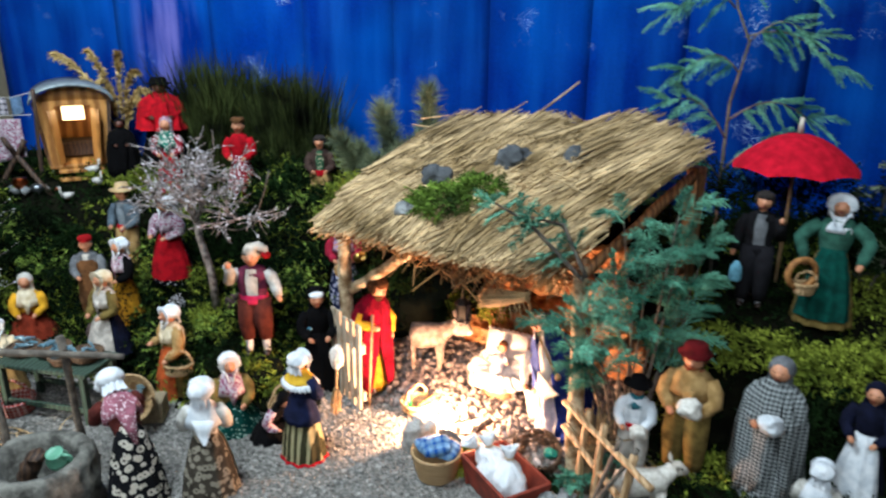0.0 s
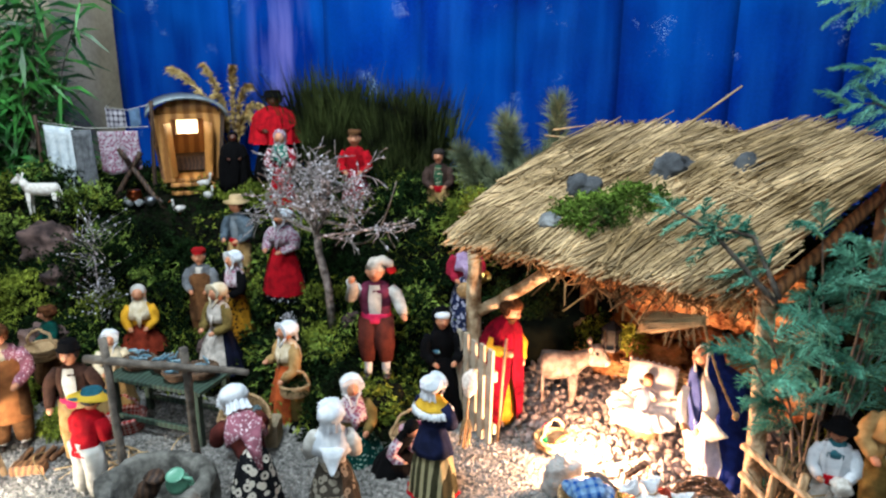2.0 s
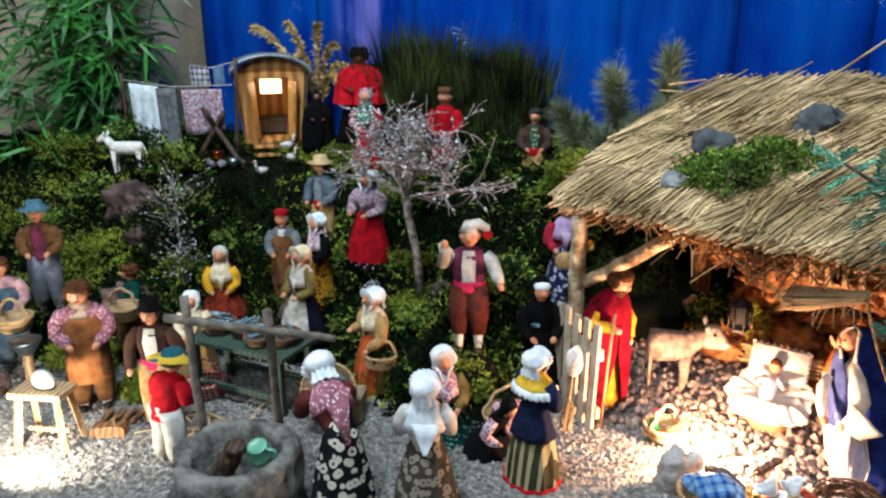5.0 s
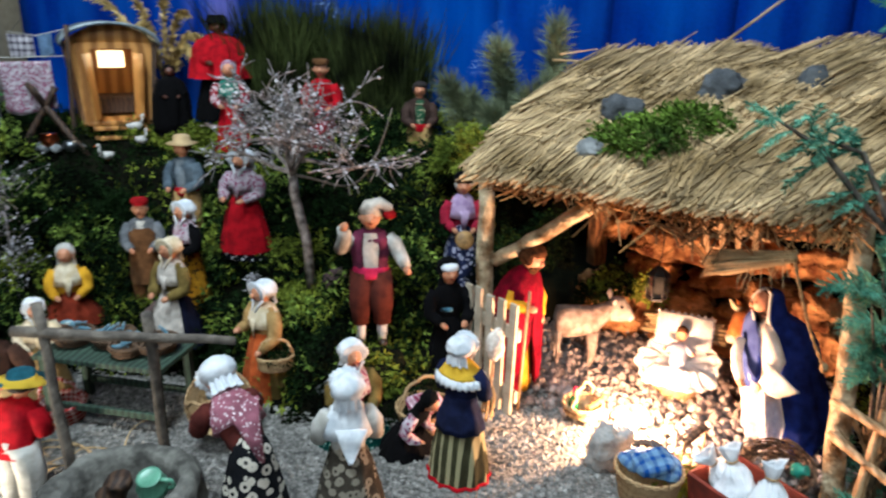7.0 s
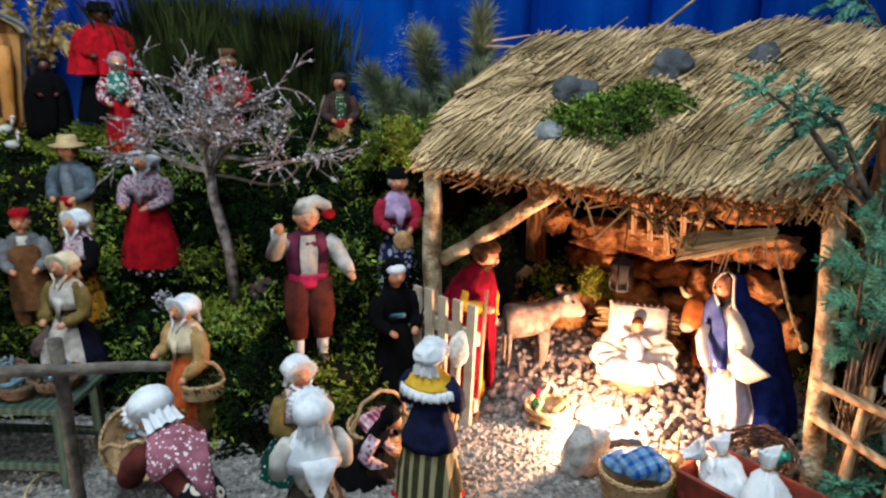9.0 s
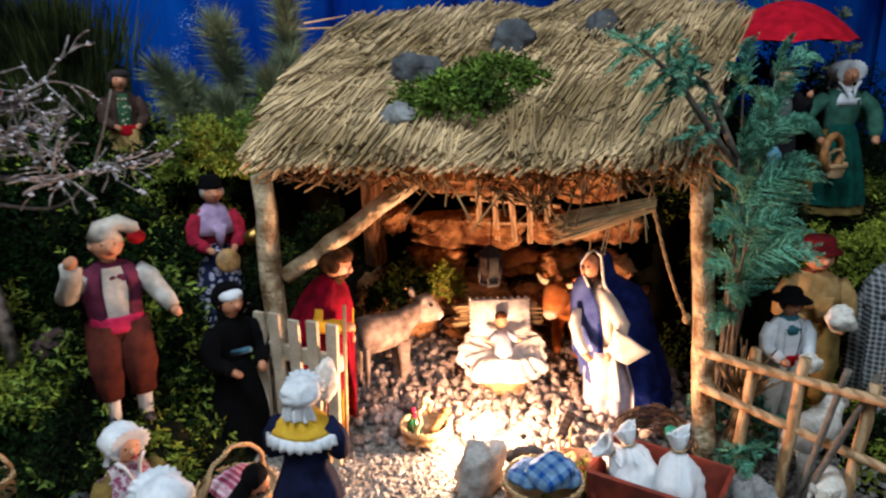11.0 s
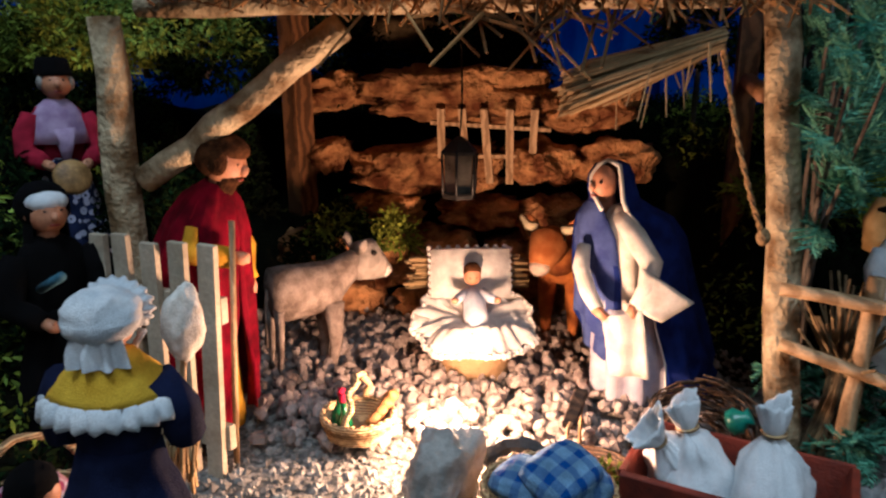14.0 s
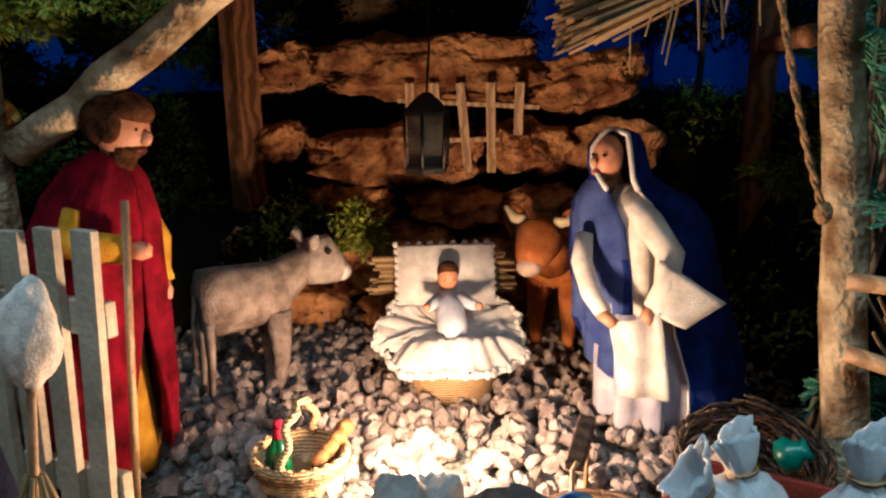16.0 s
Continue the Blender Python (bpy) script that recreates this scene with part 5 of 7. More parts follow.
doll("figurine in white bonnet, shawl and apron seen from behind", -0.427, 0.84, 0.0, 0.258, 195, "skirt", pattern("taupe_floral_print", "4c463c", "8f8878", "flowers", 70), LINEN, shawl=WHITE, apron=CREAM, squat=0.9, wide=1.05)
doll("figurine in russet apron and cream shawl carrying a basket", -0.632, 1.18, -0.002, 0.245, -40, "skirt", OLIVE, TAN, shawl=CREAM, apron=ORANGE, wide=1.12, arms=(((0.14, -0.03, 0.6), (0.1, -0.13, 0.6)), ((0.15, -0.03, 0.58), (0.12, -0.12, 0.5))))
doll("figurine in black flowered skirt leaning over the well", -0.545, 0.79, 0.0, 0.292, -136, "skirt", FLORAL_BLACK, MAROON, shawl=PINK_DOTTED, lean=48, arms=(((0.13, -0.12, 0.72), (0.09, -0.27, 0.80)), ((0.13, -0.12, 0.72), (0.09, -0.25, 0.76))))
doll("piping figurine in plum waistcoat and brown breeches raising one hand", -0.443, 1.223, 0.10, 0.28, 8, "trousers", cloth("5c2c22", "45201a"), PLUM, head="nightcap", hat=cloth("cfc6b8"), shirt=LINEN, sleeve=LINEN, sash=PINK, breeches=True, wide=1.1, arms=(((0.17, -0.02, 0.68), (0.13, -0.1, 0.84)), ((0.16, -0.03, 0.66), (0.2, -0.12, 0.58))))
doll("figurine in crimson jacket, lilac shawl and black hat", -0.277, 1.48, 0.112, 0.27, 6, "skirt", DOTTED_BLUE, cloth("a3243c", "7c1a2c"), shawl=LILAC, head="hat", hat=BLACK, brim=0.062)
doll("nun figurine in a black habit with white headband", -0.30, 1.24, 0.0, 0.272, 18, "skirt", BLACK, BLACK, head="scarf", hat=BLACK, band=WHITE)
# the market on the slope
doll("figurine in white headscarf, yellow sleeves and russet skirt", -1.08, 1.345, 0.07, 0.25, 20, "skirt", cloth("7c2f1c", "5c2012"), YELLOW, shawl=CREAM, head="scarf", hat=LINEN, squat=0.45)
doll("figurine in wide lace bonnet behind the market table", -1.045, 1.165, 0.0, 0.225, 30, "skirt", TAN, CREAM, shawl=CREAM, squat=0.8)
doll("figurine in red cap, brown apron and grey shirt", -0.955, 1.43, 0.075, 0.25, 15, "trousers", BROWN, GREY, head="cap", apron=BROWN, shirt=LINEN)
doll("figurine in lace bonnet and black dress with yellow floral side", -0.858, 1.42, 0.07, 0.255, -30, "skirt", pattern("yellow_floral_print", "c28a1e", "3a2a12", "flowers", 110), BLACK, shawl=FLORAL_PALE)
doll("seated figurine in cream bonnet, shawl and olive dress weighing fish", -0.83, 1.266, 0.07, 0.26, -25, "skirt", NAVY, OLIVE, shawl=cloth("d5ccc0"), apron=cloth("d5ccc0"), squat=0.72, hat=CREAM)
doll("figurine in straw hat, blue-grey jacket and pale trousers", -0.905, 1.56, 0.165, 0.27, -12, "trousers", TAN, cloth("5c6a74", "444f58"), head="hat", hat=STRAW, sash=RED, shirt=cloth("7d8890"), hair=HAIR_BROWN)
doll("figurine in lace bonnet, black dotted dress and red apron", -0.745, 1.475, 0.185, 0.238, -20, "skirt", DOTTED_BLACK, FLORAL_PALE, shawl=FLORAL_PALE, apron=RED, around=98, wide=1.3)
doll("dark-hatted figurine in a red cloak beside the caravan", -0.915, 1.885, 0.425, 0.265, 20, "skirt", BLACK, RED, head="hat", hat=BLACK, skin=SKIN_DARK, hair=HAIR_DARK, cape=RED, wide=1.4, cape_to=0.4, brim=0.085)
doll("figurine wrapped in a plain black cloak beside the caravan", -1.035, 1.845, 0.385, 0.185, 25, "skirt", BLACK, BLACK, head="scarf", hat=BLACK, skin=SKIN_DARK, cape=BLACK, wide=1.2)
doll("figurine in a red coat standing behind the bare tree", -0.62, 1.72, 0.33, 0.27, 5, "skirt", FLORAL, RED, head="cap", hat=BROWN, hair=HAIR_DARK)
doll("figurine in red and green flowered shawl behind the bare tree", -0.86, 1.78, 0.33, 0.26, 10, "skirt", RED, FLORAL, shawl=pattern("green_floral_print", "3c8a78", "d8d2c8", "flowers", 120), head="scarf", hat=FLORAL_PALE)
doll("figurine in brown waistcoat with grey jacket and red sash", -0.385, 1.72, 0.31, 0.245, 8, "trousers", TAN, cloth("4a3a34", "342823"), head="hair", hair=HAIR_DARK, shirt=pattern("green_print_vest", "3d6a4c", "c8c0a0", "dots", 150), sash=RED, shoes=SHOE)
# the craftsmen
doll("big figurine in a leather apron and pink shirt at the grindstone", -1.165, 0.985, -0.002, 0.29, 35, "trousers", BROWN, PINK_DOTTED, head="hair", hair=HAIR_BROWN, apron=LEATHER, wide=1.12, collar=CREAM, lean=8)
doll("figurine in dark jacket, black hat and pink sash", -0.985, 0.955, -0.002, 0.268, 15, "trousers", TAN, cloth("4a3228", "32221a"), head="hat", hat=BLACK, brim=0.07, shirt=LINEN, sash=PINK, hair=HAIR_DARK, arms=(((0.17, 0.0, 0.62), (0.15, -0.08, 0.5)), ((0.17, 0.0, 0.62), (0.15, -0.08, 0.5))))
doll("small figurine in a striped hat and red jacket seen from behind", -0.9, 0.855, -0.002, 0.212, 165, "trousers", LINEN, RED, head="hat", hat=HOOPED, hair=HAIR_DARK, brim=0.12, wide=1.3, lean=14)
doll("figurine in blue hat, brown jacket and grey trousers", -1.44, 1.19, 0.10, 0.27, 30, "trousers", cloth("7a7f86", "5d6268"), BROWN, head="hat", hat=cloth("4d7686"), sash=PLUM, shirt=PLUM)
doll("figurine in pink shirt and blue overalls carrying baskets", -1.44, 1.07, 0.01, 0.27, 40, "trousers", cloth("5a6a78"), cloth("c89a9c"), head="hair", hair=HAIR_BROWN, apron=cloth("4f6272"))
doll("seated figurine in a green jacket holding a basket", -1.22, 1.2, 0.05, 0.24, -40, "skirt", BROWN, GREEN, head="hair", hair=HAIR_BROWN, squat=0.6)
# the shepherds and peasants beside the stable
doll("old figurine in black suit and grey waistcoat holding a lantern", 0.67, 1.165, 0.285, 0.265, -20, "trousers", cloth("1c1c20"), cloth("17171a"), head="hair", hair=HAIR_DARK, shirt=GREY, arms=(((0.15, 0.0, 0.6), (0.17, -0.04, 0.48)), ((0.15, -0.04, 0.62), (0.14, -0.1, 0.74))))
doll("figurine in deep green apron, white collar and lace bonnet", 0.82, 1.15, 0.26, 0.29, -25, "skirt", OLIVE, cloth("3d6a5a"), apron=GREEN, collar=WHITE, wide=1.12, arms=(((0.2, 0.0, 0.62), (0.16, -0.1, 0.5)), ((0.2, 0.0, 0.62), (0.16, -0.1, 0.5))))
doll("small shepherd figurine in white with black hair", 0.378, 0.878, 0.045, 0.215, -22, "trousers", LINEN, WHITE, head="hat", hat=BLACK, hair=HAIR_DARK, sash=RED, shirt=WHITE, sleeve=WHITE, collar=cloth("3f7a86"))
doll("shepherd figurine in a tan cloak carrying a white lamb", 0.49, 0.925, 0.022, 0.285, -30, "trousers", OLIVE, TAN, head="hat", hat=cloth("5c1014"), brim=0.08, cape=None, shawl=TAN, collar=cloth("8c1c1c"), hair=HAIR_BROWN, wide=1.16)
doll("figurine in grey checked shawl and skirt carrying a white bundle", 0.63, 0.88, 0.02, 0.29, -35, "skirt", CHECK_GREY, GREY, head="scarf", hat=GREY, cape=CHECK_GREY, wide=1.05)
doll("figurine with a white bonnet and grey skirt in the moss", 0.637, 0.70, 0.0, 0.215, 150, "skirt", GREY, LINEN, shawl=WHITE)
doll("figurine in a dark dress with a plain white apron", 0.812, 0.89, 0.0, 0.26, -40, "skirt", NAVY, NAVY, apron=WHITE, head="scarf", hat=NAVY)


# ---------------------------------------------------------------- animal figures
def beast(label, m, length, coat, head_coat=None, horns=False, ears=0.3, neck=45, legs=0.5, wool=0.0, fat=1.0, name="animal_figure", muzzle=None, big=1.0, drop=1.0, trunk=1.0):
    """A four-legged carved animal figure; it looks along -y, standing at 0."""
    s = Shape()
    L, H = length, length * legs
    head_coat = head_coat or coat
    r = L * 0.17 * fat
    s.tube([(0, L * 0.46, H + r * 0.9), (0, L * 0.40, H + r), (0, L * 0.15, H + r * 0.95), (0, -L * 0.15, H + r), (0, -L * 0.34, H + r * 1.1), (0, -L * 0.42, H + r * 1.15)], [r * 0.5, r * 0.95, r * 1.06, r, r * 0.9, r * 0.45], coat, 16)
    d = Vector((0, -math.cos(radians(neck)), math.sin(radians(neck))))
    n0 = Vector((0, -L * 0.33, H + r * 1.25))
    n1 = n0 + d * L * 0.27
    s.tube([n0, n0.lerp(n1, 0.5), n1], [r * 0.8, r * 0.62, r * 0.52], coat, 12)
    s.tube([n1 + Vector((0, L * 0.03, r * 0.1)), n1 + Vector((0, -L * 0.06, 0)), n1 + Vector((0, -L * 0.17, -L * 0.06 * drop)), n1 + Vector((0, -L * 0.23, -L * 0.085 * drop))], [r * 0.45 * big, r * 0.6 * big, r * 0.4 * big, r * 0.27 * big], head_coat, 14)
    if muzzle:
        s.ball(n1 + Vector((0, -L * 0.225, -L * 0.08 * drop)), (r * 0.31 * big, r * 0.24 * big, r * 0.24 * big), muzzle, 12, 8)
    for e in (-1, 1):
        q = n1 + Vector((e * r * 0.4 * big, L * 0.01, r * 0.3 * big))
        s.tube([q, q + Vector((e * L * ears * 0.2, L * 0.01, L * ears * 0.25)), q + Vector((e * L * ears * 0.3, 0, L * ears * 0.42))], [r * 0.12, r * 0.2, r * 0.05], head_coat, 7)
        s.ball(n1 + Vector((e * r * 0.47 * big, -L * 0.085, r * 0.24 * big)), r * 0.09 * big, HAIR_DARK, 8, 6)
        s.ball(n1 + Vector((e * r * 0.12 * big, -L * 0.245, -L * 0.075 * drop)), (r * 0.05, r * 0.05, r * 0.035), HAIR_DARK, 6, 4)
        if horns:
            q = n1 + Vector((e * r * 0.38 * big, -L * 0.03, r * 0.42 * big))
            s.tube([q, q + Vector((e * L * 0.08, 0, L * 0.015)), q + Vector((e * L * 0.13, -L * 0.015, L * 0.085))], [r * 0.2, r * 0.16, r * 0.05], cloth("e6d6ae"), 9)
        for yy in (-L * 0.3, L * 0.36):
            s.tube([(e * r * 0.55, yy, H + r * 0.5), (e * r * 0.58, yy - L * 0.01, H * 0.5), (e * r * 0.55, yy + L * 0.01, H * 0.12), (e * r * 0.55, yy - L * 0.005, 0)], [r * 0.42, r * 0.26, r * 0.17, r * 0.24], coat, 9)
    s.tube([(0, L * 0.47, H + r * 1.2), (0, L * 0.53, H + r * 0.4), (0, L * 0.52, H * 0.5)], [r * 0.14, r * 0.1, r * 0.16], coat, 7)
    s.warp(lambda p: Vector((p.x, p.y * trunk if p.y > 0 else p.y, p.z)))
    if wool:
        s.warp(lambda p: p + Vector((1, 1, 1)) * wool * noise.noise(p * 240) + Vector((0.3, 0.6, 1)) * wool * noise.noise(p * 120))
    return s.thing(name, m, label=label, category="animal figure")


beast("grey donkey figure beside the manger", pose(-0.056, 1.330, 0.014, 0, 0, 90), 0.15, mat("donkey_coat", "a39488", 0.95, "6e6056", 60, 0.8, fine=500, spec=0.1), cloth("c6b9ac"), ears=0.26, neck=30, legs=0.44, fat=1.25, wool=0.0008, big=1.45, muzzle=cloth("f0e8de"), drop=1.25, trunk=0.42)
beast("brown ox figure with pale horns behind the crib", pose(0.349, 1.302, 0.006, 0, 0, -58), 0.178, mat("ox_coat", "c07636", 0.9, "8e4d26", 40, 0.6, fine=400, spec=0.15), cloth("c98249", "a8622f"), horns=True, ears=0.28, neck=36, legs=0.42, fat=1.15, wool=0.0006, big=1.28, muzzle=cloth("dcc4b0"), drop=1.7)
beast("white goat figure on the upper terrace", pose(-1.50, 1.59, 0.352, 0, 0, -75), 0.105, FLEECE, legs=0.5, neck=55, wool=0.0015)
for k, (x, y, z, rz, ln) in enumerate(((0.39, 0.83, 0.0, 100, 0.11), (0.30, 0.74, 0.0, -60, 0.085))):
    beast("white woolly sheep figure near the stick fence", pose(x, y, z, 0, 0, rz), ln, FLEECE, cloth("cfc8ba"), legs=0.36, neck=35, wool=0.0022, fat=1.35)


def goose(x, y, z, rz):
    s = Shape()
    w = cloth("e9e6de")
    s.tube([(0, 0.022, 0.018), (0, 0.012, 0.014), (0, -0.006, 0.014), (0, -0.016, 0.018)], [0.002, 0.009, 0.011, 0.005], w, 10)
    s.tube([(0, -0.012, 0.018), (0, -0.018, 0.03), (0, -0.016, 0.038)], [0.005, 0.003, 0.003], w, 8)
    s.ball((0, -0.019, 0.041), (0.004, 0.006, 0.004), w, 8, 6)
    s.tube([(0, -0.023, 0.041), (0, -0.031, 0.039)], [0.0022, 0.001], ORANGE, 6)
    for e in (-1, 1):
        s.tube([(e * 0.004, 0, 0.006), (e * 0.004, -0.001, 0)], 0.0015, ORANGE, 5)
    s.thing("goose_figure", pose(x, y, z, 0, 0, rz), label="small white goose figure near the caravan", category="animal figure", group="geese")


for x, y, rz in ((-1.105, 1.80, 70), (-1.13, 1.83, 120), (-1.15, 1.70, -30), (-1.06, 1.84, 80)):
    goose(x, y, height(x, y) + 0.008, rz)

# ---------------------------------------------------------------- plants
def plant(name, m, label, category="plant"):
    return base(name, m, label, category)


def stem(pts, r0, r1, material, parent, name="stem", n=7):
    k = len(pts)
    s = Shape().tube(pts, [r0 + (r1 - r0) * i / (k - 1) for i in range(k)], material, n)
    return s.thing(name, parent=parent)


def frond(p, d, length, out, width=0.0016, needle=0.016, dens=900, flat=True, side=None):
    """A feathery spray: a drooping axis set with needles that lie forward."""
    d = d.normalized()
    side = side or d.cross(Vector((0, 0, 1)) + rnd(0.3)).normalized()
    k = max(5, int(length * dens))
    for i in range(k):
        t = i / k
        q = p + d * length * t + Vector((0, 0, -0.25 * length * t * t))
        ln = needle * (1 - 0.55 * t) * random.uniform(0.7, 1.25)
        e = 1 if i % 2 else -1
        out.append(blade(q, d * 0.75 + side * e * 0.75 + rnd(0.22), ln, width, 0.15))
    out.append(rod(p, p + d * length + Vector((0, 0, -0.25 * length)), 0.0012, 0.0004))


def spray_tree(name, foot, tips, label, fr=0.11, count=7, material=CONIFER, wood=BARK_GREY, r=0.005, needle=0.015, width=0.0018, start=0.25):
    """Leafy branches of a conifer: each tip has an axis from the foot with fronds along it."""
    tr = plant(name, Matrix(), label, "tree")
    leaves = []
    for tip in tips:
        foot_v, tip_v = Vector(foot) + rnd(0.008), Vector(tip)
        mid = foot_v.lerp(tip_v, 0.5) + Vector((0, 0, 0.02)) + rnd(0.02)
        pts = [foot_v.lerp(mid, i / 4) for i in range(4)] + [mid.lerp(tip_v, i / 5) for i in range(6)]
        stem(pts, r, r * 0.3, wood, tr, "branch")
        for i in range(count):
            t = start + (1 - start) * i / (count - 1)
            p = foot_v.lerp(mid, t * 2) if t < 0.5 else mid.lerp(tip_v, t * 2 - 1)
            ax = (tip_v - foot_v).normalized()
            for e in (-1, 1):
                sd = ax.cross(Vector((0, -1, 0.2))).normalized() * e
                d = ax * random.uniform(0.3, 0.9) + sd * random.uniform(0.5, 1.0) + rnd(0.35)
                ln = fr * random.uniform(0.6, 1.1) * (1.15 - 0.6 * t)
                frond(p, d, ln, leaves, width, needle)
                for j in range(4):
                    u = 0.2 + 0.2 * j
                    q = p + d.normalized() * ln * u + Vector((0, 0, -0.25 * ln * u * u))
                    frond(q, d + rnd(0.9), ln * 0.45, leaves, width, needle * 0.8)
        for j in range(5):
            frond(tip_v, tip_v - mid + rnd(0.12), fr * random.uniform(0.4, 0.8), leaves, width, needle)
    ob = soup("foliage", leaves, material, "", "", tr)
    return tr


def feather(p, d, length, out, droop=0.35, steps=13):
    """A flat feathery spray: side shoots along a drooping axis, each set with fine needles."""
    d = d.normalized()
    side = d.cross(Vector((random.uniform(-0.5, 0.5), random.uniform(-0.9, -0.2), 1))).normalized()
    for i in range(steps):
        t = (i + 0.5) / steps
        q = p + d * length * t + Vector((0, 0, -droop * length * t * t))
        ahead = (d + Vector((0, 0, -2 * droop * t))).normalized()
        for e in (-1, 1):
            frond(q, ahead * 0.85 + side * e * 0.6 + rnd(0.18), length * 0.36 * (1.05 - 0.7 * t) * random.uniform(0.7, 1.15), out, 0.0013, 0.0085, 560)
    out.append(rod(p, p + d * length * 0.5 + Vector((0, 0, -droop * length * 0.25)), 0.0013, 0.0009))
    out.append(rod(p + d * length * 0.5 + Vector((0, 0, -droop * length * 0.25)), p + d * length + Vector((0, 0, -droop * length)), 0.0009, 0.0004))


# conifer boughs that lean over the stable's corner
def conifer_bough():
    tr = plant("conifer_bough", Matrix(), "tall feathery green conifer bough beside the stable", "tree")
    leaves = []
    foot = Vector((0.385, 0.985, 0.0))
    for tip, n in (((0.255, 0.87, 0.39), 6), ((0.33, 0.945, 0.43), 7), ((0.39, 0.95, 0.48), 8), ((0.47, 1.02, 0.46), 8), ((0.55, 1.12, 0.43), 7), ((0.225, 0.83, 0.36), 5),
                   ((0.44, 0.98, 0.33), 7), ((0.53, 1.09, 0.33), 7), ((0.29, 0.89, 0.28), 6), ((0.45, 1.0, 0.53), 7), ((0.48, 1.03, 0.24), 6), ((0.34, 0.96, 0.53), 5), ((0.37, 0.94, 0.34), 5)):
        tip = Vector(tip)
        a = foot + rnd(0.015)
        a.z = 0
        mid = a.lerp(tip, 0.55) + Vector((0.01, 0.01, 0.03))
        pts = [a.lerp(mid, t / 4) for t in range(4)] + [mid.lerp(tip, t / 5) for t in range(6)]
        stem(pts, 0.0032, 0.0012, BARK_GREY, tr, "branch")
        n = n // 2 + 1
        for k in range(n):
            t = 0.3 + 0.65 * k / (n - 1)
            p = mid.lerp(tip, t)
            e = 1 if k % 2 else -1
            ax = (tip - mid).normalized()
            d = ax * 0.9 + Vector((0.7 * e, -0.35 * random.random(), 0.4)) + rnd(0.25)
            feather(p, d, random.uniform(0.09, 0.14), leaves, 0.5, 15)
        feather(tip, tip - mid + Vector((0, -0.03, 0)), 0.085, leaves)
    soup("foliage", leaves, CONIFER, "", "", tr)


conifer_bough()
spray_tree("conifer_branch", (0.27, 0.905, 0.44), ((0.165, 0.895, 0.55), (0.10, 0.893, 0.575)), "drooping conifer branch held over the thatch", 0.06, 5)


def young_fir():
    """A thin leader with drooping level sprays and plain sky between them."""
    tr = plant("young_fir", Matrix(), "slender young fir before the blue backdrop", "tree")
    leaves = []
    lead = [Vector((0.655, 1.38, 0.25)), Vector((0.64, 1.36, 0.5)), Vector((0.635, 1.35, 0.70)), Vector((0.66, 1.35, 0.83)), Vector((0.625, 1.35, 0.90)), Vector((0.60, 1.35, 1.0))]
    stem(lead, 0.0048, 0.0022, BARK_GREY, tr, "trunk")
    for k, (a, b) in enumerate((((0.64, 1.36, 0.52), (0.50, 1.33, 0.60)), ((0.64, 1.36, 0.54), (0.78, 1.34, 0.62)), ((0.635, 1.35, 0.62), (0.50, 1.34, 0.73)), ((0.637, 1.35, 0.66), (0.80, 1.33, 0.70)), ((0.65, 1.35, 0.76), (0.53, 1.34, 0.80)), ((0.66, 1.35, 0.83), (0.78, 1.34, 0.87)), ((0.65, 1.35, 0.84), (0.84, 1.34, 0.81)), ((0.62, 1.35, 0.90), (0.50, 1.34, 0.93)), ((0.62, 1.35, 0.92), (0.76, 1.34, 0.97)), ((0.64, 1.36, 0.46), (0.52, 1.33, 0.50)), ((0.60, 1.35, 0.97), (0.66, 1.34, 1.04)))):
        a, b = Vector(a), Vector(b)
        pts = [a.lerp(b, t) + Vector((0, 0, 0.03 * math.sin(math.pi * t) - 0.03 * t * t)) for t in (i / 6 for i in range(7))]
        stem(pts, 0.0025, 0.001, BARK_GREY, tr, "branch", 5)
        for i in range(1, 7):
            for e in (-1, 1):
                d = (b - a).normalized() + Vector((0, 0, 0.55 * e - 0.3)) + rnd(0.3)
                feather(pts[i], d, 0.065 * random.uniform(0.6, 1.2), leaves, 0.3, 9)
        feather(pts[-1], b - a, 0.09, leaves, 0.3, 11)
    soup("foliage", leaves, CONIFER, "", "", tr)


young_fir()
spray_tree("low_greenery", (0.30, 0.88, 0.0), ((0.26, 0.84, 0.06), (0.35, 0.88, 0.08), (0.29, 0.93, 0.09)), "dark green sprigs at the foot of the stable post", 0.05, 5, r=0.003)
spray_tree("fir_twigs", (0.98, 1.30, 0.22), ((0.98, 1.28, 0.62), (1.04, 1.30, 0.55), (0.93, 1.3, 0.5)), "upright pine twigs at the end of the slope", 0.05, 6, material=PINE)


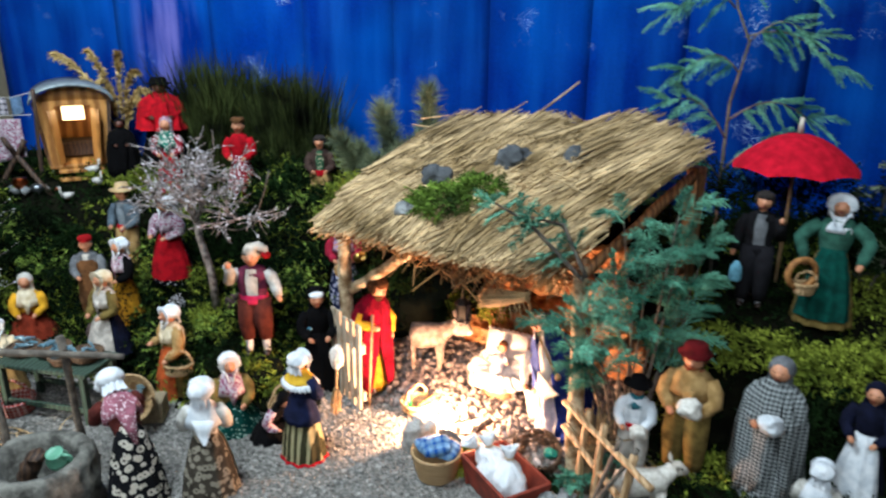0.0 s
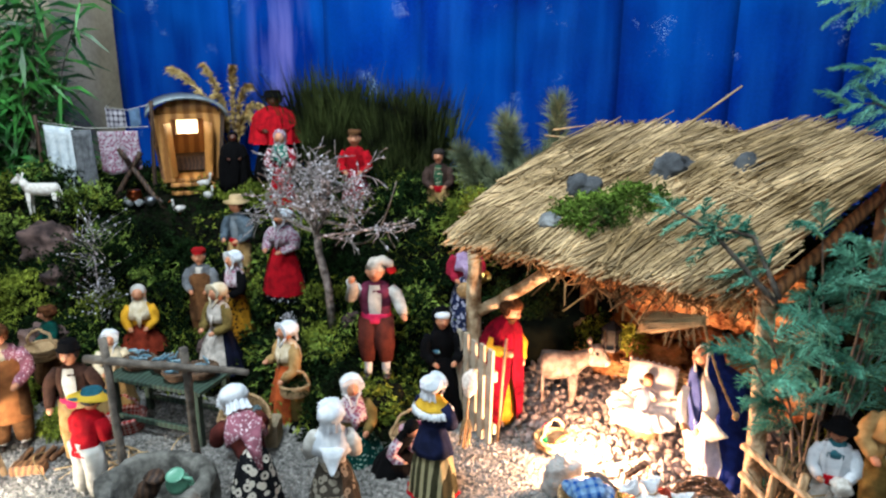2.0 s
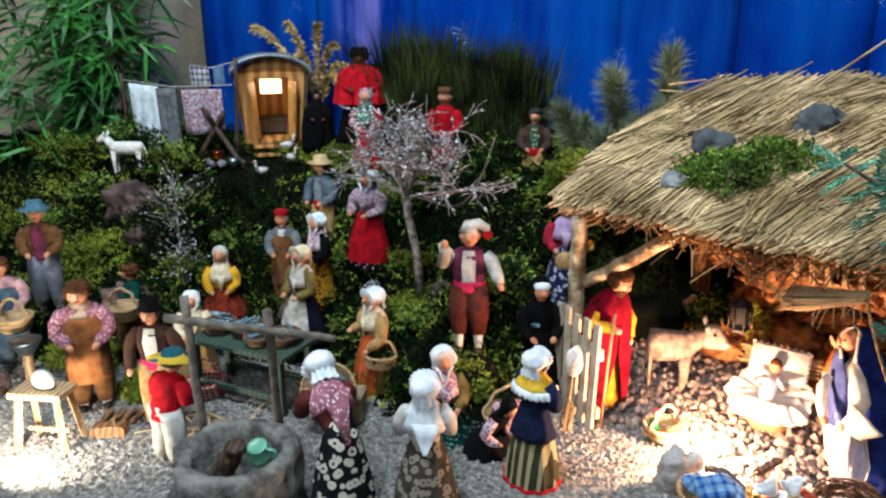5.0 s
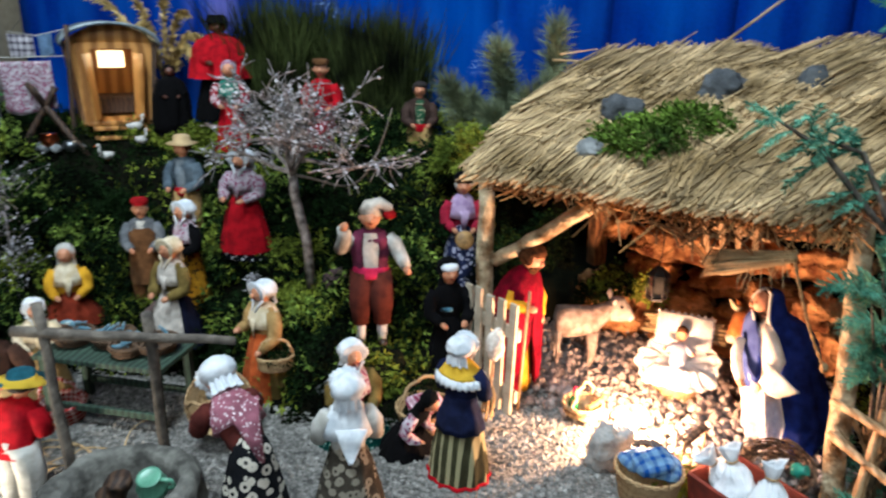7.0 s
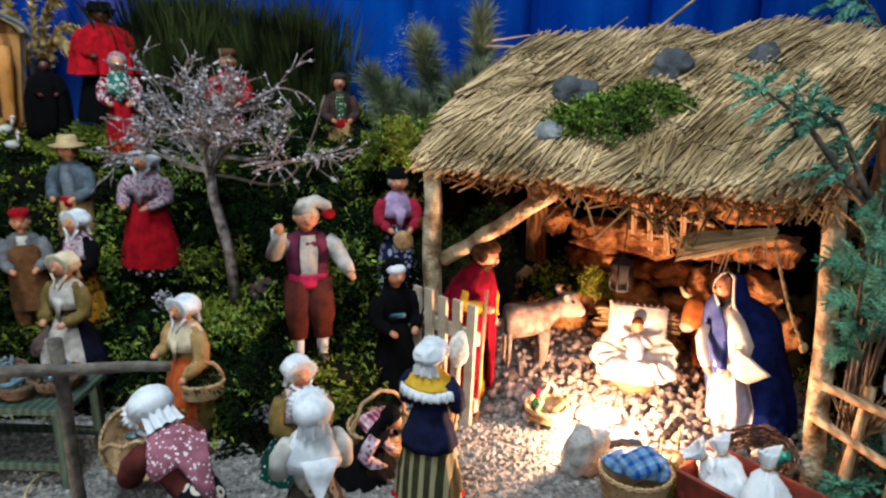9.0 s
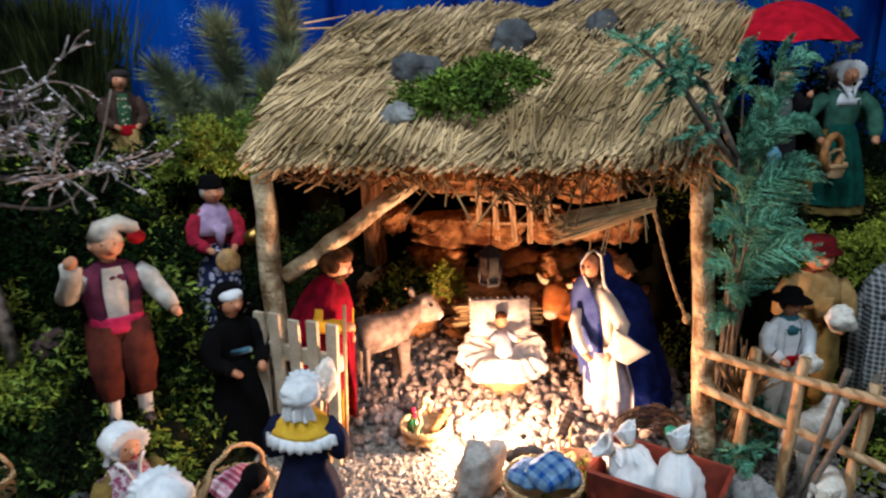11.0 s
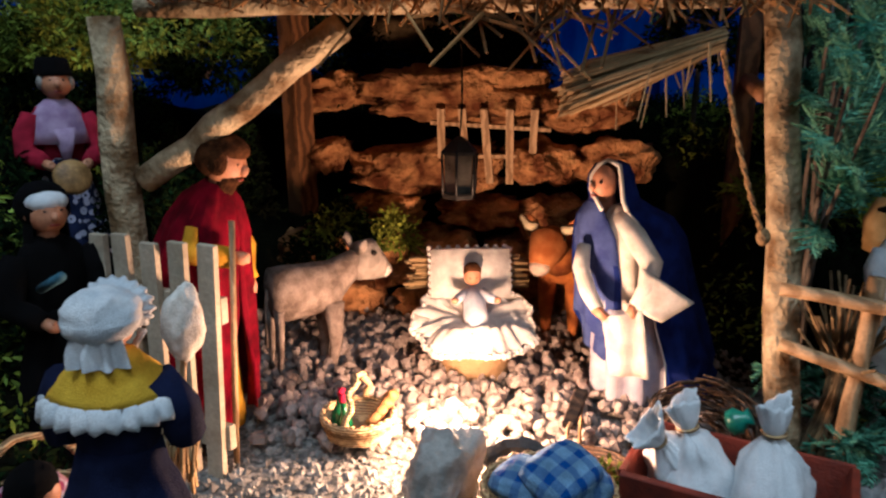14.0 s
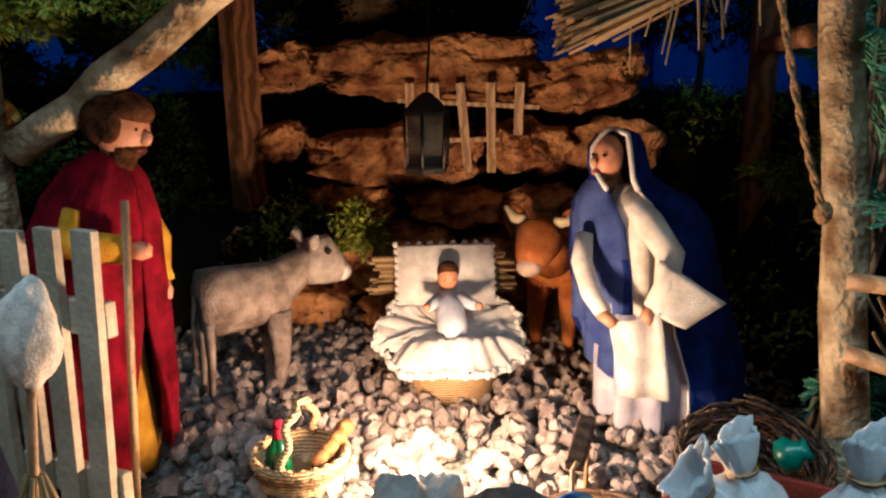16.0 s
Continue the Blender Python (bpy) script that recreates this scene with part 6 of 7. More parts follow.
def pine_twigs():
    tw = plant("pine_twigs", Matrix(), "upright bristly pine twigs behind the stable roof", "pine twigs")
    leaves = []
    for a, b, r in (((-0.12, 1.70, 0.36), (-0.125, 1.70, 0.70), 0.026), ((-0.20, 1.72, 0.36), (-0.255, 1.70, 0.645), 0.028), ((-0.16, 1.68, 0.36), (-0.14, 1.66, 0.57), 0.025), ((-0.24, 1.70, 0.34), (-0.32, 1.68, 0.54), 0.022), ((-0.12, 1.68, 0.36), (-0.05, 1.66, 0.52), 0.024), ((-0.2, 1.68, 0.36), (-0.27, 1.65, 0.50), 0.028), ((-0.28, 1.68, 0.34), (-0.37, 1.66, 0.57), 0.024), ((-0.16, 1.66, 0.36), (-0.18, 1.63, 0.54), 0.03), ((-0.14, 1.66, 0.34), (-0.20, 1.62, 0.46), 0.025)):
        a, b = Vector(a) + Vector((0.055, 0.02, 0)), Vector(b) + Vector((0.055, 0.02, -0.03))
        r *= 1.2
        stem([a, a.lerp(b, 0.5) + rnd(0.006), b], 0.004, 0.0025, BARK_GREY, tw, "twig")
        d = (b - a).normalized()
        for i in range(1300):
            t = 0.3 + 0.7 * random.random()
            leaves.append(blade(a.lerp(b, t), d * 0.9 + rnd(0.9), r * 1.9, 0.002))
    soup("foliage", leaves, PINE, "", "", tw)


pine_twigs()


def bare_tree():
    tr = plant("bare_tree", Matrix(), "leafless silvery frosted little tree on the slope", "tree")
    trunk = [Vector((-0.575, 1.325, 0.17)), Vector((-0.582, 1.325, 0.27)), Vector((-0.60, 1.32, 0.36)), Vector((-0.603, 1.317, 0.425))]
    stem(trunk, 0.0105, 0.008, TWIG, tr, "trunk", 9)
    twigs = []
    rng = random.Random(5)

    def grow(p, d, ln, r, depth):
        pts = [p]
        q = p.copy()
        dd = d.normalized()
        for i in range(4):
            dd = (dd + Vector((rng.uniform(-0.35, 0.35), rng.uniform(-0.35, 0.35), rng.uniform(-0.25, 0.20)))).normalized()
            q = q + dd * ln / 4
            pts.append(q)
        for i in range(4):
            twigs.append(rod(pts[i], pts[i + 1], max(0.0012, r * (1 - 0.15 * i)), max(0.0009, r * (1 - 0.15 * (i + 1))), 4))
        if depth == 0:
            return
        for k in range(5 if depth > 1 else 3):
            s = pts[rng.randrange(1, 5)]
            e = (dd + Vector((rng.uniform(-1.1, 1.1), rng.uniform(-1.1, 1.1), rng.uniform(-0.5, 0.9)))).normalized()
            grow(s, e, ln * rng.uniform(0.5, 0.75), r * 0.55, depth - 1)

    top = trunk[-1]
    for d, ln in (((-0.8, -0.2, 0.75), 0.15), ((0.2, -0.3, 1.0), 0.14), ((0.9, 0, 0.6), 0.16), ((-0.3, 0.3, 1.0), 0.15), ((0.6, -0.5, 0.9), 0.14), ((-0.9, 0.1, 0.35), 0.14), ((-0.2, -0.5, 0.9), 0.15)):
        grow(top - Vector((0, 0, rng.uniform(0, 0.03))), Vector((d[0] * (1.25 if d[0] > 0 else 0.9), d[1], d[2] * 0.78)), ln * 0.9, 0.005, 3)
    soup("brushwood", twigs, TWIG, "frosted silvery twigs", "", tr)
    # one bowed bough and a heap of frost beads
    pts = [Vector((-0.6, 1.317, 0.40)) + Vector((0.19 * t, -0.02 * t, 0.03 * math.sin(5 * t) - 0.055 * math.sin(math.pi * t) + 0.16 * t ** 3)) for t in (i / 12 for i in range(13))]
    stem(pts, 0.003, 0.0014, BARK_GREY, tr, "bough")
    beads = []
    for v, f in rng.sample(twigs, 1000):
        q = sum((Vector(p) for p in v[:4]), Vector()) / 4
        beads.append(chip(q, rng.uniform(0.0016, 0.0046)))
    frost = mat("silver_frost", "d5d2d6", 0.35, "9a979c", 60, 0.0, island=0.3)
    soup("frost", beads, frost, "glittering silver frost", "", tr)


bare_tree()


def frosted_shrub(x, y, h, seed):
    sh = plant("frosted_shrub", Matrix(), "small frosted leafless shrub on the slope", "shrub")
    rng = random.Random(seed)
    z = height(x, y)
    stem([Vector((x, y, z)), Vector((x, y, z + h * 0.5))], 0.003, 0.002, TWIG, sh, "trunk")
    tw, frost = [], []
    for k in range(60):
        p = Vector((x, y, z + h * rng.uniform(0.25, 0.9))) + Vector((rng.uniform(-1, 1), rng.uniform(-1, 1), 0)) * h * 0.12
        q = p + Vector((rng.uniform(-1, 1), rng.uniform(-1, 1), rng.uniform(0.1, 0.9))) * h * 0.25
        tw.append(rod(p, q, 0.0009, 0.0005))
        frost.append(chip(q, 0.0032))
        frost.append(chip(p.lerp(q, 0.5), 0.0022))
    soup("brushwood", tw, TWIG, "", "", sh)
    soup("frost", frost, mat("silver_frost", "d5d2d6"), "glittering silver frost", "", sh)


frosted_shrub(-1.24, 1.42, 0.24, 3)
frosted_shrub(-1.20, 1.36, 0.17, 7)
frosted_shrub(-0.72, 1.42, 0.06, 4)


def tuft(name, foot, count, h, spread, material, label, width=0.003, droop=0.1, lean=(0, 0), category="plant", jut=0.02):
    """A clump of fine upright stems."""
    tf = plant(name, Matrix(), label, category)
    out = []
    for k in range(count):
        p = Vector(foot) + Vector((random.gauss(0, jut), random.gauss(0, jut * 0.6), 0))
        d = Vector((random.gauss(lean[0], spread), random.gauss(lean[1], spread * 0.5), 1)).normalized()
        ln = h * random.uniform(0.45, 1.1)
        q = p + d * ln * 0.5
        out.append(rod(p, q, width * 0.5, width * 0.4))
        for j in range(5):
            out.append(blade(q + rnd(0.006), d + rnd(0.16), ln * random.uniform(0.3, 0.55), width, droop))
    soup("brush", out, material, "", "", tf)


for x, y, hh, sp, n in ((-0.80, 1.93, 0.42, 0.24, 300), (-0.70, 1.91, 0.40, 0.2, 280), (-0.55, 1.88, 0.38, 0.16, 300), (-0.46, 1.86, 0.37, 0.16, 300), (-0.50, 1.88, 0.38, 0.26, 160)):
    tuft("broom_bush", (x, y, height(x, y) - 0.02), n, hh, sp, BROOM, "dark olive broom bush before the blue backdrop", category="bush", jut=0.035)


def plumes():
    pl = plant("dried_plumes", Matrix(), "dried golden grass plumes behind the caravan", "dried grass")
    out = []
    foot = Vector((-1.12, 2.03, 0.44))
    for tip in ((-1.32, 2.04, 0.745), (-1.20, 2.03, 0.75), (-1.10, 2.02, 0.745), (-1.06, 2.03, 0.69), (-1.02, 2.02, 0.63), (-1.16, 2.02, 0.66), (-1.04, 2.02, 0.59)):
        tip = Vector(tip)
        pts = [foot.lerp(tip, t) + Vector((0, 0, 0.07 * math.sin(math.pi * t))) for t in (i / 8 for i in range(9))]
        stem(pts, 0.0025, 0.001, PAMPAS, pl, "stalk", 5)
        for i in range(420):
            t = 0.22 + 0.78 * random.random()
            j = min(7, int(t * 8))
            q = pts[j].lerp(pts[j + 1], t * 8 - j)
            out.append(blade(q, (pts[j + 1] - pts[j]).normalized() + rnd(0.6), 0.032, 0.005, 0.4))
    soup("plume", out, PAMPAS, "", "", pl)


plumes()


def bamboo():
    bm = plant("bamboo_plant", Matrix(), "lush green bamboo-leaved plant in front of the pale pier", "plant")
    leaves = []
    foot = Vector((-1.78, 1.88, 0.2))
    for k in range(44):
        tip = Vector((-1.80 + random.gauss(0, 0.15), 1.84 + random.gauss(0, 0.06), random.uniform(0.45, 1.05)))
        pts = [foot.lerp(tip, t) + Vector((0, 0, 0.06 * math.sin(math.pi * t))) for t in (i / 6 for i in range(7))]
        stem(pts, 0.003, 0.0015, BARK_GREY, bm, "cane", 5)
        for i in range(44):
            t = 0.3 + 0.7 * random.random()
            j = min(5, int(t * 6))
            q = pts[j].lerp(pts[j + 1], t * 6 - j)
            d = Vector((random.gauss(0, 0.8), random.gauss(-0.2, 0.6), random.gauss(0.15, 0.4)))
            leaves.append(blade(q, d, random.uniform(0.08, 0.15), random.uniform(0.010, 0.018), 0.35))
    for k in range(260):
        p = Vector((-1.95 + random.gauss(0, 0.12), 1.62 + random.gauss(0, 0.08), random.uniform(0.15, 0.75)))
        leaves.append(blade(p, Vector((random.gauss(0.2, 0.8), random.gauss(-0.3, 0.5), random.gauss(-0.1, 0.4))), random.uniform(0.07, 0.13), 0.012, 0.4))
    soup("foliage", leaves, BAMBOO, "", "", bm)
    tw = []
    for k in range(900):
        p = Vector((-1.70 + random.gauss(0, 0.06), 1.83 + random.gauss(0, 0.03), 0.3 + 0.5 * random.random()))
        tw.append(rod(p, p + Vector((random.gauss(0, 0.03), random.gauss(0, 0.02), random.uniform(0.0, 0.05))), 0.0013, 0.0006))
    sh = plant("dry_shrub", Matrix(), "grey dry twiggy shrub in front of the bamboo leaves", "shrub")
    stem([Vector((-1.70, 1.83, 0.28)), Vector((-1.695, 1.83, 0.5)), Vector((-1.70, 1.83, 0.78))], 0.02, 0.006, BARK_GREY, sh, "trunk", 9)
    soup("brushwood", tw, BARK_GREY, "", "", sh)


bamboo()


def cushion(name, c, size, count, material, label, leaf=0.0105, seed=0):
    """A mound of small leaves."""
    out = []
    c = Vector(c)
    for k in range(int(count * 1.6)):
        a, b = random.random() * 6.283, math.acos(random.uniform(-0.15, 1))
        n = Vector((math.sin(b) * math.cos(a), math.sin(b) * math.sin(a), math.cos(b)))
        q = 0.75 + 0.5 * noise.noise(n * 2.4 + Vector((seed, 0, 0)))
        p = c + Vector((n.x * size[0], n.y * size[1], n.z * size[2])) * q * random.uniform(0.75, 1.0)
        out += sprig(p, (n + rnd(0.5)).normalized(), leaf * 1.8, 4, leaf * 0.36, leaf)
    return soup(name, out, material, label, "moss")


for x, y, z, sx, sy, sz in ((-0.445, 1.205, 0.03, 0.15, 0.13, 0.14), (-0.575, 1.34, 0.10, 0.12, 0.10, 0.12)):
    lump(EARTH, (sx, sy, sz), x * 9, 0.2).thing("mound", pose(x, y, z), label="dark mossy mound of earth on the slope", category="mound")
ROOF_MOSS = mat("roof_moss", "6e8a34", 0.9, "2c401a", 9, 0.0, island=0.7, spec=0.1)
cushion("roof_moss", (0.006, 1.138, 0.500), (0.088, 0.075, 0.036), 620, ROOF_MOSS, "green moss cushion lying on the thatch")
cushion("roof_moss", (0.085, 1.152, 0.526), (0.085, 0.062, 0.03), 460, ROOF_MOSS, "green moss cushion lying on the thatch")
for k, (x, y, z, sx, sy, sz, n, mt) in enumerate((
        (-0.13, 1.58, 0.40, 0.13, 0.08, 0.09, 900, TIPS), (-0.26, 1.58, 0.38, 0.10, 0.08, 0.09, 700, MOSS), (-0.31, 1.66, 0.34, 0.14, 0.08, 0.08, 900, JUNIPER), (-0.445, 1.20, 0.04, 0.085, 0.075, 0.06, 900, MOSS),
        (-0.39, 1.42, 0.14, 0.08, 0.08, 0.10, 700, JUNIPER), (-0.68, 1.36, 0.08, 0.12, 0.08, 0.07, 900, JUNIPER), (-0.52, 1.50, 0.24, 0.16, 0.10, 0.09, 900, JUNIPER),
        (-1.22, 1.55, 0.25, 0.17, 0.12, 0.12, 1100, JUNIPER), (-1.06, 1.58, 0.20, 0.09, 0.08, 0.10, 800, JUNIPER), (-1.52, 1.66, 0.25, 0.16, 0.10, 0.10, 900, JUNIPER), (-1.12, 1.86, 0.37, 0.14, 0.06, 0.03, 500, MOSS),
        (-0.92, 1.80, 0.37, 0.12, 0.08, 0.05, 600, MOSS), (-1.45, 1.40, 0.16, 0.15, 0.1, 0.09, 800, MOSS), (-1.30, 1.12, 0.03, 0.10, 0.07, 0.05, 500, MOSS), (-1.10, 1.06, 0.01, 0.06, 0.05, 0.04, 400, MOSS),
        (0.62, 1.12, 0.20, 0.18, 0.10, 0.06, 900, MOSS), (0.85, 1.05, 0.18, 0.18, 0.10, 0.07, 900, MOSS), (0.55, 0.93, 0.02, 0.14, 0.06, 0.025, 500, MOSS), (0.80, 0.98, 0.08, 0.15, 0.08, 0.1, 900, JUNIPER), (1.05, 1.05, 0.15, 0.15, 0.12, 0.12, 800, MOSS),
        (0.065, 0.945, 0.005, 0.045, 0.03, 0.022, 260, MOSS), (0.20, 0.88, 0.0, 0.06, 0.05, 0.02, 260, JUNIPER), (0.055, 1.44, 0.14, 0.045, 0.03, 0.05, 240, JUNIPER), (0.12, 1.42, 0.135, 0.035, 0.025, 0.04, 150, MOSS), (0.04, 1.435, 0.15, 0.03, 0.025, 0.035, 90, MOSS), (0.02, 1.46, 0.10, 0.04, 0.03, 0.06, 240, JUNIPER), (-0.10, 1.46, 0.2, 0.06, 0.04, 0.12, 500, JUNIPER),
        # the three from x -0.06 to 0.32 are added to darken the stable's back
        (-0.575, 1.34, 0.12, 0.08, 0.07, 0.06, 700, MOSS), (-0.20, 1.42, 0.14, 0.06, 0.05, 0.14, 500, JUNIPER), (-0.06, 1.60, 0.36, 0.10, 0.06, 0.16, 900, JUNIPER), (0.10, 1.60, 0.34, 0.12, 0.06, 0.16, 900, JUNIPER), (0.32, 1.50, 0.36, 0.12, 0.06, 0.14, 800, JUNIPER), (0.63, 1.32, 0.40, 0.17, 0.06, 0.2, 1000, JUNIPER), (0.82, 1.30, 0.40, 0.17, 0.06, 0.2, 1000, JUNIPER), (1.0, 1.28, 0.36, 0.16, 0.06, 0.2, 900, JUNIPER))):
    cushion("moss_cushion", (x, y, z), (sx, sy, sz), n, mt, ("yellow-green moss cushion on the slope" if mt is MOSS else "dark juniper cushion on the slope"), seed=k * 3.1)



FEET.append((-1.50, 1.60))


def shrubs():
    """Bushy clumps over the slopes: lit tips and shaded hearts set by colour, kept low where figurines stand."""
    rng = random.Random(12)
    dark, tips, gold = [], [], []
    count = 0
    while count < 150:
        x, y = rng.uniform(-1.75, -0.22), rng.uniform(1.15, 1.86)
        h = height(x, y)
        if h < 0.03 or (x > -0.36 and y < 1.32) or (abs(x + 1.0) < 0.13 and y > 1.6) or (abs(x + 1.25) < 0.13 and y > 1.62):
            continue
        near = min(math.hypot(x - a, y + 0.03 - b) for a, b in FEET)
        size = min(0.075, 0.02 + 0.55 * near) * rng.uniform(0.7, 1.15)
        if any(abs(x - a) < 0.07 and 0 < b - y < 0.14 for a, b in FEET):
            size = min(size, 0.026)
        count += 1
        c = Vector((x, y, h + size * 0.25))
        for k in range(int(3200 * size)):
            a, b = rng.uniform(0, 6.283), math.acos(rng.uniform(-0.1, 1))
            n = Vector((math.sin(b) * math.cos(a), math.sin(b) * math.sin(a), math.cos(b)))
            q = 0.8 + 0.55 * noise.noise(n * 2.6 + Vector((count * 3.3, 0, 0)))
            p = c + n * size * q * rng.uniform(0.7, 1.0)
            # more bright sprigs facing up: light from above put into the colour
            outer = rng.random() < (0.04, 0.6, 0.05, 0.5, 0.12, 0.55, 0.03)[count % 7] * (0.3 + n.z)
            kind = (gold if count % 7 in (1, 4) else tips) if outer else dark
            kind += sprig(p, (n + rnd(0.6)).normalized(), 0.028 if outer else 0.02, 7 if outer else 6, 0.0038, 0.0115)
    soup("shrub_hearts", dark, JUNIPER, "dark juniper sprigs of low bushes on the slopes, coloured as shaded", "foliage")
    soup("shrub_tips", tips, TIPS, "bright green tips of low juniper bushes, coloured as lit", "foliage")
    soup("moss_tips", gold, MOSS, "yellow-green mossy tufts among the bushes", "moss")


shrubs()

for k, (x, y, z, sx, mt) in enumerate(((-0.014, 1.222, 0.540, 0.082, STONE_DARK), (0.152, 1.226, 0.580, 0.092, STONE_DARK), (0.278, 1.18, 0.596, 0.076, STONE_DARK), (-0.081, 1.138, 0.486, 0.056, STONE))):
    crag((sx, sx * 0.8, sx * 0.8), 21.0 + k, mt, 0.6).thing("roof_stone", pose(x, y, z, 20, 10 * k, 40 * k), label="grey stone weighing down the thatch", category="stone", group="stones on the thatch")
for k, (x, y, z, sx) in enumerate(((-1.42, 1.50, 0.28, 0.17), (-1.33, 1.42, 0.22, 0.12), (-1.28, 1.25, 0.12, 0.12), (-1.42, 0.98, 0.02, 0.09), (-0.53, 1.33, 0.19, 0.05), (-0.9, 1.33, 0.1, 0.06))):
    crag((sx * 1.1, sx * 0.8, sx * 0.75), 31.0 + k, mat("purple_brown_rock", "6b554e", 0.95, "2c211f", 20, 1.0, fine=120)).thing("boulder", pose(x, y, z, 10 * k, 20, 50 * k), label="rough brown boulder set into the slope", category="rock")


# ---------------------------------------------------------------- caravan and washing line
def caravan():
    cv = base("caravan", pose(-1.245, 1.96, 0.385, 0, 0, 31), "small wooden gypsy caravan with a lit window and curved grey roof", "caravan")
    w, d, h = 0.205, 0.22, 0.20
    planks = mat("varnished_planks", "c08a48", 0.45, "8a5a28", 30, 0.4, wave=(9, 2, "X"))

    def taper(p):
        return Vector((p.x * (0.80 + 0.20 * ease((p.z - 0.02) / 0.2)), p.y, p.z))

    def leaf(name, c, size, rot=None, material=None):
        Shape().board(c, size, material or planks, rot).warp(taper).thing(name, parent=cv, smooth=False)

    for e in (-1, 1):
        leaf("side_wall", (e * w / 2, 0, 0.03 + h / 2), (0.01, d, h))
    leaf("back_wall", (0, d / 2, 0.03 + h / 2), (w - 0.012, 0.01, h))
    leaf("floor_board", (0, 0, 0.026), (w + 0.01, d + 0.01, 0.01))
    for x, ww in ((-0.076, 0.05), (0.076, 0.05)):
        leaf("front_wall", (x, -d / 2, 0.03 + h / 2), (ww, 0.008, h))
    leaf("lintel", (0, -d / 2 + 0.001, 0.222), (0.104, 0.007, 0.016))
    leaf("bunk", (0, d / 2 - 0.06, 0.06), (0.18, 0.10, 0.05), None, WOOD_DARK)
    for e in (-1, 1):
        leaf("door_leaf", (e * 0.062, -d / 2 - 0.022, 0.122), (0.005, 0.042, 0.165), Euler((0, 0, 0.55 * e)).to_matrix())
        leaf("corner_trim", (e * (w / 2 + 0.002), -d / 2 - 0.004, 0.03 + h / 2), (0.012, 0.006, h), None, WOOD_DARK if e > 0 else WOOD)
    s = Shape()
    rows = []
    for i in range(13):
        a = math.pi * i / 12
        x, z = -math.cos(a) * (w / 2 + 0.016), 0.228 + 0.055 * math.sin(a)
        rows.append([(x, -d / 2 - 0.03, z), (x, d / 2 + 0.01, z), (x * 0.97, d / 2 + 0.01, z - 0.008), (x * 0.97, -d / 2 - 0.03, z - 0.008)])
    s.rings(rows, mat("zinc_roof", "8d989c", 0.5, "667176", 40, 0.3, metal=0.4))
    s.thing("roof", parent=cv)
    Shape().lathe([(0.002, 0.22), (w / 2, 0.222), (w / 2 * 0.85, 0.25), (w / 2 * 0.4, 0.272), (0.003, 0.278)], planks, c=(0, -d / 2 + 0.004, 0), sy=0.03, n=16).thing("gable", parent=cv)
    bulb = mat("glowing_bulb", (1.0, 0.78, 0.42), 0.5, (1.0, 0.7, 0.36), 10, 0.0, glow=4)
    Shape().board((0.0, -d / 2 + 0.035, 0.188), (0.062, 0.012, 0.042), bulb).thing("lamp", parent=cv, label="glowing warm lamp inside the caravan")
    for z, dy in ((0.018, 0.0), (-0.004, 0.02)):
        Shape().board((0, -d / 2 - 0.03 - dy, z), (0.13, 0.035, 0.008), planks).thing("step", parent=cv, smooth=False)
    for x in (-0.08, 0.08):
        for y in (-0.07, 0.08):
            s = Shape()
            s.tube([(x - 0.006, y, 0.0), (x + 0.006, y, 0.0)], 0.034, WOOD_DARK, 18)
            wheel = s.thing("wheel", parent=cv)
            for e in (-1, 1):
                Shape().tube([(x + e * 0.006, y, 0.0), (x + e * 0.011, y, 0.0)], 0.008, planks, 10).thing("hub", parent=wheel)
            Shape().tube([(x, y + 0.034 * math.cos(a), 0.034 * math.sin(a)) for a in (i * 6.283 / 20 for i in range(21))], 0.0042, TIN, 6).thing("tyre", parent=wheel)
    s = Shape()
    s.tube([(0, -0.004, 0.02), (0.004, 0, 0.05), (0, 0.01, 0.06)], [0.02, 0.012, 0.004], mat("dark_pot", "2a2622", 0.5), 12)
    s.thing("hanging_pot", pose(0.1, -d / 2 - 0.02, 0.06), parent=cv)


caravan()


def drape(name, a, b, drop, material, label, wav=3, amp=0.012):
    """A cloth hung over the line from a to b."""
    s = Shape()
    a, b = Vector(a), Vector(b)
    rows = []
    n = Vector((-(b - a).y, (b - a).x, 0)).normalized()
    for i in range(11):
        t = i / 10
        row = []
        for j in range(17):
            u = j / 16
            p = a.lerp(b, u) + Vector((0, 0, -drop * t * (1 + 0.06 * math.sin(5 * u)))) + n * amp * t * math.sin(wav * 6.28 * u + 1)
            row.append(p)
        rows.append(row + [p + n * 0.0025 for p in row[::-1]])
    s.rings(rows, material)
    s.thing(name, label=label, category="laundry", group="washing on the line")


wash = base("washing_line", Matrix(), "thin washing line strung beside the caravan", "washing line")
Shape().tube([(-1.619, 1.759, 0.594), (-1.443, 1.749, 0.577), (-1.249, 1.749, 0.586)], 0.0015, LINEN, 5).thing("line", parent=wash)
Shape().tube([(-1.397, 1.777, 0.640), (-1.323, 1.768, 0.631), (-1.249, 1.777, 0.649)], 0.0012, LINEN, 5).thing("line", parent=wash)
log("pole", Vector((-1.615, 1.759, 0.30)), Vector((-1.619, 1.759, 0.612)), 0.006, WOOD_DARK, wash, knots=False)
log("pole", Vector((-1.267, 1.777, 0.334)), Vector((-1.249, 1.777, 0.658)), 0.006, WOOD_DARK, wash, knots=False)
drape("white_sheet", (-1.587, 1.745, 0.586), (-1.490, 1.745, 0.577), 0.24, cloth("dde6e8", "b9c6cc"), "pale grey-blue sheet hanging on the washing line")
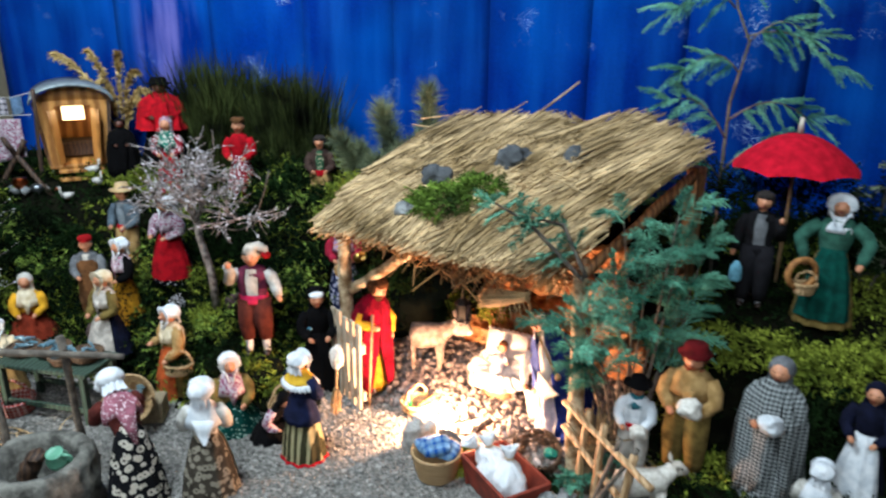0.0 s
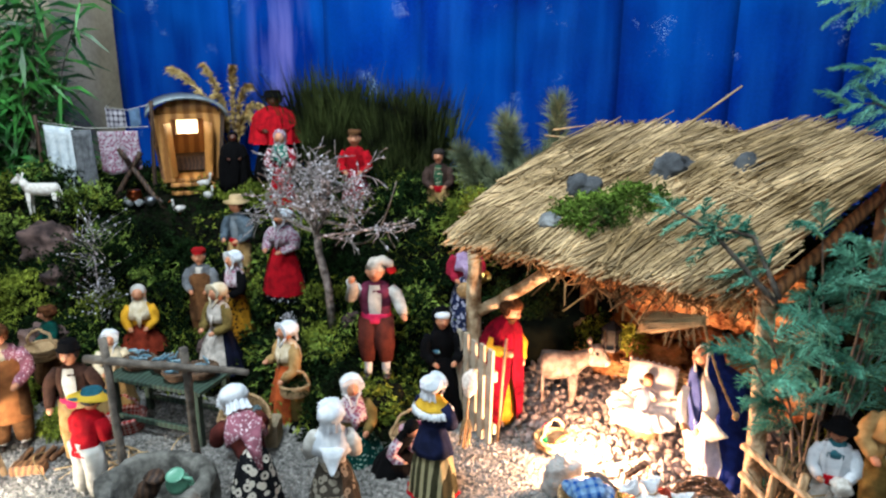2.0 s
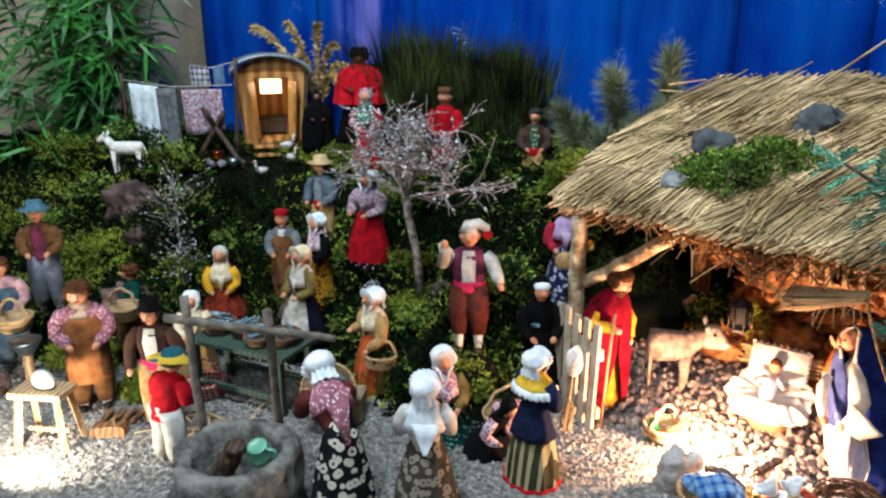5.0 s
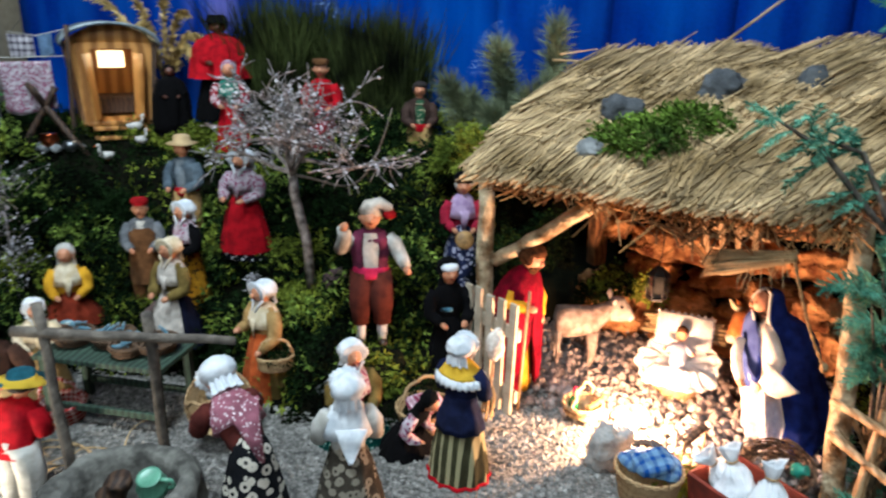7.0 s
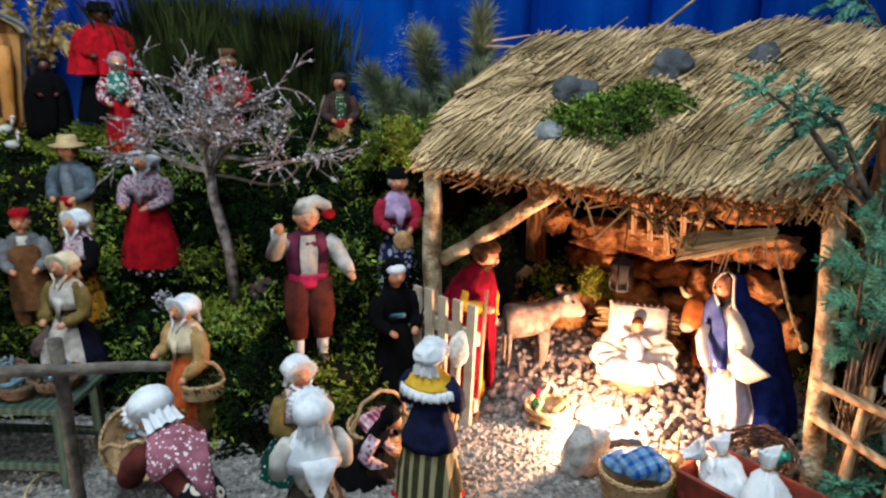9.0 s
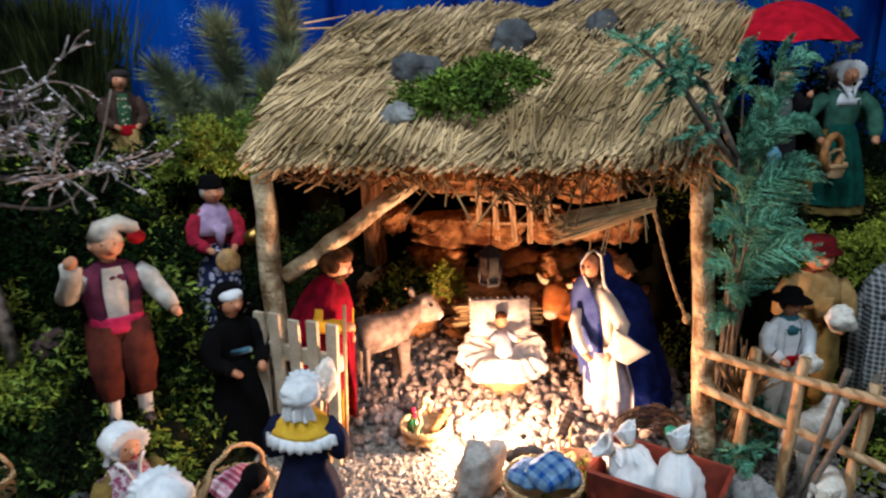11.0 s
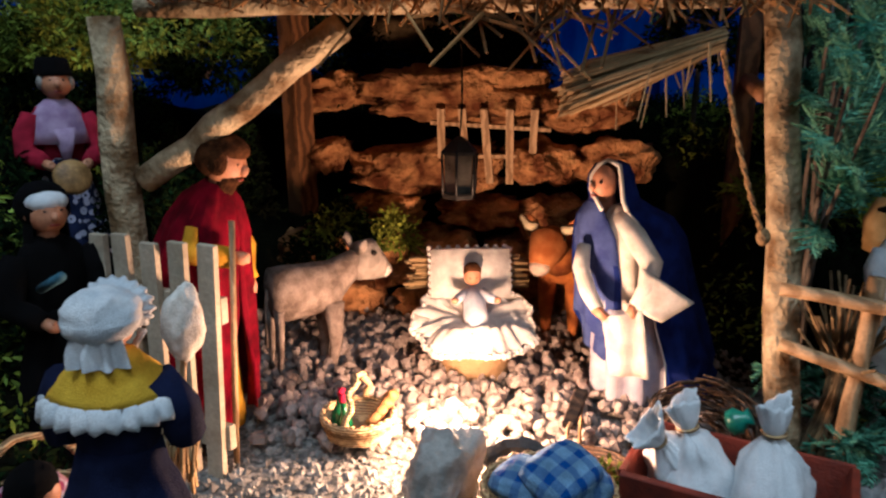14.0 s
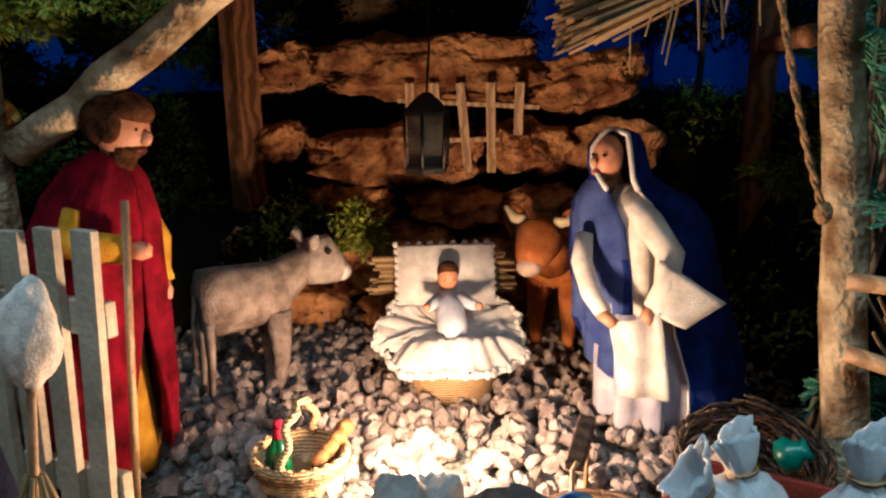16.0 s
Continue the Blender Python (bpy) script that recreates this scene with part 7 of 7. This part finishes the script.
drape("grey_cloth", (-1.490, 1.735, 0.573), (-1.425, 1.735, 0.575), 0.2, GREY, "grey cloth hanging on the washing line")
drape("checked_cloth", (-1.397, 1.772, 0.635), (-1.332, 1.768, 0.631), 0.055, pattern("black_checked_cloth", "d8d4da", "2a2238", "checks", 60), "black and white checked cloth on the line", 1, 0.004)
drape("blue_socks", (-1.318, 1.768, 0.635), (-1.286, 1.772, 0.640), 0.055, cloth("6a86a6"), "small blue garment pegged to the line", 1, 0.004)
drape("floral_cloth", (-1.406, 1.735, 0.570), (-1.277, 1.735, 0.575), 0.12, FLORAL_PALE, "white cloth printed with red flowers on the line", 2, 0.008)


def tripod():
    tp = base("fire_tripod", Matrix(), "three dark poles standing over a small camp fire", "tripod")
    top = Vector((-1.295, 1.72, 0.47))
    for f in ((-1.36, 1.70, 0.36), (-1.19, 1.70, 0.345), (-1.28, 1.80, 0.36)):
        f = Vector(f)
        log("pole", f, top + (top - f) * 0.4, 0.0075, WOOD_DARK, tp, knots=False)
    for k in range(9):
        a = k * 0.7
        lump(STONE, (0.03, 0.024, 0.02), 60 + k, 0.25, True).thing("hearth_stone", pose(-1.27 + 0.05 * math.cos(a), 1.71 + 0.03 * math.sin(a), 0.372, 0, 0, 40 * k), label="small grey stone ringing the camp fire", category="stone", group="stones of the camp fire")
    cop = mat("copper", "b8623a", 0.3, "7c3a1e", 40, 0.1, metal=1.0)
    Shape().lathe([(0.012, 0), (0.022, 0.006), (0.024, 0.02), (0.018, 0.03), (0.02, 0.033)], cop, n=16).thing("copper_pot", pose(-1.285, 1.70, 0.372), label="small shiny copper pot at the camp fire", category="pot")
    Shape().lathe([(0.01, 0), (0.016, 0.004), (0.018, 0.014), (0.014, 0.022)], TIN, n=16).thing("tin_pot", pose(-1.23, 1.69, 0.368), label="small shiny tin pot at the camp fire", category="pot")


tripod()


# ---------------------------------------------------------------- well, table, stool
def well():
    w = base("stone_well", pose(-0.69, 0.735, 0), "round grey stone well with a frame of rough branches", "well")
    s = Shape()
    s.lathe([(0.102, 0), (0.099, 0.03), (0.096, 0.06), (0.095, 0.09), (0.094, 0.11), (0.092, 0.128), (0.082, 0.136), (0.070, 0.135), (0.066, 0.12), (0.064, 0.01), (0.002, 0.008)], mat("cast_well_stone", "75746c", 0.95, "3c3b36", 30, 1.0, fine=120), n=40)
    s.warp(lambda p: p + Vector((p.x, p.y, 0.03)) * 0.16 * noise.noise(p * 30) + Vector((p.x, p.y, 0.01)) * 0.08 * noise.noise(p * 75))
    s.thing("kerb", parent=w)
    # water made near-black: the shade of the hollow is put into its colour
    Shape().lathe([(0.002, 0.02), (0.056, 0.021)], mat("shaded_well_water", "080c0a", 0.1, "040605", 20, 0.0), n=24).thing("water", parent=w)
    log("frame_post", Vector((-0.108, 0.08, 0.0)), Vector((-0.137, 0.105, 0.325)), 0.0075, BARK_GREY, w)
    log("frame_post", Vector((-0.024, 0.175, 0.0)), Vector((-0.010, 0.14, 0.30)), 0.0075, BARK_GREY, w)
    log("crossbar", Vector((-0.172, 0.098, 0.288)), Vector((0.11, 0.135, 0.266)), 0.0075, BARK_GREY, w, 0.006)
    b = base("green_pitcher", pose(-0.652, 0.742, 0.115, 20, 0, 0), "small pale green pitcher at the well's rim", "pitcher")
    g = mat("green_glaze", "6fa88c", 0.3, "4d8068", 30, 0.05)
    Shape().lathe([(0.008, 0), (0.018, 0.008), (0.019, 0.02), (0.012, 0.03), (0.015, 0.036), (0.012, 0.035)], g, n=18).thing("body", parent=b)
    Shape().tube([(0.016, 0, 0.012), (0.028, 0, 0.018), (0.026, 0, 0.03), (0.012, 0, 0.032)], 0.0028, g, 7).thing("handle", parent=b)
    log("wooden_bucket", Vector((-0.035, 0.012, 0.08)), Vector((-0.01, 0.015, 0.13)), 0.016, WOOD_DARK, w, knots=False)


def wood_table():
    green = mat("green_painted_wood", "33493a", 0.75, "1c2c22", 30, 0.4, wave=(25, 5, "X"))
    t = base("market_table", pose(-0.875, 1.11, 0, 0, 0, -10), "low green painted market table laden with fish baskets", "table")
    Shape().board((0, 0, 0.125), (0.24, 0.115, 0.01), green).thing("tabletop", parent=t, smooth=False)
    for x in (-0.106, 0.106):
        for y in (-0.048, 0.048):
            Shape().board((x, y, 0.06), (0.013, 0.013, 0.122), green).thing("leg", parent=t, smooth=False)
    for y in (-0.048, 0.048):
        Shape().board((0, y, 0.035), (0.205, 0.008, 0.012), green).thing("stretcher", parent=t, smooth=False)
    for k, (x, y, r) in enumerate(((-0.955, 1.125, 0.034), (-0.885, 1.125, 0.036), (-0.80, 1.105, 0.036), (-0.842, 1.085, 0.028))):
        wicker("fish_basket", pose(x, y, 0.131), r, 0.018, "round flat wicker basket of silver fish on the table", handle=False, group="baskets on the table", material=WICKER_DARK)
        for j in range(7):
            Shape().tube([(-0.014, 0, 0), (-0.008, 0, 0.001), (0.006, 0, 0.001), (0.012, 0, 0), (0.018, 0, 0)], [0.001, 0.004, 0.0045, 0.0015, 0.004], mat("fish_skin", "7f9aa6", 0.3, "3f6a7a", 90, 0.1), 8, 0.6).thing("fish", pose(x + random.uniform(-0.5, 0.5) * r, y + random.uniform(-0.5, 0.5) * r, 0.147 + 0.003 * j, 0, random.uniform(-10, 10), random.uniform(0, 180)), label="small silvery blue fish in a market basket", category="fish", group="fish on the table")


def stool():
    st = base("work_stool", pose(-1.15, 0.85, 0, 0, 0, 8), "small pale wooden work bench with splayed legs", "stool")
    Shape().board((0, 0, 0.108), (0.10, 0.055, 0.012), WOOD_PALE).thing("seat", parent=st, smooth=False)
    for x in (-1, 1):
        for y in (-1, 1):
            a, b = Vector((x * 0.036, y * 0.018, 0.104)), Vector((x * 0.046, y * 0.03, 0))
            Shape().board((a + b) / 2, (0.011, 0.011, (a - b).length), WOOD_PALE, (a - b).to_track_quat("Z", "X").to_matrix()).thing("leg", parent=st, smooth=False)
    Shape().board((0, 0, 0.03), (0.08, 0.006, 0.008), WOOD_PALE).thing("stretcher", parent=st, smooth=False)
    Shape().ball((0, 0, 0), (0.024, 0.012, 0.022), mat("round_cheese", "cfd0c8", 0.6, "a8a99f", 40, 0.2), 16, 10).thing("grindstone", pose(-1.145, 0.85, 0.128), label="pale round stone lying on the work bench", category="stone")


def withies():
    """Loose bent willow rods dropped on the gravel."""
    wt = base("willow_rods", Matrix(), "loose bent pale willow rods lying on the gravel", "willow rods")
    for k in range(16):
        c = Vector((-0.93 + random.gauss(0, 0.05), 0.95 + random.gauss(0, 0.03), 0.006))
        a, long, bow = random.uniform(0, 6.28), random.uniform(0.06, 0.12), random.uniform(-0.03, 0.03)
        d, e = Vector((math.cos(a), math.sin(a), 0)), Vector((-math.sin(a), math.cos(a), 0))
        pts = [c + d * long * (t - 0.5) + e * bow * math.sin(math.pi * t) + Vector((0, 0, 0.012 * math.sin(math.pi * t) * (k % 3))) for t in (i / 8 for i in range(9))]
        stem(pts, 0.0016, 0.0009, STRAW, wt, "rod", 5)


def chopping_block():
    cb = base("chopping_block", pose(-1.065, 0.90, 0, 0, 0, 20), "small brown wooden block and billets at the craftsmen's feet", "wood block")
    Shape().board((0, 0, 0.011), (0.06, 0.03, 0.022), WOOD, warp=0.002).thing("block", parent=cb, smooth=False)
    for k in range(4):
        log("billet", Vector((-0.03 + 0.02 * k, 0.03, 0.006)), Vector((-0.02 + 0.022 * k, 0.075, 0.01)), 0.006, WOOD, cb, knots=False)


well()
wood_table()
stool()
withies()
chopping_block()
wicker("round_basket", pose(-0.672, 1.045, 0.07, 62, 0, 10), 0.052, 0.03, "round wicker basket of shells leaning on a crate", 0.045)
Shape().board((0, 0, 0.03), (0.09, 0.05, 0.06), cloth("b9a88a")).thing("cloth_crate", pose(-0.665, 1.075, 0, 0, 0, 8), label="low crate covered in beige cloth", category="crate", smooth=False)
for k in range(9):
    lump(mat("sea_shell", "5f7478", 0.4, "39494d", 60, 0.3), (0.018, 0.014, 0.01), 70 + k, 0.3).thing("shell", pose(-0.672 + random.uniform(-0.025, 0.025), 1.03 + random.uniform(-0.008, 0.008), 0.085 + random.uniform(-0.02, 0.025)), label="small grey-blue shell in the round basket", category="shell", group="shells in the basket")
wicker("arm_basket", pose(-0.605, 1.14, 0.085, 0, 0, 15), 0.031, 0.022, "oval pale wicker basket with greens on a figurine's arm", 0.03, oval=0.7)
cushion("greens", (-0.605, 1.14, 0.104), (0.026, 0.018, 0.008), 60, JUNIPER, "dark green leaves heaped in the basket", 0.008)
wicker("red_basket", pose(-0.975, 1.09, 0.0, 0, 0, 0), 0.04, 0.032, "basket lined with red checked cloth under the table", 0.034, material=pattern("red_checked_cloth", "b8302c", "e6cfc8", "checks", 120))
wicker("napkin_basket", pose(-0.335, 1.10, 0.0, 0, 0, 30), 0.05, 0.04, "dark wicker basket with a pink checked cloth", 0.04, material=WICKER)
folded_cloth("pink_cloth", pose(-0.335, 1.10, 0.046, 10, 0, 30), (0.065, 0.05, 0.024), PINK_CHECK, "folded pink checked cloth in the dark basket")
for k, (x, y, z, r, hd) in enumerate(((-1.37, 1.02, 0.13, 0.035, True), (-1.19, 1.13, 0.13, 0.035, True))):
    wicker("carried_basket", pose(x, y, z), r, 0.03, "pale wicker basket carried by a figurine", handle=hd)
s = Shape().lathe([(0.008, 0), (0.012, 0.002), (0.03, 0.03), (0.031, 0.033), (0.028, 0.031)], TIN, n=18)
s.thing("tin_funnel", pose(-1.31, 0.98, 0.10), label="small tin funnel beside the craftsmen", category="funnel")
Shape().tube([(0, 0, 0), (0, 0, 0.10)], [0.012, 0.009], WOOD_PALE, 10).thing("wooden_stand", pose(-1.31, 0.98, 0), label="pale wooden stand under the tin funnel", category="stand")


# ---------------------------------------------------------------- more small things
def umbrella():
    um = base("red_umbrella", pose(0.75, 1.235, 0.275), "open red cloth umbrella held over two figurines", "umbrella")
    s = Shape()
    k = 8
    rows = []
    for i in range(7):
        t = i / 6
        row = []
        for j in range(k * 4):
            a = 2 * math.pi * j / (k * 4)
            sc = 1 - 0.05 * t * abs(math.sin(a * k / 2))
            r = 0.128 * t * sc + 0.002
            row.append((r * math.cos(a), r * math.sin(a), 0.375 - 0.075 * t ** 1.8 + 0.006 * t * abs(math.sin(a * k / 2))))
        rows.append(row)
    s.rings(rows, cloth("c8142c", "a00c20"), caps=False)
    canopy = s.thing("canopy", parent=um)
    Shape().tube([(0, 0, 0.04), (0, 0, 0.40)], 0.004, WOOD_PALE, 8).thing("shaft", parent=um)
    Shape().tube([(0, 0, 0.375), (0, 0, 0.408)], [0.006, 0.004], cloth("d9d0c0"), 8).thing("ferrule", parent=um)
    for j in range(8):
        a = 2 * math.pi * j / 8
        Shape().tube([(0, 0, 0.368), (0.066 * math.cos(a), 0.066 * math.sin(a), 0.345), (0.124 * math.cos(a), 0.124 * math.sin(a), 0.296)], 0.0012, TIN, 5).thing("rib", parent=canopy)


umbrella()


def nest():
    b = base("wicker_tray", pose(0.212, 0.95, 0.03, 0, 0, -28) @ pose(0, 0, 0, 34), "tipped dark willow basket beside the stable post", "basket")
    s = Shape()
    for k in range(420):
        a = random.random() * 6.283
        z = -0.016 + 0.05 * random.random()
        r = 0.034 + 0.018 * math.sqrt((z + 0.016) / 0.05) + random.uniform(-0.002, 0.002)
        p = Vector((r * math.cos(a), 0.8 * r * math.sin(a), z))
        q = Vector((r * math.cos(a + 0.6), 0.8 * r * math.sin(a + 0.6), z + random.uniform(-0.01, 0.01)))
        m = (p + q) / 2 * 1.08
        m.z = (p.z + q.z) / 2
        s.tube([p, m, q], 0.0011, WICKER_DARK, 4)
    s.thing("weave", parent=b)
    g = mat("turquoise_glaze", "2f8f7c", 0.3, "1f6a5c", 30, 0.05)
    Shape().lathe([(0.008, 0), (0.016, 0.004), (0.018, 0.016), (0.009, 0.026), (0.012, 0.034), (0.009, 0.033)], g, n=18, wav=3, amp=0.5).thing("green_jug", pose(0.226, 0.931, 0.048, 60, 0, 40) @ Matrix.Scale(0.68, 4), label="small turquoise glazed jug lying in the basket", category="jug")
    Shape().lathe([(0.03, 0), (0.042, 0.006), (0.045, 0.02), (0.042, 0.02), (0.032, 0.008), (0.002, 0.006)], WICKER_DARK, n=24, wav=24, amp=0.05).thing("egg_basket", pose(0.095, 0.968, 0.0), label="shallow dark basket holding brown eggs", category="basket")
    for k in range(8):
        a = k * 2.4
        r = 0.026 * math.sqrt(k / 8)
        Shape().ball((0, 0, 0), (0.0095, 0.0095, 0.012), mat("egg_shell", "b98d62", 0.6, "9c744c", 80, 0.1), 12, 9).thing("egg", pose(0.095 + r * math.cos(a), 0.968 + r * math.sin(a), 0.018 + 0.006 * (k < 2), 60, 20 * k, 50 * k), label="brown egg in the shallow dark basket", category="egg", group="eggs in the basket")
    Shape().tube([(0, 0, 0), (0, 0, 0.062), (0.004, 0, 0.066)], 0.0018, WOOD_PALE, 6).thing("peg", pose(0.075, 0.975, 0.0), label="thin metal peg standing in the pebbles", category="peg", group="pegs")
    Shape().tube([(0, 0, 0), (0, 0, 0.062), (0.004, 0, 0.066)], 0.0018, WOOD_PALE, 6).thing("peg", pose(0.12, 1.01, 0.0), label="thin metal peg standing in the pebbles", category="peg", group="pegs")
    Shape().board((0, 0, 0), (0.05, 0.012, 0.008), WOOD_DARK).thing("dark_block", pose(0.097, 0.992, 0.068, 0, -14, 38), label="dark wooden bar lying across two pegs", category="bar", smooth=False)


nest()


def twig_bundle():
    tb = base("twig_bundle", Matrix(), "tied bundle of pale dry twigs leaning at the fence", "twig bundle")
    out = []
    for k in range(70):
        a = Vector((0.30, 0.885, 0.0)) + Vector((random.gauss(0, 0.02), random.gauss(0, 0.015), 0))
        b = Vector((0.305, 0.88, 0.10)) + rnd(0.008)
        c = b + Vector((random.gauss(0.01, 0.025), random.gauss(0, 0.02), random.uniform(0.03, 0.09)))
        out += [rod(a, b, 0.0022, 0.002, 4), rod(b, c, 0.002, 0.0012, 4)]
    soup("brushwood", out, STRAW_DARK, "", "", tb)


twig_bundle()
# tambourine, fife, lantern, cup, bread, held bundles and the scale
Shape().lathe([(0.004, 0), (0.018, 0.001), (0.02, 0.004), (0.018, 0.008), (0.003, 0.008)], mat("drum_skin", "a8834e", 0.6, "6e5028", 90, 0.2), n=22).thing("tambourine", pose(-0.272, 1.41, 0.25, 70, 0, 10), label="small round tambourine with a tan skin", category="tambourine")
Shape().lathe([(0.012, 0), (0.013, 0.002), (0.013, 0.024), (0.011, 0.024), (0.011, 0.004)], BRASS, n=18).thing("brass_cup", pose(-0.235, 1.42, 0.278, 60, 0, 60), label="small shiny brass cup held by a figurine", category="cup")
Shape().tube([(0, 0, 0), (0, 0, 0.05)], 0.004, cloth("4a7488"), 8).thing("book", pose(-0.31, 1.19, 0.185, 60, 40, 0), label="small blue-grey book held by the nun", category="book")
bread = mat("bread_crust", "a8743c")
s = Shape()
s.tube([(0.03 * math.cos(a), 0.03 * math.sin(a), 0) for a in (i * 6.283 / 18 for i in range(19))], 0.007, bread, 8)
s.thing("round_bread", pose(0.74, 1.10, 0.385, 90, 0, 10), label="open-work round flat bread held by a figurine", category="bread")
Shape().lathe([(0.012, 0), (0.014, 0.004), (0.012, 0.03), (0.004, 0.042)], cloth("6aa0b4"), n=10).thing("hand_lantern", pose(0.615, 1.12, 0.36), label="small blue lantern hanging from a figurine's hand", category="lantern")
wicker("side_basket", pose(0.75, 1.10, 0.34), 0.024, 0.022, "straw basket hanging at the green figurine's side", oval=0.7)
for k, (x, y, z, sz, rz) in enumerate(((0.472, 0.865, 0.20, 0.05, 30), (0.375, 0.835, 0.165, 0.034, 0), (0.60, 0.82, 0.20, 0.05, 60))):
    s = lump(FLEECE if k < 2 else WHITE, (sz, sz * 0.8, sz * 0.75), 80 + k, 0.2)
    s.thing(("lamb_figure", "lamb_figure", "cloth_parcel")[k], pose(x, y, z, 0, 20, rz), label=("small white lamb figure carried in the arms", "small white lamb figure carried in the arms", "white cloth parcel carried in the arms")[k], category=("animal figure", "animal figure", "parcel")[k])
lump(cloth("e6e6e0"), (0.03, 0.02, 0.016), 91, 0.2).thing("dove_figure", pose(0.70, 1.20, height(0.70, 1.20) + 0.02), label="small white dove figure on the moss", category="animal figure")

di = base("distaff", pose(-0.233, 1.078, -0.02, 4, 4, 0), "spinning distaff with a cone of white wool", "distaff")
Shape().tube([(0, 0, 0.05), (0, 0, 0.19)], 0.0025, WOOD_PALE, 7).thing("stick", parent=di)
lump(FLEECE, (0.03, 0.028, 0.06), 95, 0.12).thing("wool", pose(0, 0, 0.20), parent=di, label="fluffy white wool")
s = Shape()
for k in range(24):
    a = k * 0.9
    s.tube([(0.004 * math.cos(a), 0.004 * math.sin(a), 0.12), (0.011 * math.cos(a), 0.011 * math.sin(a), 0.10 - 0.02 * (k % 3)), (0.008 * math.cos(a), 0.008 * math.sin(a), 0.07)], 0.0014, STRAW, 4)
s.thing("flax", parent=di, kind="stuff")
